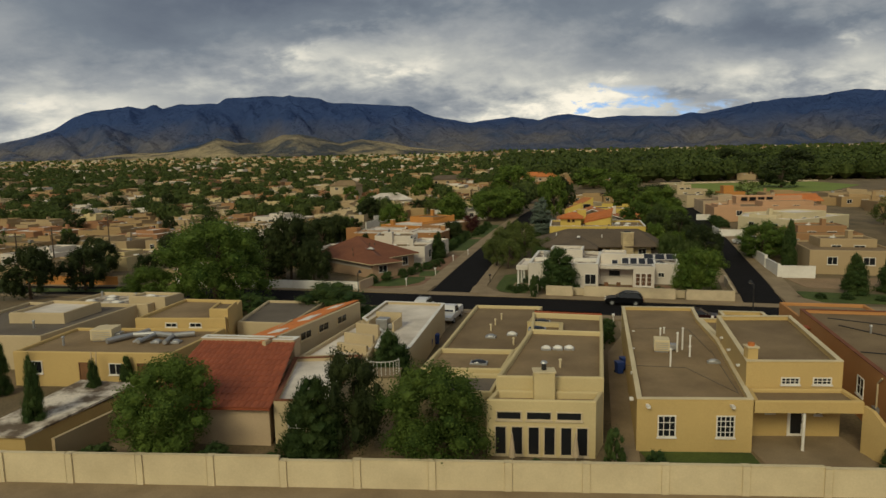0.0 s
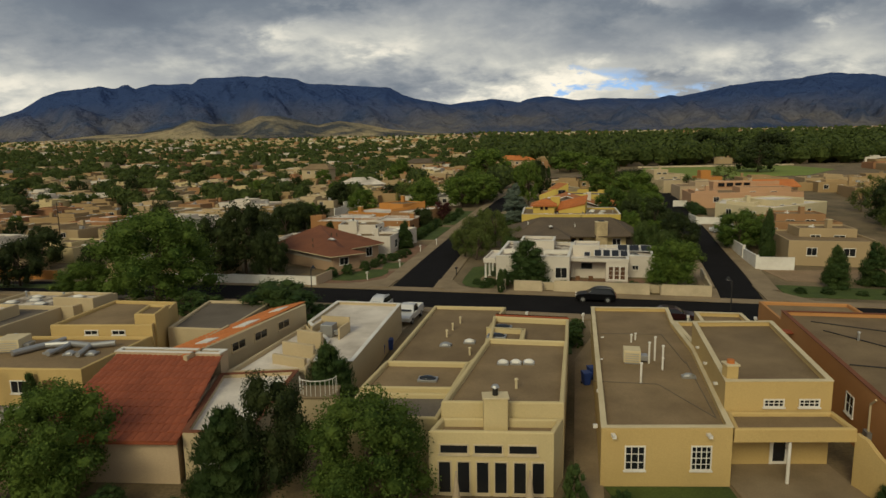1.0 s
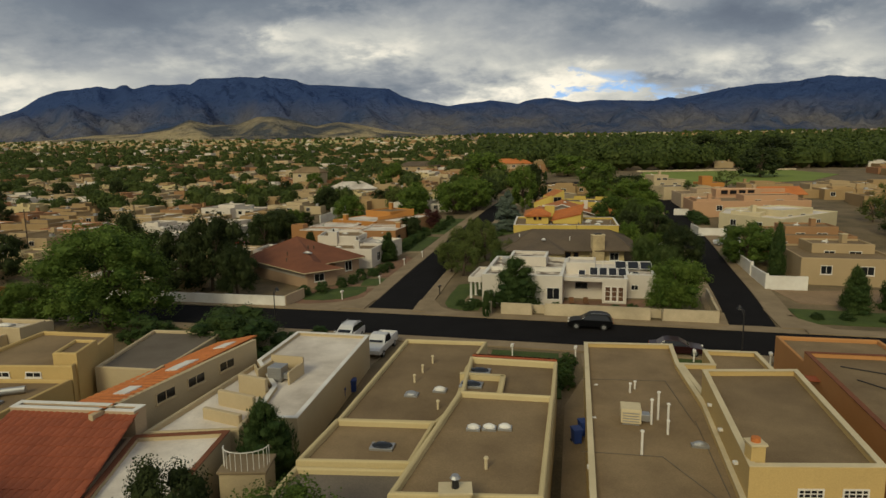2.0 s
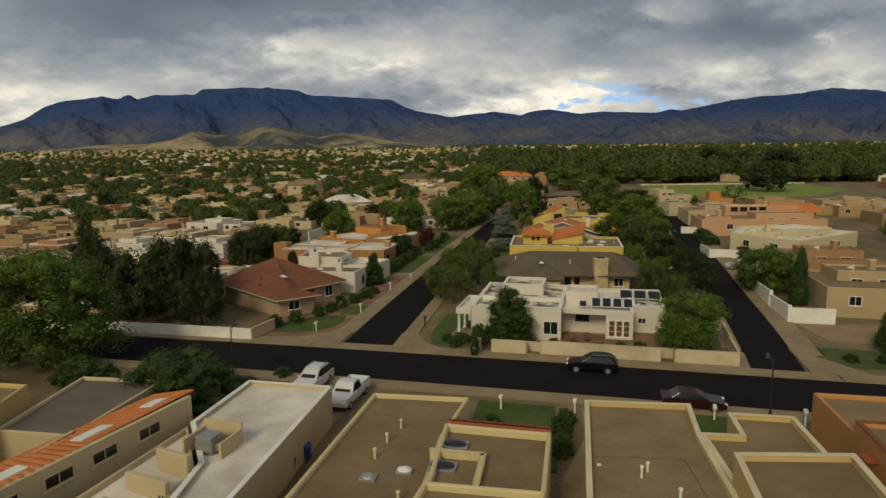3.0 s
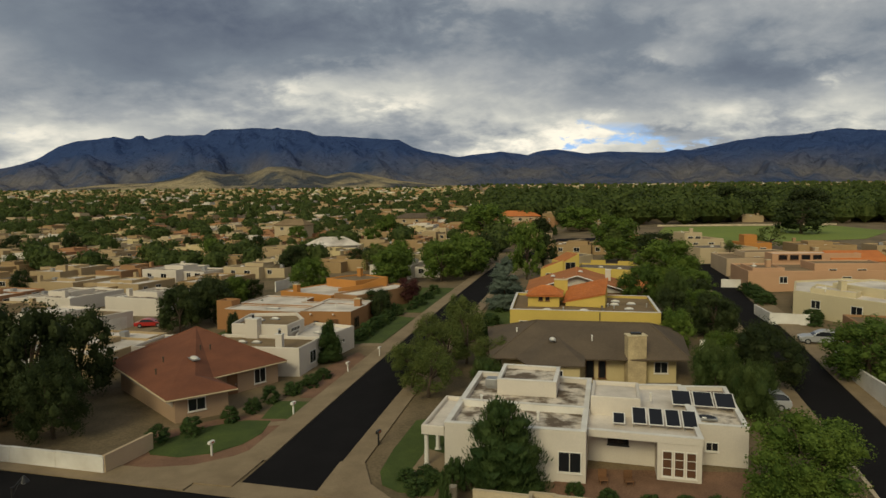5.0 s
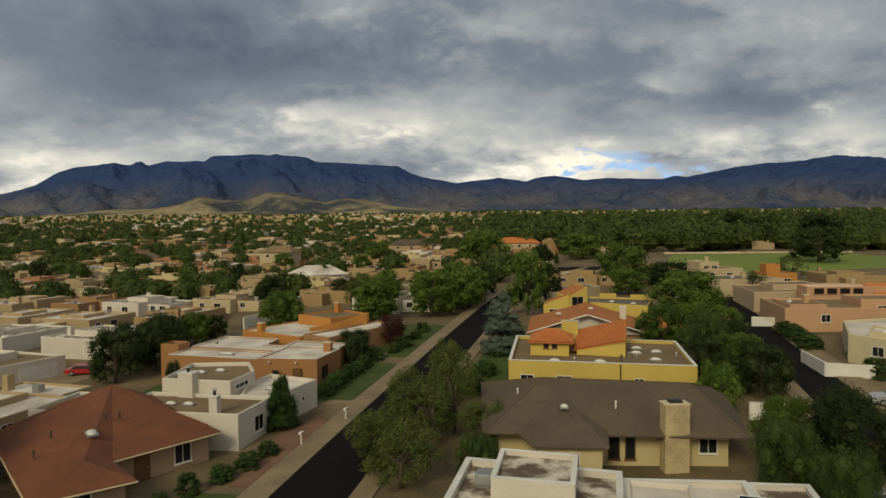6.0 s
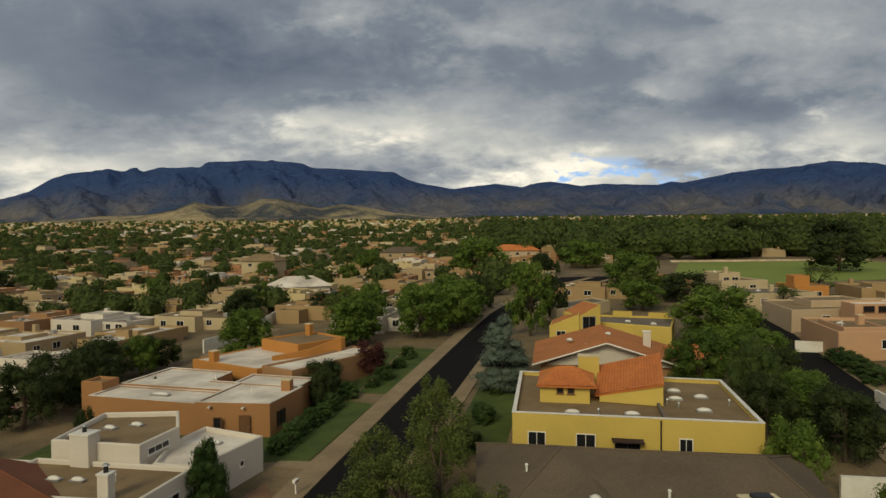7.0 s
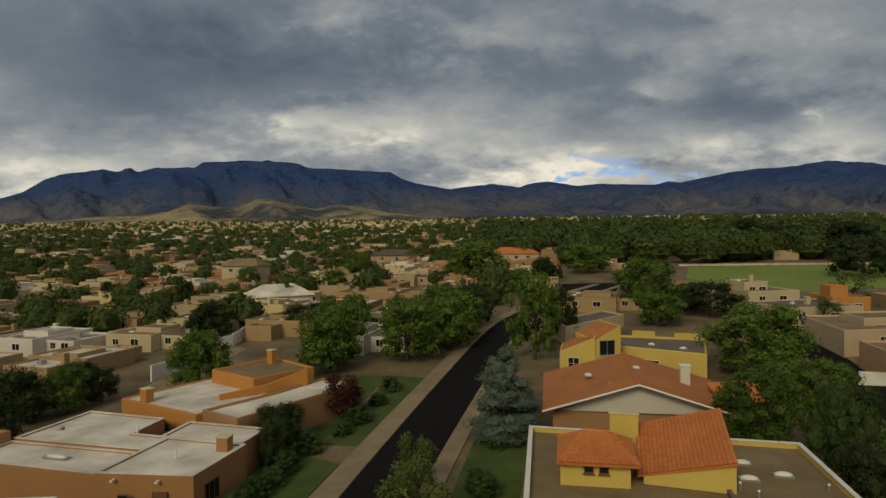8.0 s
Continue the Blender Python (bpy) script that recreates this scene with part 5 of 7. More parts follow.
def gable_house():
    h = thing("house", "terracotta gabled house with white gable and chimney", "house", 33, 164)
    block(h, [(24.6, 158.9), (39.2, 156.6), (42.2, 169.0), (26.8, 172.2)], 2.9, "adobe", "roof_grey", 0.05)
    ea, eb, ec, ed = (23.5, 157.9, 2.8), (40.3, 155.2, 2.8), (43.4, 169.3, 2.8), (26.0, 173.2, 2.8)
    r0, r1 = (31.6, 156.2, 5.5), (34.4, 170.6, 5.5)
    roof_plane(h, [ea, r0, r1, ed], "shingle_orange")
    roof_plane(h, [r0, eb, ec, r1], "shingle_orange")
    tri = [at(h, 25.2, 158.6, 2.7), at(h, 39.4, 156.2, 2.7), at(h, 31.75, 157.0, 5.3)]
    bm = bmesh.new()
    vs = [bm.verts.new(v) for v in tri] + [bm.verts.new(v + Vector((0.05, 0.3, 0))) for v in tri]
    bm.faces.new(vs[:3]), bm.faces.new(vs[3:][::-1])
    for i in range(3):
        bm.faces.new((vs[i], vs[(i + 1) % 3], vs[(i + 1) % 3 + 3], vs[i + 3]))
    part("gable", bm, M["stucco_white"], h, "white board gable end")
    for p, q in ((ea, r0), (r0, eb)):
        part("bargeboard", tube(at(h, *p) + Vector((0, -0.05, 0)), at(h, *q) + Vector((0, -0.05, 0)), 0.1, None, 4), M["white"], h)
    part("ridge_cap", tube(at(h, *r0), at(h, *r1), 0.12, None, 6), M["tile"], h)
    chimney(h, 38.2, 163.0, 3.0, 5.7, 0.9, 0.8, "white", -12, False)
    for x, y, z in ((29.0, 164.0, 4.6), (33.6, 163.5, 5.4), (30.3, 160.2, 4.6)):
        skylight(h, x, y, z - 0.1, 0.8, 0.7, 12, "white")
    # lower rear wing
    roof_plane(h, [(40.0, 158.8, 2.9), (46.5, 160.6, 2.9), (46.0, 164.6, 3.9), (40.5, 163.4, 3.9)], "tile")
    block(h, [(40.4, 160.2), (46.0, 161.2), (45.6, 166.6), (41.4, 166.0)], 2.9, "adobe", "roof_grey", 0.05)


gable_house()


def tower_house():
    h = thing("house", "yellow stucco house with slanting tower and flat wings", "house", 36, 184)
    block(h, [(36.6, 182.6), (46.0, 176.2), (50.4, 187.0), (39.2, 190.8)], 3.6, "gold", "roof_grey", 0.3)
    # two towers with slanting tops, the second higher
    for a, b, z0, k in (((29.0, 179.4), (33.2, 178.4), 3.5, 0.42), ((33.3, 178.7), (36.6, 179.4), 4.9, 0.5)):
        m, n = wall_frame(h, a, b)
        inv = m.inverted()
        for nm, lo, hi, mat in (("tower", (0, -6.0, -0.6), (n, 0, z0), "stucco_gold"), ("tower_roof", (0.2, -5.8, z0), (n - 0.2, -0.2, z0 + 0.06), "shingle_orange")):
            bm = box(lo, hi, m)
            for v in bm.verts:
                q = inv @ v.co
                if q.z > 2:
                    v.co.z += q.x * k
            part(nm, bm, M[mat], h)
    window(h, (33.3, 178.7), (36.6, 179.4), 0.5, 2.6, 3.0, 4.9, 2, 1, "stucco_grey")
    for u0, u1, z in ((1.0, 4.0, 4.2), (6.6, 9.6, 4.3)):
        part("parapet", box((u0, -0.3, 3.2), (u1, -0.02, z), wall_frame(h, (50.4, 187.0), (39.2, 190.8))[0], 0.03), M["stucco_gold"], h)
    window(h, (29.0, 179.4), (33.2, 178.4), 1.0, 2.4, 1.2, 2.8, 2, 2)
    window(h, (36.6, 182.6), (46.0, 176.2), 4.0, 5.8, 1.0, 2.2, 2, 1)
    block(h, [(33.8, 200.4), (47.2, 214.6), (45.0, 221.0), (33.0, 208.6)], 3.4, "sand", "roof_grey", 0.3)
    for x, y in ((42, 184), (45, 181)):
        skylight(h, x, y, 3.3, 0.9, 0.7, 20, "white")


tower_house()


def brown_house():
    h = thing("house", "brick corner house with broad red brown shingle roof", "house", -15, 121)
    walls = [(-24.2, 123.0), (-13.1, 111.8), (-9.3, 114.6), (-12.4, 118.6), (-7.4, 124.2), (-16.4, 133.0), (-24.5, 130.0)]
    block(h, walls, 2.5, "rosy", "roof_grey", 0.05)
    # broad hipped roof with a front wing and a valley over the entry
    A, B, C, D, E, G, H = [(x, y, 2.6) for x, y in ((-25.6, 123.4), (-13.2, 110.5), (-8.2, 114.2), (-11.9, 117.7), (-6.4, 124.2), (-16.4, 134.6), (-26.0, 131.0))]
    top, mid = (-18.6, 129.6, 5.3), (-12.9, 115.8, 3.35)
    for q in ((A, B, top), (B, C, mid), (C, D, mid), (D, top, mid), (B, mid, top), (D, E, top), (E, G, top), (G, H, top), (H, A, top)):
        roof_plane(h, q, "shingle_red")
    for p, q in ((E, top), (A, top)):
        part("ridge_cap", tube(at(h, *p), at(h, *q), 0.07, None, 6), M["shingle_red"], h)
    for p, q in ((A, B), (B, C), (C, D), (D, E)):
        part("fascia", tube(at(h, *p) - Vector((0, 0, 0.12)), at(h, *q) - Vector((0, 0, 0.12)), 0.08, None, 4), M["stucco_sand"], h)
    # pale gable boards under the long side eave
    m, n = wall_frame(h, (-24.2, 123.0), (-13.1, 111.8))
    part("gable_boards", box((0.4, 0, 1.5), (n - 0.4, 0.06, 2.45), m, 0.01), M["stucco_grey"], h, "pale grey boards")
    skylight(h, -14.6, 119.6, 3.95, 0.8, 1.5, -40, "white")
    for x, y, z in ((-17.8, 119.6, 3.7), (-17.2, 116.8, 3.2), (-15.2, 122.6, 4.2), (-14.4, 123.2, 4.1)):
        vent(h, x, y, z, 0.45, 0.08, "bark")
    window(h, (-13.1, 111.8), (-9.3, 114.6), 1.1, 2.7, 0.9, 2.1, 2, 1)
    window(h, (-12.4, 118.6), (-7.4, 124.2), 4.6, 6.0, 0.6, 2.2, 2, 1)
    door(h, (-12.4, 118.6), (-7.4, 124.2), 1.6, 2.6, 2.05)
    window(h, (-7.4, 124.2), (-16.4, 133.0), 1.0, 2.2, 0.8, 2.2, 1, 1)


brown_house()


def stepped_house():
    h = thing("house", "white stucco house with stepped roofs and tall chimney", "house", -9, 133)
    block(h, [(-18.0, 127.6), (-5.5, 126.0), (-4.2, 131.8), (-17.0, 133.8)], 3.3, "white", "roof_tan", 0.35)
    block(h, [(-7.6, 132.5), (-4.1, 131.9), (-1.4, 138.6), (-7.2, 141.2), (-8.4, 137)], 3.3, "white", "roof_white", 0.35)
    block(h, [(-16.0, 133.9), (-8.6, 132.6), (-7.6, 137.0), (-9.6, 141.4), (-16.0, 141.0)], 4.6, "white", "roof_tan", 0.4)
    block(h, [(-26.0, 128.6), (-18.1, 127.7), (-16.9, 134.0), (-25.2, 135.0)], 3.0, "white", "roof_tan", 0.3)
    chimney(h, -13.0, 133.2, 2.8, 5.3, 1.6, 1.2, "white", -10, True)
    chimney(h, -8.0, 127.2, 2.8, 4.6, 0.8, 0.7, "white", -8, True)
    a, b = (-16.0, 133.9), (-8.6, 132.6)
    window(h, (-8.6, 132.6), (-7.6, 137.0), 0.8, 3.2, 3.5, 4.05, 3, 1)
    window(h, (-5.5, 126.0), (-4.2, 131.8), 2.6, 4.2, 0.8, 2.3, 2, 1)
    window(h, (-4.1, 131.9), (-1.4, 138.6), 4.4, 4.9, 1.6, 2.1, 1, 1)
    for k in range(4):
        skylight(h, -17.0 + k * 1.8, 130.6 - 0.2 * k, 2.98, 1.1, 0.5, 10, "white")
    for x, y in ((-13.6, 137.6), (-11.8, 138.4), (-5.4, 135.4), (-5.0, 137.6)):
        skylight(h, x, y, 4.22 if x < -9 else 2.97, 1.2, 0.6, 20, "white")
    vent(h, -9.0, 130.0, 2.95, 0.5, 0.08, "white")
    cooler(h, -22.6, 131.4, 2.7, 1.0, 0.8, 10, "metal")


stepped_house()


def garage_house():
    h = thing("house", "white stucco house with a wide garage door", "house", -50, 154)
    block(h, [(-60.0, 147.0), (-46.4, 148.6), (-41.6, 158.2), (-57.0, 163.0)], 3.1, "white", "roof_tan", 0.3)
    block(h, [(-56.0, 151.0), (-49.6, 151.6), (-47.6, 157.0), (-54.8, 159.4)], 3.9, "white", "roof_white", 0.3)
    garage_door(h, (-46.4, 148.6), (-41.6, 158.2), 4.6, 9.6, 2.3)
    window(h, (-60.0, 147.0), (-46.4, 148.6), 9.0, 10.6, 0.9, 2.1, 2, 1)
    vent(h, -50.4, 160.0, 2.8, 0.6, 0.1, "white")
    patch("driveway_4", [(-45.6, 149.6), (-38.6, 147.0), (-35.4, 158.0), (-41.2, 158.6)], 0.05, "concrete", "pale concrete drive before a white garage", "driveway")



def adobe_house():
    h = thing("house", "orange adobe house with white coated flat roof", "house", -8, 154)
    # three coated roof slabs round a small sunken court
    block(h, [(-23.4, 151.0), (-10.8, 147.7), (-9.9, 152.2), (-22.5, 155.3)], 3.05, "orange", "roof_white", 0.10, coping="roof_white")
    block(h, [(-10.75, 147.3), (-3.2, 146.6), (-1.6, 153.2), (-9.0, 155.2)], 3.3, "orange", "roof_white", 0.10, coping="roof_white")
    block(h, [(-22.4, 155.4), (-9.85, 152.3), (-9.0, 155.4), (-12.6, 156.4), (-11.9, 160.8), (-20.4, 163.4)], 3.25, "orange", "roof_white", 0.10, coping="roof_white")
    block(h, [(-10.0, 155.9), (-2.2, 154.0), (-1.4, 158.0), (-9.2, 160.2)], 3.1, "orange", "roof_white", 0.10, coping="roof_white")
    block(h, [(-25.6, 153.4), (-23.0, 152.8), (-22.5, 155.2), (-25.0, 155.9)], 4.0, "orange", "roof_tan", 0.3)
    chimney(h, -3.0, 152.2, 3.0, 4.3, 1.0, 0.9, "orange", -10, False)
    skylight(h, -16.0, 151.2, 3.0, 2.2, 0.6, 14, "white")
    for s in (1.6, 5.0):
        canale(h, (-10.75, 147.3), (-3.2, 146.6), s, 2.85)
    a, b = (-3.2, 146.6), (-1.6, 153.2)
    window(h, a, b, 1.2, 3.0, 0.6, 2.2, 3, 1, "wood")
    window(h, (-10.1, 146.6), (-3.2, 146.6), 1.4, 2.2, 0.9, 2.0, 1, 1, "wood")
    door(h, (-10.1, 146.6), (-3.2, 146.6), 4.0, 4.9, 2.1)
    for x, y in ((-6, 150), (-12, 156)):
        vent(h, x, y, 3.4, 0.5, 0.08, "white")
    h = thing("house", "bright orange stucco house with white roof terraces", "house", -6, 170)
    block(h, [(-19.4, 167.2), (-9.0, 161.0), (-3.6, 168.0), (-13.4, 176.2)], 3.1, "bright_orange", "roof_white", 0.15)
    block(h, [(-8.6, 161.6), (-4.2, 158.6), (4.8, 171.4), (0.4, 174.6), (-3.4, 168.2)], 3.4, "adobe", "roof_white", 0.25)
    block(h, [(-12.6, 174.4), (-6.2, 169.6), (-0.9, 175.4), (-7.0, 181.2)], 4.5, "bright_orange", "roof_tan", 0.25)
    # sweeping buttress wall that rises to the upper storey
    bm = bmesh.new()
    prof = [(0, -0.5), (0, 3.5), (5.0, 3.9), (9.5, 5.0), (9.5, -0.5)]
    m, _ = wall_frame(h, (-8.8, 166.6), (-0.9, 171.8))
    f1, f2 = ([bm.verts.new(m @ Vector((q, w, z))) for q, z in prof] for w in (-0.2, 0.2))
    bm.faces.new(f1), bm.faces.new(f2[::-1])
    for i in range(5):
        bm.faces.new((f1[i], f1[(i + 1) % 5], f2[(i + 1) % 5], f2[i]))
    part("buttress_wall", bm, M["stucco_bright_orange"], h)
    chimney(h, -6.8, 178.6, 4.2, 5.9, 0.9, 0.8, "bright_orange", -30, False)
    chimney(h, -16.2, 166.2, 2.8, 4.3, 1.0, 0.9, "bright_orange", -30, False)
    window(h, (-8.6, 161.6), (-4.2, 158.6), 1.6, 3.4, 0.8, 2.2, 2, 1, "wood")
    window(h, (-6.2, 169.6), (-0.9, 175.4), 4.6, 6.2, 3.5, 4.2, 3, 1, "wood")


adobe_house()


def right_houses():
    for label, wall, roof, blocks in (
        ("cream stucco house behind a white wall", "butter", "roof_white", (([(61.6, 148.4), (67.2, 135.4), (85.0, 148.0), (78.0, 162.0), (67.6, 159.0)], 3.1), ([(70.0, 141.0), (79.0, 146.2), (76.0, 153.0), (67.6, 149.0)], 4.1), ([(63.5, 147.5), (66.5, 142.0), (68.6, 144.0), (67.0, 152.0)], 3.6))),
        ("salmon stucco house with long flat roofs", "salmon", "roof_tan", (([(63.6, 166.4), (90.0, 165.2), (93.0, 178.0), (66.6, 180.0)], 3.2), ([(76.0, 168.0), (88.0, 167.2), (89.4, 174.0), (77.4, 175.0)], 4.3), ([(64.6, 166.9), (70.0, 166.6), (71.5, 174.0), (66.2, 175.0)], 3.7))),
        ("pale stucco house with flat roofs", "pink", "roof_tan", (([(68.0, 185.0), (94.0, 188.4), (94.0, 202.0), (71.0, 200.0)], 3.1), ([(74.0, 190.0), (84.0, 191.0), (84.0, 198.0), (75.0, 197.0)], 4.0), ([(86.0, 189.0), (93.0, 189.8), (92.6, 196.0), (86.0, 195.0)], 3.6))),
        ("tan stucco corner house with flat roof", "tan", "roof_tan", (([(54.6, 107.4), (66.0, 104.4), (69.4, 117.0), (58.0, 120.0)], 3.3), ([(59.0, 112.6), (66.6, 110.6), (68.0, 116.0), (60.2, 118.0)], 4.4))),
        ("adobe brown house with stepped flat roofs", "adobe", "roof_tan", (([(56.4, 122.4), (70.0, 119.4), (73.0, 131.4), (60.0, 134.4)], 3.3), ([(62.0, 125.0), (69.6, 123.4), (71.0, 129.0), (63.4, 131.0)], 4.3))),
        ("sandy stucco house beside the park", "sand", "roof_tan", (([(73.0, 221.0), (83.6, 222.4), (82.0, 238.6), (72.4, 236.0)], 4.2), ([(74.6, 226.0), (79.6, 226.6), (79.0, 234.0), (74.2, 233.4)], 5.6))),
        ("white stucco house with dark garage", "sand", "roof_grey", (([(70.4, 204.6), (84.6, 206.0), (84.0, 218.0), (70.0, 215.0)], 3.5),)),
    ):
        c = centre(blocks[0][0])
        h = thing("house", label, "house", *c)
        for poly, top in blocks:
            block(h, poly, top, wall, roof, 0.25)
            p = ccw(poly)
            for i in (0, 1):
                a, b = p[i], p[(i + 1) % len(p)]
                n = math.hypot(b[0] - a[0], b[1] - a[1])
                if n > 5:
                    window(h, a, b, n * 0.2, n * 0.2 + 1.4, top - 2.2, top - 1.0, 2, 1)
                    window(h, a, b, n * 0.6, n * 0.6 + 1.6, top - 2.2, top - 1.0, 2, 1)
        x, y = centre(blocks[-1][0])
        chimney(h, x + 1, y, blocks[-1][1] - 0.3, blocks[-1][1] + 1.0, 0.8, 0.8, wall, 0, False)
        skylight(h, x - 1, y + 1, blocks[-1][1] - 0.3)
        vent(h, x - 2, y - 1, blocks[-1][1] - 0.3)


right_houses()


def clerestory_house():
    """Upper storey with a strip of windows beside an orange tiled slope."""
    h = thing("house", "salmon stucco house with clerestory windows and tiled slope", "house", 80, 176)
    block(h, [(75.0, 180.6), (92.0, 180.0), (92.6, 184.6), (75.6, 184.8)], 4.9, "salmon", "roof_white", 0.2)
    for k in range(4):
        window(h, (75.0, 180.6), (92.0, 180.0), 1.2 + 2.2 * k, 2.9 + 2.2 * k, 3.6, 4.6, 1, 1, "wood")
    roof_plane(h, [(86.0, 178.9, 3.4), (97.0, 178.4, 3.4), (97.2, 183.0, 5.2), (86.4, 183.4, 5.2)], "tile")
    h = thing("house", "orange stucco house with tiled tower beside the park", "house", 91, 222)
    block(h, [(86.8, 217.4), (93.6, 217.0), (94.4, 226.0), (87.6, 226.4)], 3.4, "bright_orange", "roof_tan", 0.2)
    block(h, [(87.4, 219.0), (90.6, 218.8), (91.2, 223.0), (88.0, 223.2)], 5.4, "bright_orange", "tile", 0.05)
    window(h, (86.8, 217.4), (93.6, 217.0), 3.8, 5.4, 0.9, 2.2, 2, 1)


clerestory_house()

# ---- gardens ----
garage_house()
patch("lawn_1", [(13.4, 47.0), (19.4, 46.8), (19.5, 49.3), (12.9, 49.5)], 0.05, "lawn", "narrow green lawn under a house wall", "lawn")
patch("lawn_2", [(9.4, 72.4), (15.6, 71.2), (17.3, 81.8), (11.2, 83.2)], 0.1, "lawn", "small green front lawn beside the street", "lawn")
patch("lawn_3", [(24.6, 70.2), (26.1, 69.9), (26.8, 73.0), (30.0, 72.6), (30.9, 79.2), (27.4, 80.0)], 0.1, "lawn", "small green front lawn beside the street", "lawn")
patch("gravel_border", [(-14.2, 103.2), (-10.8, 102.6), (-7.6, 103.0), (-5.0, 104.6), (-3.4, 107.2), (-3.0, 112.2), (-4.4, 114.0), (-9.0, 113.2), (-13.6, 109.4)], 0.05, "gravel_red", "red gravel border round a curved corner lawn", "gravel")
patch("lawn_4", [(-13.2, 106.8), (-11.9, 104.9), (-9.4, 104.3), (-7.0, 105.0), (-5.2, 106.8), (-4.4, 109.1), (-4.5, 112.0), (-7.0, 112.2), (-9.6, 110.8)], 0.09, "lawn", "curved green corner lawn beside the side street", "lawn")
patch("lawn_5", [(-5.6, 112.6), (-2.4, 112.4), (-1.4, 117.0), (-5.6, 117.6)], 0.06, "lawn", "green front lawn with a mailbox", "lawn")
patch("lawn_6", [(7.0, 99.6), (8.2, 98.6), (10.6, 98.0), (13.0, 108.6), (11.4, 112.6), (8.6, 111.6), (7.2, 105.6), (6.6, 101.6)], 0.06, "lawn", "green strip of lawn beside the porch", "lawn")
patch("lawn_7", [(-0.8, 140.6), (2.0, 140.0), (5.6, 156.0), (1.6, 158.4), (-0.6, 148.0)], 0.06, "lawn", "green front lawn along the side street", "lawn")
patch("yard_1", [(-26, 141), (-0.8, 140.4), (1.4, 158.4), (-22, 162)], 0.04, "lawn", "dark green planted yard round an adobe house", "lawn")
patch("yard_2", [(-22, 162.2), (2.6, 159.5), (6.8, 186), (-16, 192)], 0.04, "lawn", "dark green planted yard round an orange house", "lawn")
patch("lawn_11", [(13.6, 141), (18.6, 139.6), (24.0, 167), (19.6, 171)], 0.05, "lawn", "green front lawn under olive trees", "lawn")
patch("lane", [(-25.8, 181.1), (-26.4, 189.9), (-23.8, 198.8), (-22.9, 211), (-20.0, 210), (-20.4, 197.0), (-22.0, 189.2), (-22.8, 181.6)], 0.06, "concrete", "pale concrete lane between garden walls", "driveway")
patch("lawn_8", [(3.0, 161.0), (7.0, 160.0), (12.2, 184.0), (7.0, 186.0), (5.4, 172.0)], 0.06, "lawn", "green front lawn along the side street", "lawn")
patch("gravel_yard", [(49.6, 98.6), (63.6, 94.6), (65.6, 103.4), (54.4, 104.0), (49.6, 104.9)], 0.05, "gravel_tan", "tan gravel front yard beside a white wall", "gravel")
patch("lawn_9", [(45.6, 90.8), (62.0, 87.0), (64.0, 92.0), (47.0, 96.6)], 0.06, "lawn", "rough dry corner lawn with shrubs", "lawn")
patch("lawn_10", [(-84, 109), (-50, 104), (-49.0, 106.5), (-83, 112.6)], 0.06, "lawn", "green lawn before an orange wall", "lawn")
patch("gravel_bed", [(-3.6, 118.6), (-0.6, 118.0), (2.4, 130.6), (-0.4, 136.0), (-3.0, 130.0)], 0.05, "gravel_red", "red gravel bed with boulders beside the pavement", "gravel")
patch("driveway_1", [(-6.8, 80.4), (-0.1, 79.0), (2.0, 86.4), (-5.6, 88.2)], 0.05, "concrete", "tan concrete driveway with parked trucks", "driveway")
patch("driveway_2", [(18.3, 75.2), (25.0, 74.4), (26.0, 80.4), (19.4, 81.8)], 0.05, "concrete", "tan concrete driveway before a garage", "driveway")
patch("driveway_3", [(12.2, 46.4), (10.6, 46.4), (15.6, 70.0), (18.4, 76.0)], 0.05, "concrete", "narrow concrete side passage between two houses", "driveway")
patch("patio", [(17.8, 96.6), (33.0, 93.4), (34.6, 101.0), (19.6, 102.0)], 0.05, "gravel_red", "brown gravel yard behind the low wall", "gravel")
patch("path_1", [(-0.9, 139.2), (2.6, 138.6), (3.0, 140.0), (-0.6, 140.5)], 0.07, "concrete", "curved pale concrete path to a front door", "path")
patch("path_2", [(-8.6, 109.9), (-2.2, 111.2), (-2.0, 112.2), (-8.4, 111.0)], 0.07, "concrete", "pale concrete path to a front door", "path")
patch("parking_lot", [(44, 262), (60, 266), (66, 284), (50, 288)], 0.06, "asphalt", "dark asphalt parking court at the end of the street", "driveway")
park = [(89, 262), (100, 254), (150, 266), (182, 300), (180, 335), (106, 334), (88, 290)]
patch("park_lawn", park, 0.1, "park", "wide open green park lawn", "lawn")
garden_wall("low white wall at the far side of the park", [(104, 338), (185, 339)], 0.75, "cream_wall", 0.3)


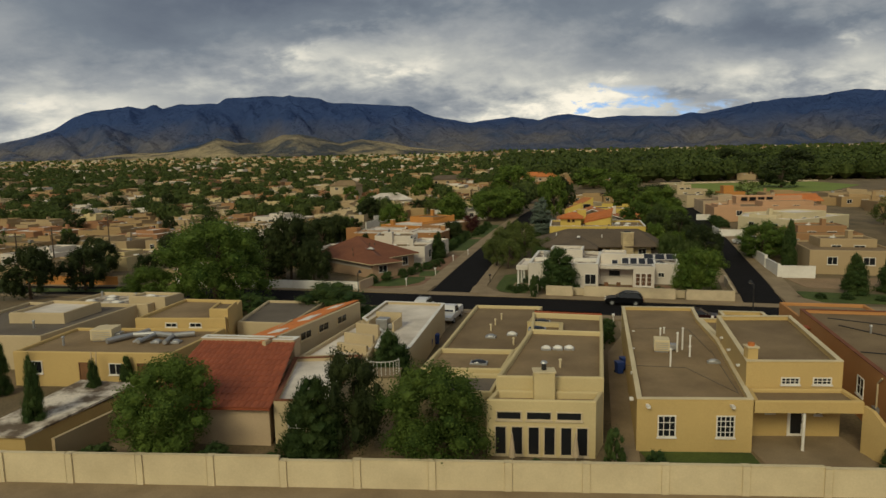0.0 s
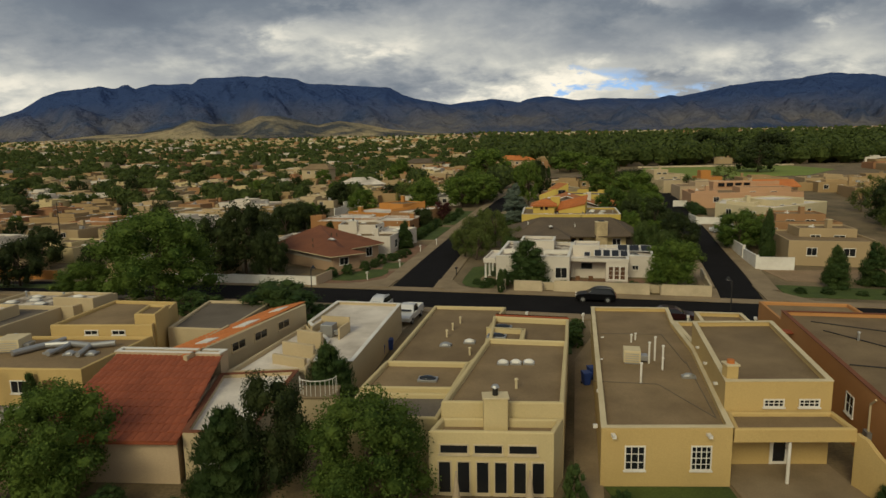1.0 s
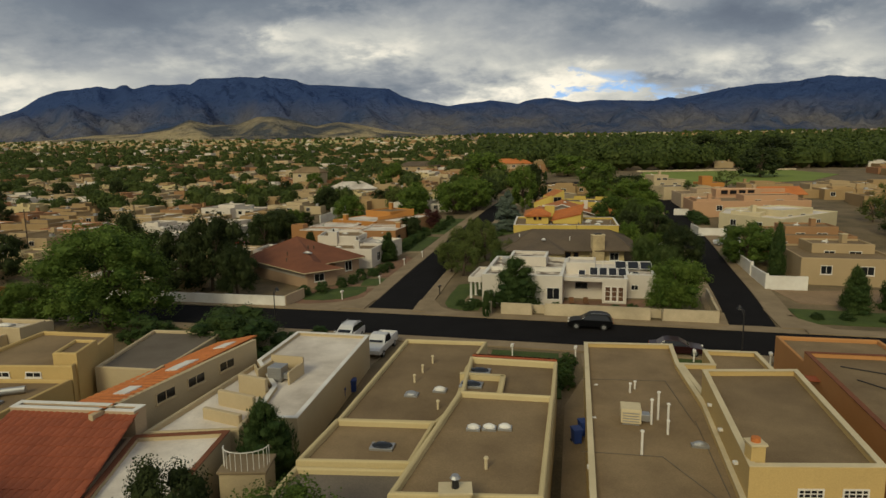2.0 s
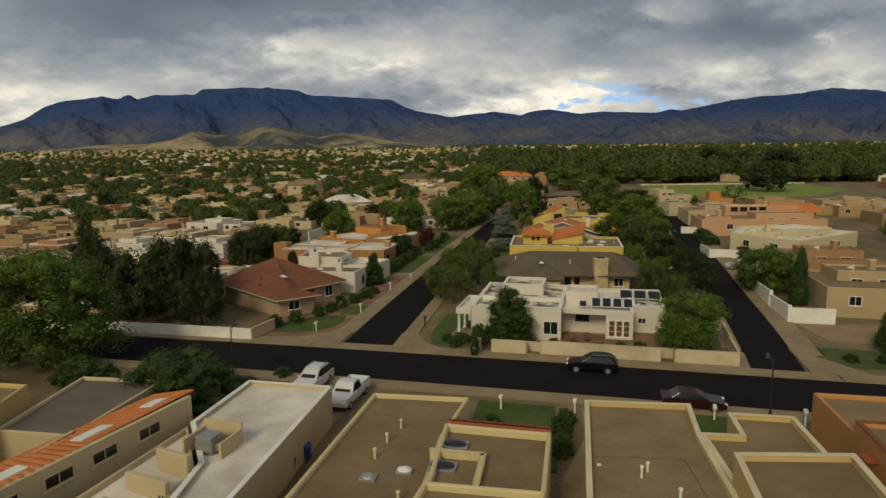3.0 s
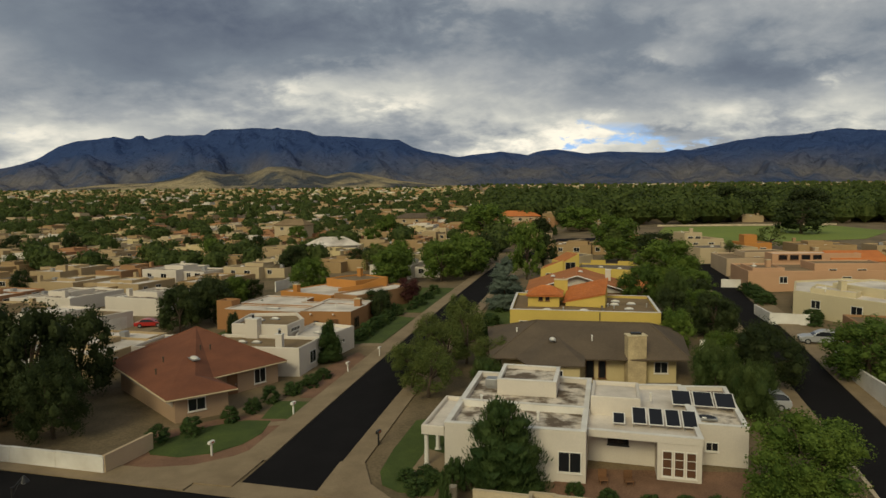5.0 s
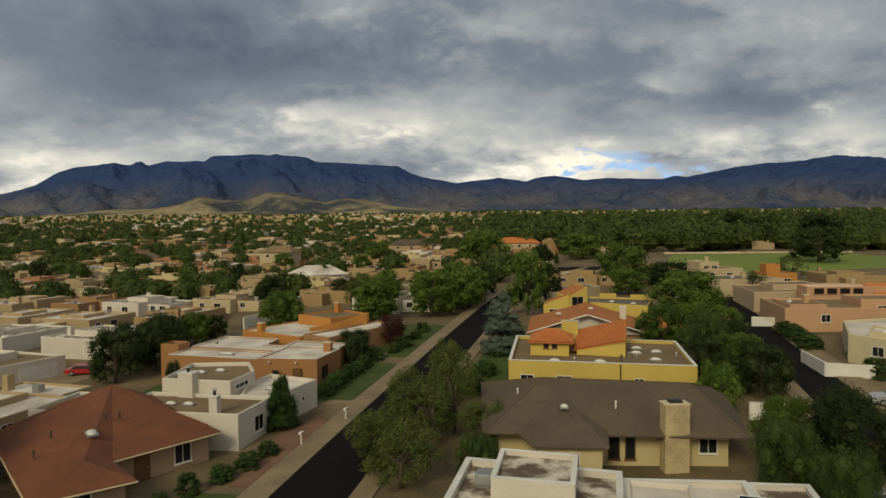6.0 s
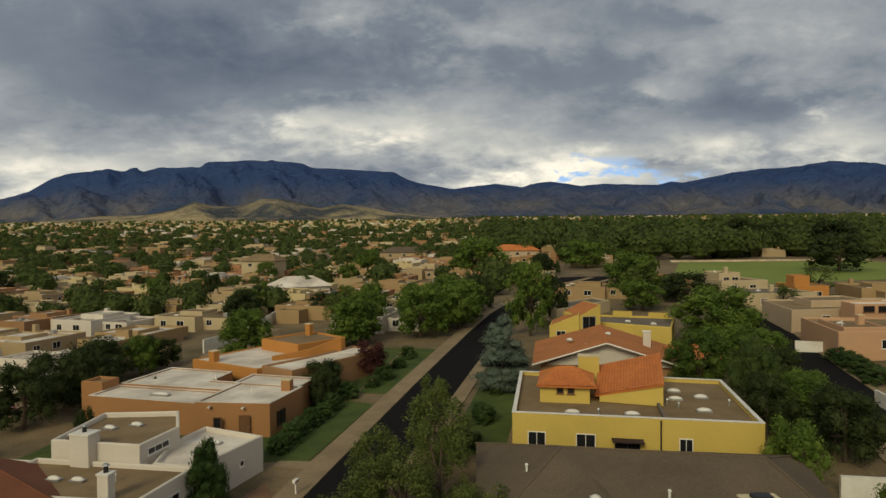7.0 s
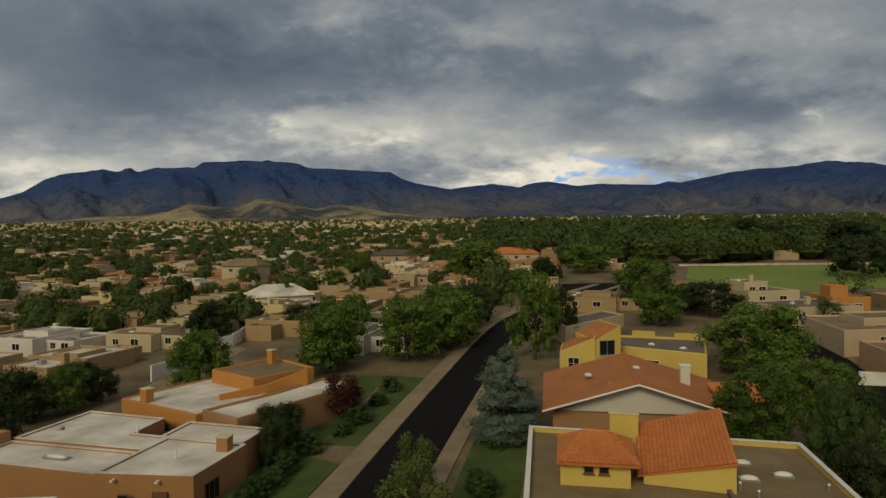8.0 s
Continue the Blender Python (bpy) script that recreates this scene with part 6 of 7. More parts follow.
# ---- vehicles ----
def car(name, label, x, y, turn, mat, size=(4.7, 1.86, 1.68), shape="suv", group=""):
    """A car with its nose along its own x, standing at x, y."""
    L, W, H = size
    c = thing(name, label, "car" if shape != "pickup" else "truck", x, y, land(x, y) + 0.04, turn, group)
    sh = {"suv": [(-0.48, 0.26), (-0.5, 0.44), (-0.485, 0.60), (-0.45, 0.63), (0.20, 0.62), (0.36, 0.575), (0.46, 0.51), (0.495, 0.42), (0.5, 0.28), (0.46, 0.18), (-0.45, 0.18)],
          "pickup": [(-0.5, 0.30), (-0.5, 0.60), (-0.16, 0.60), (0.18, 0.62), (0.45, 0.58), (0.5, 0.48), (0.5, 0.28), (0.46, 0.24), (-0.46, 0.24)],
          "sedan": [(-0.5, 0.30), (-0.5, 0.60), (-0.34, 0.66), (0.18, 0.64), (0.44, 0.54), (0.5, 0.42), (0.5, 0.26), (0.46, 0.2), (-0.46, 0.2)]}[shape]
    cab = {"suv": [(-0.475, 0.60), (-0.445, 0.80), (-0.37, 0.955), (-0.26, 0.995), (-0.06, 1.0), (0.04, 0.96), (0.235, 0.60)], "pickup": [(-0.15, 0.58), (-0.13, 0.96), (-0.08, 1.0), (0.08, 1.0), (0.21, 0.6)],
           "sedan": [(-0.38, 0.62), (-0.24, 0.97), (-0.14, 1.0), (0.04, 0.98), (0.24, 0.62)]}[shape]

    def extrude(prof, w0, w1, zsplit, bev):
        bm = bmesh.new()
        l = [bm.verts.new((px_ * L, -(w0 if pz < zsplit else w1) / 2, pz * H)) for px_, pz in prof]
        r = [bm.verts.new((px_ * L, (w0 if pz < zsplit else w1) / 2, pz * H)) for px_, pz in prof]
        bm.faces.new(l), bm.faces.new(r[::-1])
        for i in range(len(prof)):
            j = (i + 1) % len(prof)
            bm.faces.new((l[i], l[j], r[j], r[i]))
        bmesh.ops.bevel(bm, geom=list(bm.edges), offset=bev, segments=2, affect="EDGES", profile=0.6)
        return bm

    part("body", extrude(sh, W, W, 9, 0.07), mat, c)
    part("cabin", extrude(cab, W * 0.94, W * 0.76, 0.8, 0.06), mat, c)
    g = [(px_ * 0.965 + 0.0, pz * 0.93 + 0.035) for px_, pz in cab]
    part("side_glass", extrude([(a_, min(b_, 0.93)) for a_, b_ in g], W * 0.955, W * 0.80, 0.8, 0.02), M["glass"], c)
    bm = box((0.025 * L, -W * 0.34, 0.68 * H), (0.2 * L, W * 0.34, 0.9 * H))
    for v in bm.verts:
        v.co.x = (0.215 if v.co.z < 0.75 * H else 0.045) * L + (0.0 if v.co.x > 0.1 * L else -0.05)
    part("windscreen", bm, M["glass"], c)
    if shape == "pickup":
        for yy in (-W / 2 + 0.05, W / 2 - 0.13):
            part("bed_side", box((-0.49 * L, yy, 0.58 * H), (-0.16 * L, yy + 0.08, 0.72 * H), None, 0.02), mat, c)
        part("tailgate", box((-0.5 * L, -W / 2 + 0.05, 0.58 * H), (-0.485 * L, W / 2 - 0.05, 0.72 * H), None, 0.01), mat, c)
    for sx in (-0.30, 0.31):
        for sy in (-1, 1):
            yy = sy * (W / 2 - 0.1)
            w = part("wheel", tube((sx * L, yy - 0.12 * sy, 0.34), (sx * L, yy + 0.12 * sy, 0.34), 0.34, None, 20), M["rubber"], c)
            part("rim", tube((sx * L, yy + 0.10 * sy, 0.34), (sx * L, yy + 0.135 * sy, 0.34), 0.22, 0.2, 10), M["metal"], w)
    for sy in (-1, 1):
        part("headlight", box((0.47 * L, sy * W * 0.36 - 0.16, 0.42 * H), (0.505 * L, sy * W * 0.36 + 0.16, 0.5 * H), None, 0.03), M["white"], c)
        part("tail_light", box((-0.505 * L, sy * W * 0.4 - 0.1, 0.42 * H), (-0.48 * L, sy * W * 0.4 + 0.1, 0.56 * H), None, 0.02), M["tile_red"], c)
        part("mirror", box((0.14 * L, sy * (W / 2 + 0.1) - 0.1, 0.62 * H), (0.17 * L, sy * (W / 2 + 0.1) + 0.1, 0.7 * H), None, 0.02), mat, c)
    if shape == "suv":
        for sy in (-1, 1):
            part("roof_rail", tube((-0.36 * L, sy * W * 0.34, H + 0.04), (0.0, sy * W * 0.34, H + 0.04), 0.025, None, 6), M["metal"], c)
    return c


P_BLACK = plain("black car paint", (0.005, 0.005, 0.006), 0.35, 0.0, 0.12, 0.0)
P_WHITE = plain("white car paint", (0.6, 0.58, 0.55), 0.3, 0.0, 0.5, 0.6)
P_MAROON = plain("maroon car paint", (0.025, 0.006, 0.007), 0.3, 0.0, 0.3, 0.2)
P_RED = plain("red car paint", (0.45, 0.02, 0.015), 0.3, 0.0, 0.5, 0.6)
P_SILVER = plain("silver car paint", (0.45, 0.45, 0.45), 0.3, 0.3, 0.5, 0.6)
car("suv", "black sport utility car parked along the kerb", 22.3, 90.35, 166.6, P_BLACK)
car("parked_car", "dark maroon sedan parked along the near kerb", 28.3, 81.6, -13.4, P_MAROON, (4.8, 1.85, 1.48), "sedan")
car("pickup_truck", "white pickup truck parked on the driveway", 0.3, 83.4, -104, P_WHITE, (5.4, 1.95, 1.8), "pickup")
car("suv", "white sport utility car parked on the driveway", -3.3, 86.6, -104, P_WHITE, (4.9, 1.9, 1.8), "suv")
car("suv", "silver sport utility car on a driveway behind trees", 39.6, 113.2, 170, P_SILVER)
car("suv", "silver sport utility car parked before a garage", 56.2, 132.4, 160, P_SILVER)
car("parked_car", "red sedan parked before a white garage", -38.4, 157.4, 12, P_RED, (4.6, 1.8, 1.42), "sedan")


# ---- street furniture ----
def street_lamp(x, y, turn, h=4.6):
    l = thing("street_lamp", "dark metal street lamp with bell shade", "lamp", x, y, None, turn, "street lamps")
    part("pole", tube((0, 0, -0.1), (0, 0, h), 0.07, 0.05, 10), M["dark_metal"], l)
    part("base", tube((0, 0, -0.1), (0, 0, 0.5), 0.13, 0.1, 10), M["dark_metal"], l)
    part("arm", tube((0, 0, h - 0.1), (0.75, 0, h + 0.25), 0.035, None, 8), M["dark_metal"], l)
    part("brace", tube((0, 0, h - 0.6), (0.5, 0, h + 0.1), 0.02, None, 6), M["dark_metal"], l)
    part("shade", tube((0.75, 0, h - 0.05), (0.75, 0, h + 0.3), 0.28, 0.06, 12), M["dark_metal"], l)
    part("lens", tube((0.75, 0, h - 0.12), (0.75, 0, h - 0.05), 0.14, 0.2, 12), M["white"], l)


street_lamp(33.5, 79.7, 95)
street_lamp(-11.6, 89.9, 80)


def mailbox(x, y, mat="white"):
    b = thing("mailbox", "white mailbox on a post beside the pavement", "mailbox", x, y, None, -20, "mailboxes")
    part("post", box((-0.06, -0.06, -0.1), (0.06, 0.06, 1.0), None, 0.01), M[mat], b)
    bx = part("box", box((-0.14, -0.28, 1.0), (0.14, 0.28, 1.25), None, 0.06), M[mat], b)
    part("flag", box((0.14, -0.1, 1.1), (0.17, 0.12, 1.2)), M["tile_red"], bx)


for x, y in ((-2.9, 113.6), (-6.9, 104.6), (5.9, 106.4), (2.6, 133.6), (-0.2, 127.0), (12.9, 81.3), (18.6, 80.4), (28.9, 79.0), (35.2, 78.0)):
    mailbox(x, y, "white" if y < 105 or y > 110 else "dark_metal")


def bin_(x, y):
    b = thing("wheeled_bin", "blue plastic wheeled bin beside a wall", "bin", x, y, None, 10, "wheeled bins")
    bm = box((-0.3, -0.36, 0.1), (0.3, 0.36, 1.0), None, 0.04)
    for v in bm.verts:
        if v.co.z < 0.5:
            v.co.x *= 0.8
            v.co.y *= 0.8
    part("body", bm, M["blue"], b)
    part("lid", box((-0.33, -0.4, 1.0), (0.33, 0.38, 1.1), None, 0.04), M["blue"], b)
    for sx in (-0.25, 0.25):
        part("wheel", tube((sx - 0.03, 0.3, 0.12), (sx + 0.03, 0.3, 0.12), 0.12, None, 12), M["rubber"], b)


for x, y in ((15.2, 64.0), (15.9, 65.1), (-1.4, 71.5), (-0.8, 73.2)):
    bin_(x, y)


def utility_pole(x, y):
    p = thing("utility_pole", "brown wooden utility pole with crossarm", "pole", x, y, group="utility poles")
    part("pole", tube((0, 0, -0.2), (0, 0, 9.5), 0.15, 0.1, 10), M["bark"], p)
    part("crossarm", box((-1.1, -0.06, 8.8), (1.1, 0.06, 8.95)), M["bark"], p)
    for sx in (-0.95, -0.3, 0.3, 0.95):
        part("insulator", tube((sx, 0, 8.95), (sx, 0, 9.12), 0.05, 0.03), M["metal"], p)


for x, y in ((-78, 128), (-86, 160), (-70, 108)):
    utility_pole(x, y)

# ---- planting ----
# along the right side street and round the park
tree("ash", 53.5, 179.0, 9.2, 14.6)
tree("broad", 41.3, 155.0, 7.4, 7.2)
tree("ash", 50.0, 163.0, 5.9, 8.0)
tree("pinon", 44.7, 150.0, 6.8, 5.6)
tree("dark", 41.6, 141.4, 5.8, 5.6)
tree("ash", 45.2, 143.2, 5.4, 6.4)
tree("ash", 38.6, 131.6, 5.4, 4.8)
tree("dark", 44.9, 136.0, 6.1, 6.4)
tree("pinon", 36.4, 115.0, 5.6, 4.8)
tree("pinon", 38.2, 111.4, 5.0, 4.6)
tree("ash", 39.6, 121.6, 5.2, 5.4)
tree("dark", 50.4, 156.4, 4.6, 6.2)
tree("ash", 49.0, 148.6, 4.2, 6.2)
tree("ash", 54.6, 166.6, 4.8, 6.6)
tree("dark", 57.4, 180.6, 5.6, 8.0)
tree("dark", 47.6, 140.6, 4.2, 5.6)
for x, y in ((63.6, 166.6), (63.3, 164.4), (62.9, 162.2), (62.4, 160.0), (61.9, 157.8), (61.3, 155.6)):
    tree("dome", x, y, 2.1, 3.4, None, "long clipped dark green hedge by the street")
tree("ash", 58.4, 236.0, 11.3, 14.9)
tree("ash", 53.5, 214.0, 6.6, 10.6)
tree("dark", 66.0, 222.0, 6.7, 12.4)
tree("olive", 77.1, 205.0, 5.5, 9.1)
tree("olive", 103.0, 236.0, 6.7, 10.5)
tree("dark", 141.8, 290.0, 12.8, 21.0)
tree("ash", 27.7, 192.0, 13.2, 8.4)
tree("dark", 33.8, 204.0, 9.3, 6.4)
tree("ash", 24.3, 300.0, 14.7, 22.0)
tree("ash", 65.6, 320.0, 10.8, 20.0)
tree("dark", 44.7, 292.0, 8.2, 10.9)
tree("broad", 53.2, 119.0, 6.4, 9.4)
tree("cypress", 53.9, 112.4, 7.0, 1.9)
tree("cypress", 15.3, 99.2, 6.2, 5.2, None, "upright dark green juniper in the front yard")
tree("ash", 33.6, 95.4, 6.7, 8.4)
tree("broad", -16.5, 49.2, 6.3, 6.9)
tree("cypress", -7.3, 49.2, 4.9, 3.8, None, "upright bushy dark juniper behind the block wall")
tree("dark", -4.9, 49.7, 6.6, 4.9)
tree("broad", 0.3, 48.2, 6.0, 7.2)
tree("cypress", -3.6, 59.2, 5.2, 3.6, None, "upright bushy dark juniper between flat roofs")
tree("cypress", -25.7, 50.2, 6.1, 1.4)
tree("cypress", -24.9, 55.2, 4.3, 1.2)
tree("cypress", -25.6, 60.7, 2.9, 1.2)
tree("cypress", -35.5, 59.6, 4.7, 1.4)
tree("broad", -31.4, 93.0, 11.6, 15.3)
tree("dark", -61.8, 99.1, 8.0, 8.7)
tree("dark", -58.2, 106.4, 7.2, 7.6)
tree("broad", -41.0, 93.5, 5.5, 7.0)
tree("dark", -30.8, 110.9, 9.3, 10.2)
tree("cypress", 53.7, 94.7, 5.4, 3.0)
tree("cypress", 59.1, 95.6, 5.6, 3.3)
tree("dome", -13.0, 81.7, 5.3, 9.6)
tree("dark", -26.9, 112.3, 11.2, 8.7)
tree("dark", -27.1, 120.8, 9.4, 7.3)
tree("dark", -47.3, 128.4, 11.1, 8.1)
tree("dark", -28.3, 159.0, 7.6, 7.6)
tree("dark", -33.3, 160.0, 6.7, 8.2)
tree("olive", 9.4, 117.8, 5.4, 6.9)
tree("olive", 10.9, 127.0, 5.8, 7.8)
tree("olive", 13.3, 138.9, 5.8, 8.2)
tree("ash", 14.6, 218.0, 9.6, 11.0)
tree("dark", 20.4, 222.0, 8.6, 8.6)
tree("ash", 7.4, 214.8, 7.6, 12.1)
tree("ash", -2.6, 203.6, 8.0, 11.6)
tree("ash", -32.5, 227.8, 7.1, 10.2)
tree("plum", 3.5, 168.8, 5.0, 5.5)
tree("ash", -19.3, 336.1, 10.5, 13.2)
tree("cypress", -3.3, 131.6, 5.2, 3.0, None, "rounded dark green evergreen beside a white wall")
tree("dark", -31.4, 234.1, 6.8, 8.5)
tree("dome", 11.9, 98.4, 2.7, 1.8)
tree("olive", 9.2, 130.4, 6.0, 6.0)
tree("olive", 13.4, 129.0, 6.8, 5.8)
tree("olive", 7.2, 125.4, 4.2, 5.4)
tree("olive", 12.7, 142.9, 5.8, 4.6)
tree("olive", 16.3, 124.8, 4.5, 6.1)
tree("ash", -1.3, 193.2, 8.4, 9.9)
tree("ash", 9.3, 203.2, 9.1, 12.5)
tree("ash", 16.2, 208.7, 8.9, 11.9)
tree("dark", -31.3, 220.9, 7.2, 9.1)
tree("dark", 194.8, 432.4, 14.5, 29.1)
tree("dark", -31.1, 152.2, 7.4, 7.4)
tree("dark", -34.2, 172.4, 6.0, 9.4)
tree("ash", -30.4, 175.5, 5.8, 6.2)
tree("dark", -28.4, 179.1, 4.6, 4.6)
tree("cypress", -19.9, 158.0, 3.6, 1.6)
tree("ash", -2.0, 189.4, 8.4, 10.4)
tree("ash", 8.9, 194.3, 9.3, 10.1)
tree("ash", 15.7, 200.8, 8.6, 10.0)
tree("dark", -1.3, 161.1, 4.3, 5.9)
tree("spruce", 20.3, 160.3, 9.0, 6.4)
tree("dark", -30.0, 217.8, 7.5, 9.6)
tree("dark", -13.7, 225.6, 5.7, 10.2)
tree("ash", -19.9, 289.4, 7.8, 8.6)
tree("dark", 184.9, 363.2, 16.8, 31.2)
tree("dark", 176.9, 406.3, 11.2, 25.2)
tree("dark", 134.4, 463.2, 13.3, 30.0)
tree("dark", 186.2, 453.9, 17.8, 25.9)
tree("ash", -55.7, 319.3, 8.0, 10.0)
tree("ash", -68.9, 259.3, 8.0, 8.0)
tree("dark", -35.3, 185.9, 3.9, 6.9)
tree("dark", -38.1, 178.7, 4.2, 6.3)
tree("olive", 12.5, 149.1, 4.9, 4.7)
tree("olive", 7.6, 120.6, 5.2, 6.4)
tree("pinon", 15.0, 119.0, 3.6, 3.6)
tree("dark", 42.4, 117.8, 6.6, 7.6)
for x, y in ((-20, 83.4), (-17.4, 87.0), (-13.4, 87.6), (-22.6, 86.4), (-25.4, 88.4)):
    tree("dome", x, y, 2.6, 4.6, None, "low dark green hedge shrub beside the street")
tree("dark", -0.2, 156.6, 4.2, 4.0)
tree("dark", -19.6, 144.2, 4.4, 2.6)
tree("cypress", 54.4, 112.6, 7.6, 1.8)
tree("dark", -38.0, 116.0, 9.0, 8.5)
tree("dark", -22.0, 108.6, 7.0, 6.4)
for x, y, h, w in ((9.4, 98.6, 1.0, 1.8), (10.6, 99.8, 1.1, 1.6), (8.6, 100.4, 0.9, 1.5), (9.9, 101.2, 0.8, 1.4), (11.4, 95.0, 3.4, 1.0), (13.0, 46.6, 1.6, 1.5), (10.9, 47.6, 2.6, 1.3), (22.0, 97.2, 0.9, 1.6),
                   (24.4, 96.4, 1.0, 1.8), (26.6, 96.0, 1.1, 1.7), (28.4, 95.6, 1.3, 1.8), (20.0, 98.2, 1.0, 1.4), (-10.4, 109.0, 1.8, 2.2), (-8.2, 112.0, 1.7, 1.8), (-7.0, 114.6, 1.5, 1.8), (-6.2, 117.4, 1.8, 2.0),
                   (-12.6, 107.4, 1.6, 2.4), (-4.6, 119.8, 1.5, 2.2), (-3.4, 122.2, 1.5, 2.4), (-2.6, 125.0, 1.3, 2.2)):
    shrub(x, y, h, w)
for x, y, h, w in ((-1.2, 142.6, 1.9, 2.4), (-0.8, 145.0, 2.2, 2.6), (-0.4, 147.4, 1.9, 2.3), (0.2, 149.8, 2.1, 2.5), (0.8, 152.2, 1.8, 2.4), (1.3, 154.8, 2.0, 2.6), (2.2, 159.0, 2.2, 2.8), (4.6, 163.4, 1.6, 2.2), (5.6, 166.6, 2.2, 3.0), (7.0, 173.0, 1.5, 2.4), (7.9, 178.6, 2.0, 3.0), (-19.2, 164.0, 2.8, 2.8), (-17.2, 163.3, 3.0, 2.8), (-15.2, 163.0, 2.9, 2.8), (-13.2, 162.2, 2.8, 2.6), (19.4, 158.0, 1.2, 1.8), (17.6, 148.6, 1.9, 2.9), (16.0, 142.0, 1.6, 2.6), (17.4, 150.0, 1.8, 2.6), (17.0, 133.0, 1.7, 2.4),
                   (48.0, 92.4, 0.9, 1.6), (51.0, 91.8, 1.0, 1.8), (54.4, 90.6, 0.8, 1.5), (57.6, 90.4, 1.0, 1.7), (26.6, 47.0, 1.4, 1.8), (12.0, 78.0, 1.2, 1.6), (16.8, 76.6, 1.6, 2.0), (17.6, 78.6, 1.4, 1.7), (16.4, 73.6, 1.8, 1.8), (-16.0, 84.6, 2.8, 5.0), (-9.6, 86.2, 1.4, 3.4), (-6.8, 89.6, 0.9, 2.0),
                   (64.0, 150.0, 1.9, 3.2), (62.0, 144.0, 1.8, 3.0), (60.4, 141.0, 1.6, 2.6), (57.6, 126.6, 2.4, 3.4), (52.6, 121.0, 2.0, 2.6), (-13.0, 47.6, 1.5, 2.4), (-9.2, 46.9, 1.2, 2.0), (-20.2, 47.6, 1.6, 2.4), (-28.6, 48.6, 1.4, 2.2), (6.4, 46.4, 1.1, 1.9), (9.4, 46.2, 1.0, 1.6)):
    shrub(x, y, h, w, "dome", "green rounded garden shrub in bare earth")


# ---- the other houses of the neighbourhood ----
def near_line(path, x, y, gap):
    for (x0, y0), (x1, y1) in zip(path, path[1:]):
        d = Vector((x1 - x0, y1 - y0))
        t = max(0, min(1, Vector((x - x0, y - y0)).dot(d) / d.length_squared))
        if math.hypot(x - x0 - d.x * t, y - y0 - d.y * t) < gap:
            return True
    return False


# ground kept for the houses above: centre and radius
KEPT = [(20, 58, 18), (7, 60, 16), (-10, 62, 18), (-27, 70, 18), (-42, 73, 12), (34, 58, 18), (22, 104, 17), (27, 127, 17), (29, 142, 16), (33, 164, 16), (38, 184, 15), (40, 210, 13), (-15, 121, 17), (-9, 133, 17), (-10, 154, 16), (-6, 169, 17),
        (72, 150, 19), (78, 172, 18), (82, 194, 18), (61, 112, 14), (64, 127, 14), (78, 230, 12), (77, 210, 13), (48, 140, 10), (13, 120, 8), (135, 298, 60), (-24, 200, 7), (-50, 154, 12), (-39, 154, 6), (-42, 84, 8)]


def free(x, y, r):
    if near_line(CROSS, x, y, r * 0.8 + 6) or near_line(LEFT, x, y, r * 0.8 + 4.5) or near_line(RIGHT, x, y, r * 0.8 + 4.5):
        return False
    if any((x - a) ** 2 + (y - b) ** 2 < (r * 0.85 + c) ** 2 for a, b, c in KEPT):
        return False
    return y > 96 - 0.24 * x or y > 170


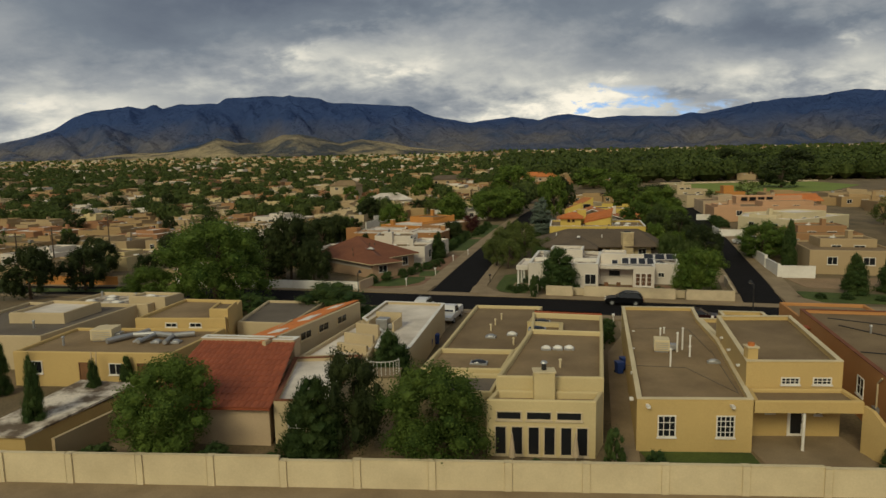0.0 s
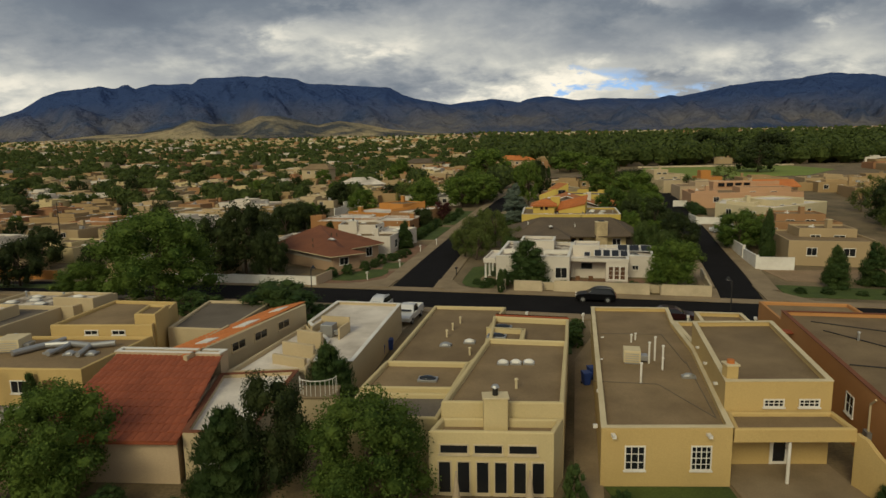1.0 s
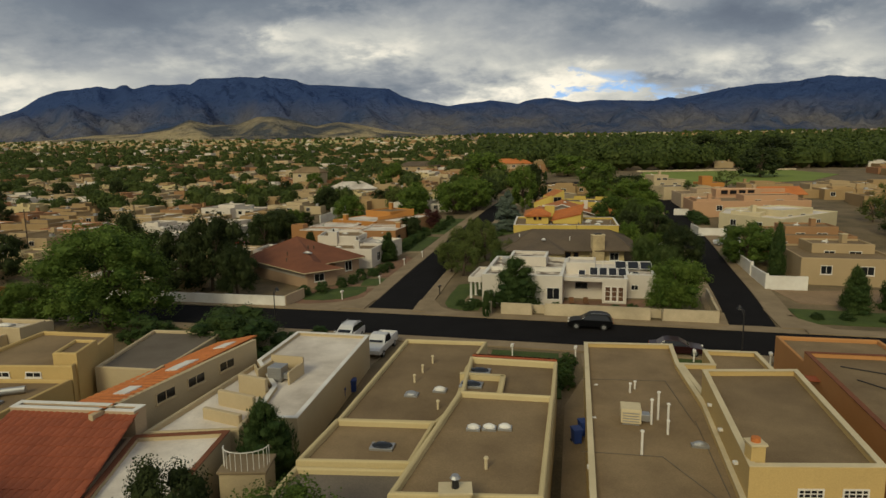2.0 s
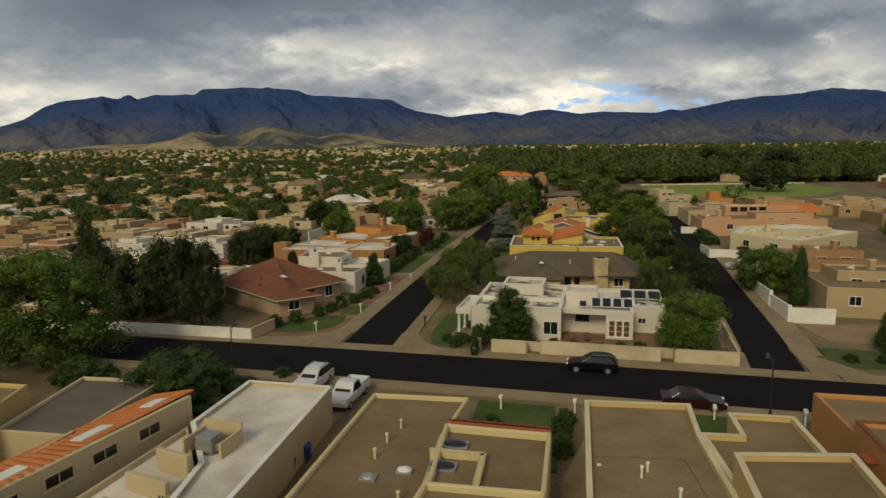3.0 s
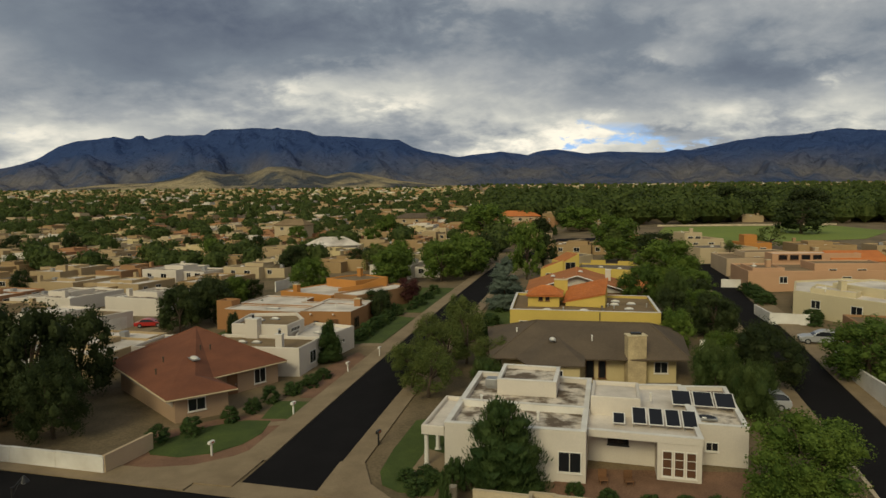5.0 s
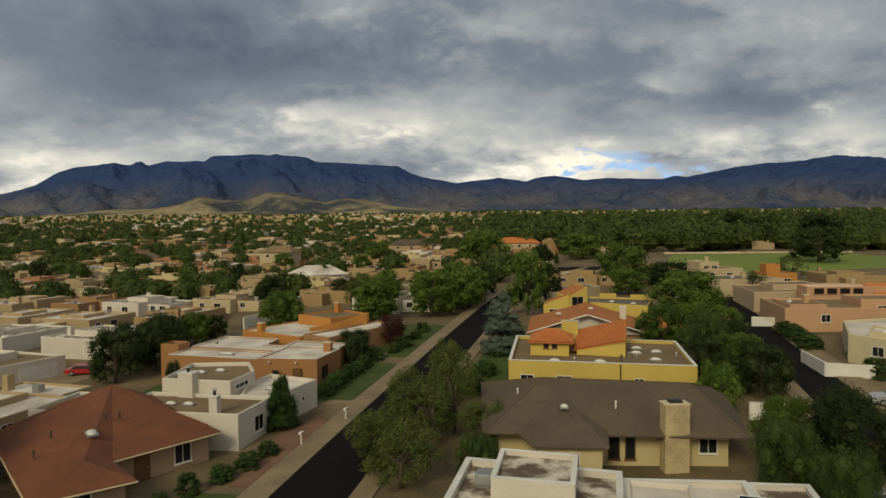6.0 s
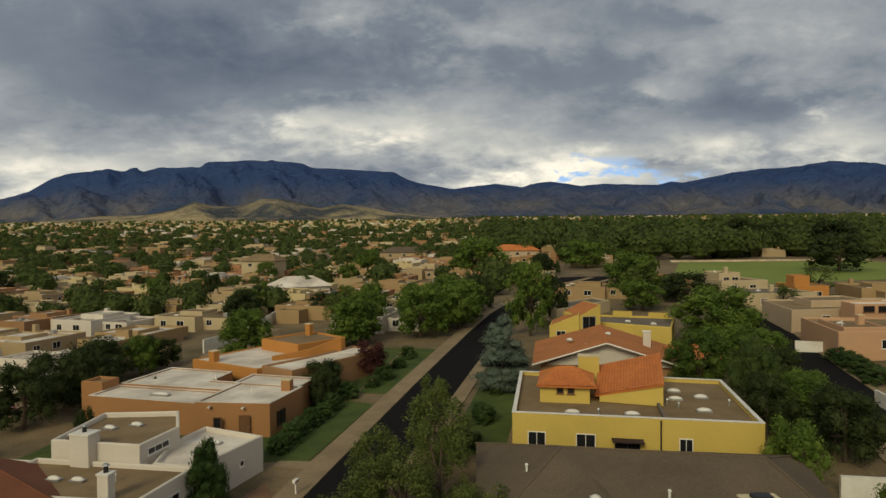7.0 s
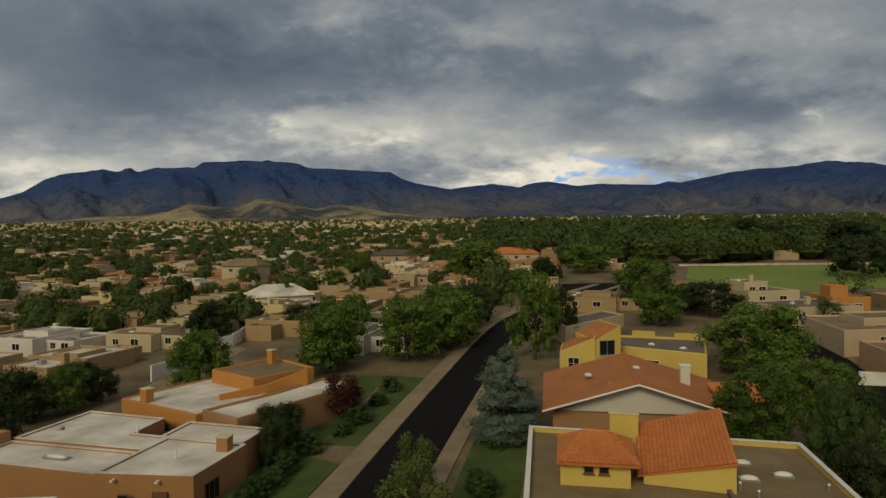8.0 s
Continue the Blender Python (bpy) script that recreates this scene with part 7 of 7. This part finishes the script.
def pueblo(wall, roof, seed):
    """A flat-roofed house of two to four blocks, built at the origin."""
    r = random.Random(seed)
    h = thing("house", {"sand": "sand", "tan": "tan", "pink": "pale pink", "cream": "cream", "adobe": "brown adobe", "ochre": "ochre", "rust": "rust brown", "white": "white", "bright_orange": "orange", "grey": "grey tan"}[wall] + " stucco house with flat roofs behind trees", "house", 0, 0, 0.0)
    W, D = r.uniform(14, 18), r.uniform(11, 14)
    top = r.uniform(2.8, 3.1)
    blocks = [([(-W / 2, -D / 2), (W * 0.12, -D / 2), (W * 0.12, D / 2), (-W / 2, D / 2)], top), ([(W * 0.125, -D * 0.3), (W / 2, -D * 0.3), (W / 2, D * 0.42), (W * 0.125, D * 0.42)], top - r.uniform(0.2, 0.6))]
    blocks.append(([(-W * 0.3, -D * 0.18), (W * 0.05, -D * 0.18), (W * 0.05, D * 0.25), (-W * 0.3, D * 0.25)], top + r.uniform(0.35, 0.8)))
    if r.random() < 0.5:
        blocks.append(([(-W / 2 - 4, -D * 0.1), (-W / 2 - 0.02, -D * 0.1), (-W / 2 - 0.02, D * 0.3), (-W / 2 - 4, D * 0.3)], top - 0.5))
    for poly, t in blocks:
        block(h, poly, t, wall, roof, 0.28, base=-2.5, loc=True)
    for (a, b), n in ((((-W / 2, -D / 2), (W * 0.12, -D / 2)), W * 0.62), (((W * 0.125, -D * 0.3), (W / 2, -D * 0.3)), W * 0.37)):
        window(h, a, b, n * 0.15, n * 0.15 + 1.3, 0.9, 2.1, 2, 1, "white", "glass", "window", False, True)
        if n > 6:
            window(h, a, b, n * 0.55, n * 0.55 + 1.7, 0.9, 2.1, 2, 1, "white", "glass", "window", False, True)
    x = r.uniform(-W * 0.3, W * 0.3)
    part("chimney", box((x - 0.45, D * 0.3, 0), (x + 0.45, D * 0.3 + 0.8, top + 1.1), None, 0.06), M["stucco_" + wall], h)
    for k in range(2):
        px_, py_ = r.uniform(-W * 0.45, -W * 0.32), r.uniform(-D * 0.4, D * 0.4)
        part("skylight", box((px_ - 0.5, py_ - 0.35, top - 0.35), (px_ + 0.5, py_ + 0.35, top - 0.08), None, 0.05), M["white"], h)
    part("rooftop_cooler", box((W * 0.28, 0, top - 1.0), (W * 0.28 + 0.9, 0.9, top + 0.1), None, 0.04), M["metal"], h)
    return h


kinds = [("ochre", "roof_tan"), ("tan", "roof_tan"), ("rust", "roof_white"), ("sand", "roof_tan"), ("ochre", "roof_white"), ("white", "roof_dirty"), ("tan", "roof_grey"), ("adobe", "roof_dirty"), ("tan", "roof_white"), ("rust", "roof_tan"), ("ochre", "roof_grey"), ("cream", "roof_tan")]
HOMES = []
models = []
for row in range(-2, 16):
    for col in range(-16, 17):
        u, v = col * 20.0 + rng.uniform(-2.0, 2.0), 108 + row * 19 + rng.uniform(-2.5, 2.5)
        x, y = u * 0.974 + (v - 108) * 0.22, v - u * 0.2
        if y > 395 or y < 60 or abs(x - 12) > 40 + 0.82 * (y - 12) or not free(x, y, 8.5):
            continue
        if x > 20 and y > 240 and rng.random() < 0.6:
            continue
        k = rng.randrange(len(kinds))
        m = pose(x, y, land(x, y), 0, 0, -13.5 + 90 * rng.randrange(4) + rng.uniform(-3, 3))
        if len(models) <= k or not any(a == k for a, _ in models):
            o = pueblo(*kinds[k], k)
            o.matrix_world = m
            models.append((k, o))
        else:
            copy_thing(next(o for a, o in models if a == k), m)
        HOMES.append((x, y))

# garden trees between those houses
for i in range(330):
    y = rng.uniform(98, 330)
    x = 12 + rng.uniform(-1, 1) * (30 + 0.75 * (y - 20))
    if not free(x, y, 2.2) or any((x - a) ** 2 + (y - b) ** 2 < 75 for a, b in HOMES) or any((x - a) ** 2 + (y - b) ** 2 < (c * 0.5 + 2) ** 2 for a, b, c in PLANTED):
        continue
    if 55 < x and 165 < y and (rng.random() < 0.75 or x > 66 and y > 205):
        continue
    if x < 8 and y > 150 and rng.random() < 0.45 or x > 15 and y > 185 and rng.random() < 0.6:
        continue
    kind = rng.choice(["dark", "dark", "ash", "ash", "dark", "olive", "broad", "cone"])
    h = rng.uniform(4.0, 8.5) 
    tree(kind, x, y, h, h * (rng.uniform(0.8, 1.25) if kind != "cone" else 0.5))

# ---- far town ----
# gaps in the far trees, placed so the camera sees the larger houses
OPEN = [(43, 352, 22), (41, 330, 12), (-9, 380, 18), (-7, 360, 12), (-29, 246, 14), (-60, 312, 16), (54, 276, 16)]


def far_trees():
    r = random.Random(3)
    verts, faces = [], []
    n = 0
    while n < 5600:
        y = 230 + 2500 * r.random() ** 2.1
        x = 12 + r.uniform(-1, 1) * (60 + 0.86 * y)
        if any((x - a) ** 2 + (y - b) ** 2 < 64 for a, b in HOMES) or (85 < x < 186 and 255 < y < 345) or near_line(LEFT, x, y, 9) or near_line(RIGHT, x, y, 9):
            continue
        if any((x - a) ** 2 + (y - b) ** 2 < c * c for a, b, c in OPEN) or y < 350 and x > -25 and r.random() < 0.72:
            continue
        edge = 10 + 0.03 * y + r.gauss(0, 0.10 * y)
        if x < edge and r.random() < (0.72 if y < 330 else 0.28 if y < 520 else 0.08) or y > 1200 and r.random() < 0.7:
            continue
        if x > 50 and y < 350 and (r.random() < 0.85 or x > 66 and y > 200):
            continue
        right = x > 10 + 0.05 * y
        h = r.uniform(4.5, 9.0) * (1.35 if right and 340 < y < 900 else 1.0) * (1 + 0.0003 * y)
        if not right:
            h *= 0.8
        w = h * r.uniform(0.45, 0.75)
        z0 = land(x, y)
        quads = 300 if y < 420 else 70 if y < 900 else 16
        for _ in range(quads):
            zz = r.uniform(-0.6, 1.0)
            a = r.uniform(0, 6.283)
            s = math.sqrt(1 - zz * zz)
            k = r.uniform(0.55, 1.05)
            d = Vector((s * math.cos(a), s * math.sin(a), zz))
            p = Vector((x + d.x * w * k, y + d.y * w * k, z0 + h * 0.56 + d.z * h * 0.44 * k))
            nn = (d + Vector((r.gauss(0, .4), r.gauss(0, .4), r.gauss(0, .4)))).normalized()
            t = nn.cross(Vector((r.gauss(0, 1), r.gauss(0, 1), r.gauss(0, 1)))).normalized() * w * r.uniform(0.13, 0.30) * (0.5 if y < 420 else 0.95 if y < 900 else 1.3)
            b = nn.cross(t) * r.uniform(0.6, 1.0)
            o = len(verts)
            verts += [tuple(p + t), tuple(p + b), tuple(p - t), tuple(p - b)]
            faces.append((o, o + 1, o + 2, o + 3))
        o = len(verts)
        c = Vector((x, y, z0 + h * 0.5))
        ring = [(math.cos(q * 1.0472), math.sin(q * 1.0472)) for q in range(6)]
        verts += [tuple(c + Vector((a * w * 0.8, b * w * 0.8, -h * 0.2))) for a, b in ring] + [tuple(c + Vector((a * w * 0.6, b * w * 0.6, h * 0.25))) for a, b in ring] + [tuple(c + Vector((0, 0, h * 0.42))), tuple(c - Vector((0, 0, h * 0.5)))]
        for q in range(6):
            j = (q + 1) % 6
            faces += [(o + q, o + j, o + 6 + j, o + 6 + q), (o + 6 + q, o + 6 + j, o + 12), (o + j, o + q, o + 13)]
        n += 1
    tagged(new("far_trees", mesh_of("far_trees", verts, faces, LEAF["far"])), "dark green trees filling the distant town", "trees", "", "stuff")


far_trees()


def far_houses():
    r = random.Random(5)
    mats = [M["stucco_sand"], M["stucco_tan"], M["stucco_ochre"], M["stucco_white"], M["stucco_adobe"], M["roof_tan"], M["roof_dirty"], M["tile"]]
    verts, faces, idx = [], [], []
    n = 0
    while n < 1900:
        y = 395 + 2500 * r.random() ** 1.25
        x = 12 + r.uniform(-1, 1) * (60 + 0.86 * y)
        if 85 < x < 186 and 255 < y < 345:
            continue
        if x > 0.06 * y + r.gauss(0, 0.09 * y) and y < 1500 and r.random() < 0.72:
            continue
        n += 1
        z = land(x, y)
        a = radians(r.choice((0, 90)) + r.uniform(-8, 8) - 13)
        ca, sa = math.cos(a), math.sin(a)
        wall = r.randrange(5)
        roof = r.choice((5, 5, 6, 6, 7))
        for dx_, dy_, w, d, h in ((0, 0, r.uniform(6, 9), r.uniform(4, 7), r.uniform(3.2, 4.6)), (r.uniform(3, 7), r.uniform(-4, 4), r.uniform(3, 5), r.uniform(3, 5), r.uniform(3.0, 6.2))):
            o = len(verts)
            for zz in (-2, h):
                for sx, sy in ((-1, -1), (1, -1), (1, 1), (-1, 1)):
                    px_, py_ = dx_ + sx * w, dy_ + sy * d
                    verts.append((x + px_ * ca - py_ * sa, y + px_ * sa + py_ * ca, z + zz))
            for k in range(4):
                j = (k + 1) % 4
                faces.append((o + k, o + j, o + 4 + j, o + 4 + k))
                idx.append(wall)
            faces.append((o + 4, o + 5, o + 6, o + 7))
            idx.append(roof)
    me = mesh_of("far_houses", verts, faces, mats, idx)
    tagged(new("far_houses", me), "small tan and white houses of the distant town", "houses", "", "stuff")


far_houses()


def landmark(label, x, y, w, d, h, turn, wall, roof):
    ob = thing("house", label, "house", x, y, None, turn)
    block(ob, [(-w / 2, -d / 2), (w / 2, -d / 2), (w / 2, d / 2), (-w / 2, d / 2)], h, wall, "roof_tan", 0.2, base=-2, loc=True)
    pts = [(-w / 2 - 0.6, -d / 2 - 0.6), (w / 2 + 0.6, -d / 2 - 0.6), (w / 2 + 0.6, d / 2 + 0.6), (-w / 2 - 0.6, d / 2 + 0.6)]
    inv = ob.matrix_world
    wp = [tuple((inv @ Vector((*p, 0)))[:2]) for p in pts]
    rg = [tuple((inv @ Vector((s * w * 0.28, 0, 0)))[:2]) for s in (-1, 1)]
    hip_roof(ob, wp, rg, h, h + 2.6, roof)
    for s in (0.2, 0.5, 0.75):
        window(ob, (-w / 2, -d / 2), (w / 2, -d / 2), w * s, w * s + 1.6, h - 2.2, h - 0.9, 2, 1, "white", "glass", "window", False, True)


landmark("large house with long red tile hip roof among trees", 44.5, 372, 21, 10, 5.0, -6, "pink", "tile")
landmark("tall orange red tiled house above the park trees", 146, 420, 15, 10, 7.5, -8, "rust", "tile_red")
landmark("wide tan hip-roofed house among dark trees", -9, 400, 24, 12, 5.0, -8, "tan", "shingle")
landmark("pale gabled house with grey white roof", -29, 262, 14, 12, 3.6, 30, "white", "roof_white")
landmark("tall tan house above the garden trees", -60, 330, 14, 10, 7.5, -10, "sand", "roof_tan")


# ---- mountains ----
# crest outline placed to fit the camera's view: metres to the side, height
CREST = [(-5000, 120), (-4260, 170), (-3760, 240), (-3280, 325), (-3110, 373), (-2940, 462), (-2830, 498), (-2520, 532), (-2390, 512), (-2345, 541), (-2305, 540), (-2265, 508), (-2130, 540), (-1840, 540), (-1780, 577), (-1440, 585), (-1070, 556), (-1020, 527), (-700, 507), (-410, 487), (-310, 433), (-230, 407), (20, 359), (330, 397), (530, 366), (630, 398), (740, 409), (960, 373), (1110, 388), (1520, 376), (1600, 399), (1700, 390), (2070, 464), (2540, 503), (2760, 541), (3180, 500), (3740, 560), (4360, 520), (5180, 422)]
# foothill outline, fitted to the same view
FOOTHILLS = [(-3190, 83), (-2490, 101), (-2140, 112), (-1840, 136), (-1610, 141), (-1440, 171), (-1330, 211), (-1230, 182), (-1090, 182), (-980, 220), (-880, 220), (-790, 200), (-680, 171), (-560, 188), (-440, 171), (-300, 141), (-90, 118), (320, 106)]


def interp(table, x):
    for (x0, y0), (x1, y1) in zip(table, table[1:]):
        if x0 <= x <= x1:
            return y0 + (y1 - y0) * (x - x0) / (x1 - x0)
    return table[0][1] if x < table[0][0] else table[-1][1]


def range_of(name, table, foot, crest, rough, mat, label, nx_=420, ny_=46, power=1.15):
    # slopes fan out from the camera's last place
    ox, oy = 15.0, 103.0
    verts, faces = [], []
    s0, s1 = table[0][0] / crest, table[-1][0] / crest
    for i in range(nx_):
        s = s0 + (s1 - s0) * i / (nx_ - 1)
        top = interp(table, s * crest)
        for j in range(ny_ + 8):
            t = j / (ny_ - 1)
            dist = foot + (crest - foot) * t
            x, y = ox + s * dist, oy + dist
            base = land(x, min(y, foot + oy)) - 6
            rise = max(0.0, top - base)
            if t <= 1:
                spur = noise.fractal(Vector((s * 13 + t * 0.9, t * 2.6, 3.3)), 0.75, 2.2, 7)
                ridge = 1 - abs(noise.noise(Vector((s * 19 + 1.4 * t + 0.5 * math.sin(s * 17), t * 1.5, 8.1))))
                env = math.sin(math.pi * min(1, t)) ** 0.8
                f = t ** power + env * rough * (0.26 * (ridge - 0.72) + 0.26 * spur)
                z = base + rise * max(0.0, min(0.995, f)) + (noise.noise(Vector((s * 90, t * 2, 1.7))) * rise * 0.012 if t == 1 else 0)
            else:
                z = top - (t - 1) * rise * 1.3
            verts.append((x, y, z))
    w = ny_ + 8
    faces = [(i * w + j, (i + 1) * w + j, (i + 1) * w + j + 1, i * w + j + 1) for i in range(nx_ - 1) for j in range(w - 1)]
    ob = setting(name, verts, faces, mat, label, "mountains", True)
    return ob


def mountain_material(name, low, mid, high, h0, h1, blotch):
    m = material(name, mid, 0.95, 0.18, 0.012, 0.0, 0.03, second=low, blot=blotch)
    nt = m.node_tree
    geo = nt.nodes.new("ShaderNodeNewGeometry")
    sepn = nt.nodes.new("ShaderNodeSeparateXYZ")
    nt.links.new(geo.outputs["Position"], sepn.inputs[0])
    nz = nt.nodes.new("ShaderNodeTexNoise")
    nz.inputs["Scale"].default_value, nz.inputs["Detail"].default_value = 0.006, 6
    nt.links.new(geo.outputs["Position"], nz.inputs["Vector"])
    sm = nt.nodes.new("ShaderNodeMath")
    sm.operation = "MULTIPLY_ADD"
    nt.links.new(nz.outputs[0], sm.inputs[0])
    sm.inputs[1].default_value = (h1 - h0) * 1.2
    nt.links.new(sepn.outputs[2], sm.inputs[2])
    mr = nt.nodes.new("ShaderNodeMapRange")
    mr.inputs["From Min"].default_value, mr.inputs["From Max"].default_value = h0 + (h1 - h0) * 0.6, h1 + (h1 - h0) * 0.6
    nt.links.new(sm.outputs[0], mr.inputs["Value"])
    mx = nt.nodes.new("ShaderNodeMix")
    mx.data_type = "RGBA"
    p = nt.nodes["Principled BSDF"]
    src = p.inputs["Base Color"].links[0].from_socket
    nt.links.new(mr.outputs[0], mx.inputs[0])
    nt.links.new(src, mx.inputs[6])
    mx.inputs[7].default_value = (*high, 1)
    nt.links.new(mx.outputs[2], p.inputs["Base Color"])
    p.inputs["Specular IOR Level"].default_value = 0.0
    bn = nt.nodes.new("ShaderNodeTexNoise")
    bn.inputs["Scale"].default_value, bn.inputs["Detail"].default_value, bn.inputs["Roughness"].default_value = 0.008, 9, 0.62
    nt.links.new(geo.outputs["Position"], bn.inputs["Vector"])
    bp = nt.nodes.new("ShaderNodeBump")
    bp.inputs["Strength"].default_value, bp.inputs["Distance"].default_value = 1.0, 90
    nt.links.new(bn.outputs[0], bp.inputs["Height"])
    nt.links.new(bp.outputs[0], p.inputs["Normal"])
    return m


# blue of distant haze and cloud shade is put into these mountain colours
M["mountain"] = mountain_material("forested rock with painted haze", (0.050, 0.076, 0.145), (0.165, 0.152, 0.150), (0.044, 0.074, 0.172), 190, 370, 0.42)
# the pale blotches stand in for sun patches on the foothills
M["foothill"] = mountain_material("dry grass foothill with painted sun", (0.080, 0.086, 0.094), (0.40, 0.32, 0.185), (0.115, 0.112, 0.11), 150, 290, 0.2)
range_of("mountain_range", CREST, 2950, 4450, 1.0, M["mountain"], "long forested mountain range with rocky slopes, blue haze painted into its colour")
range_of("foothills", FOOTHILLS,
         2600, 3150, 0.6, M["foothill"], "dry tan foothills with painted sun patches before the mountains", 300, 22, 0.8)
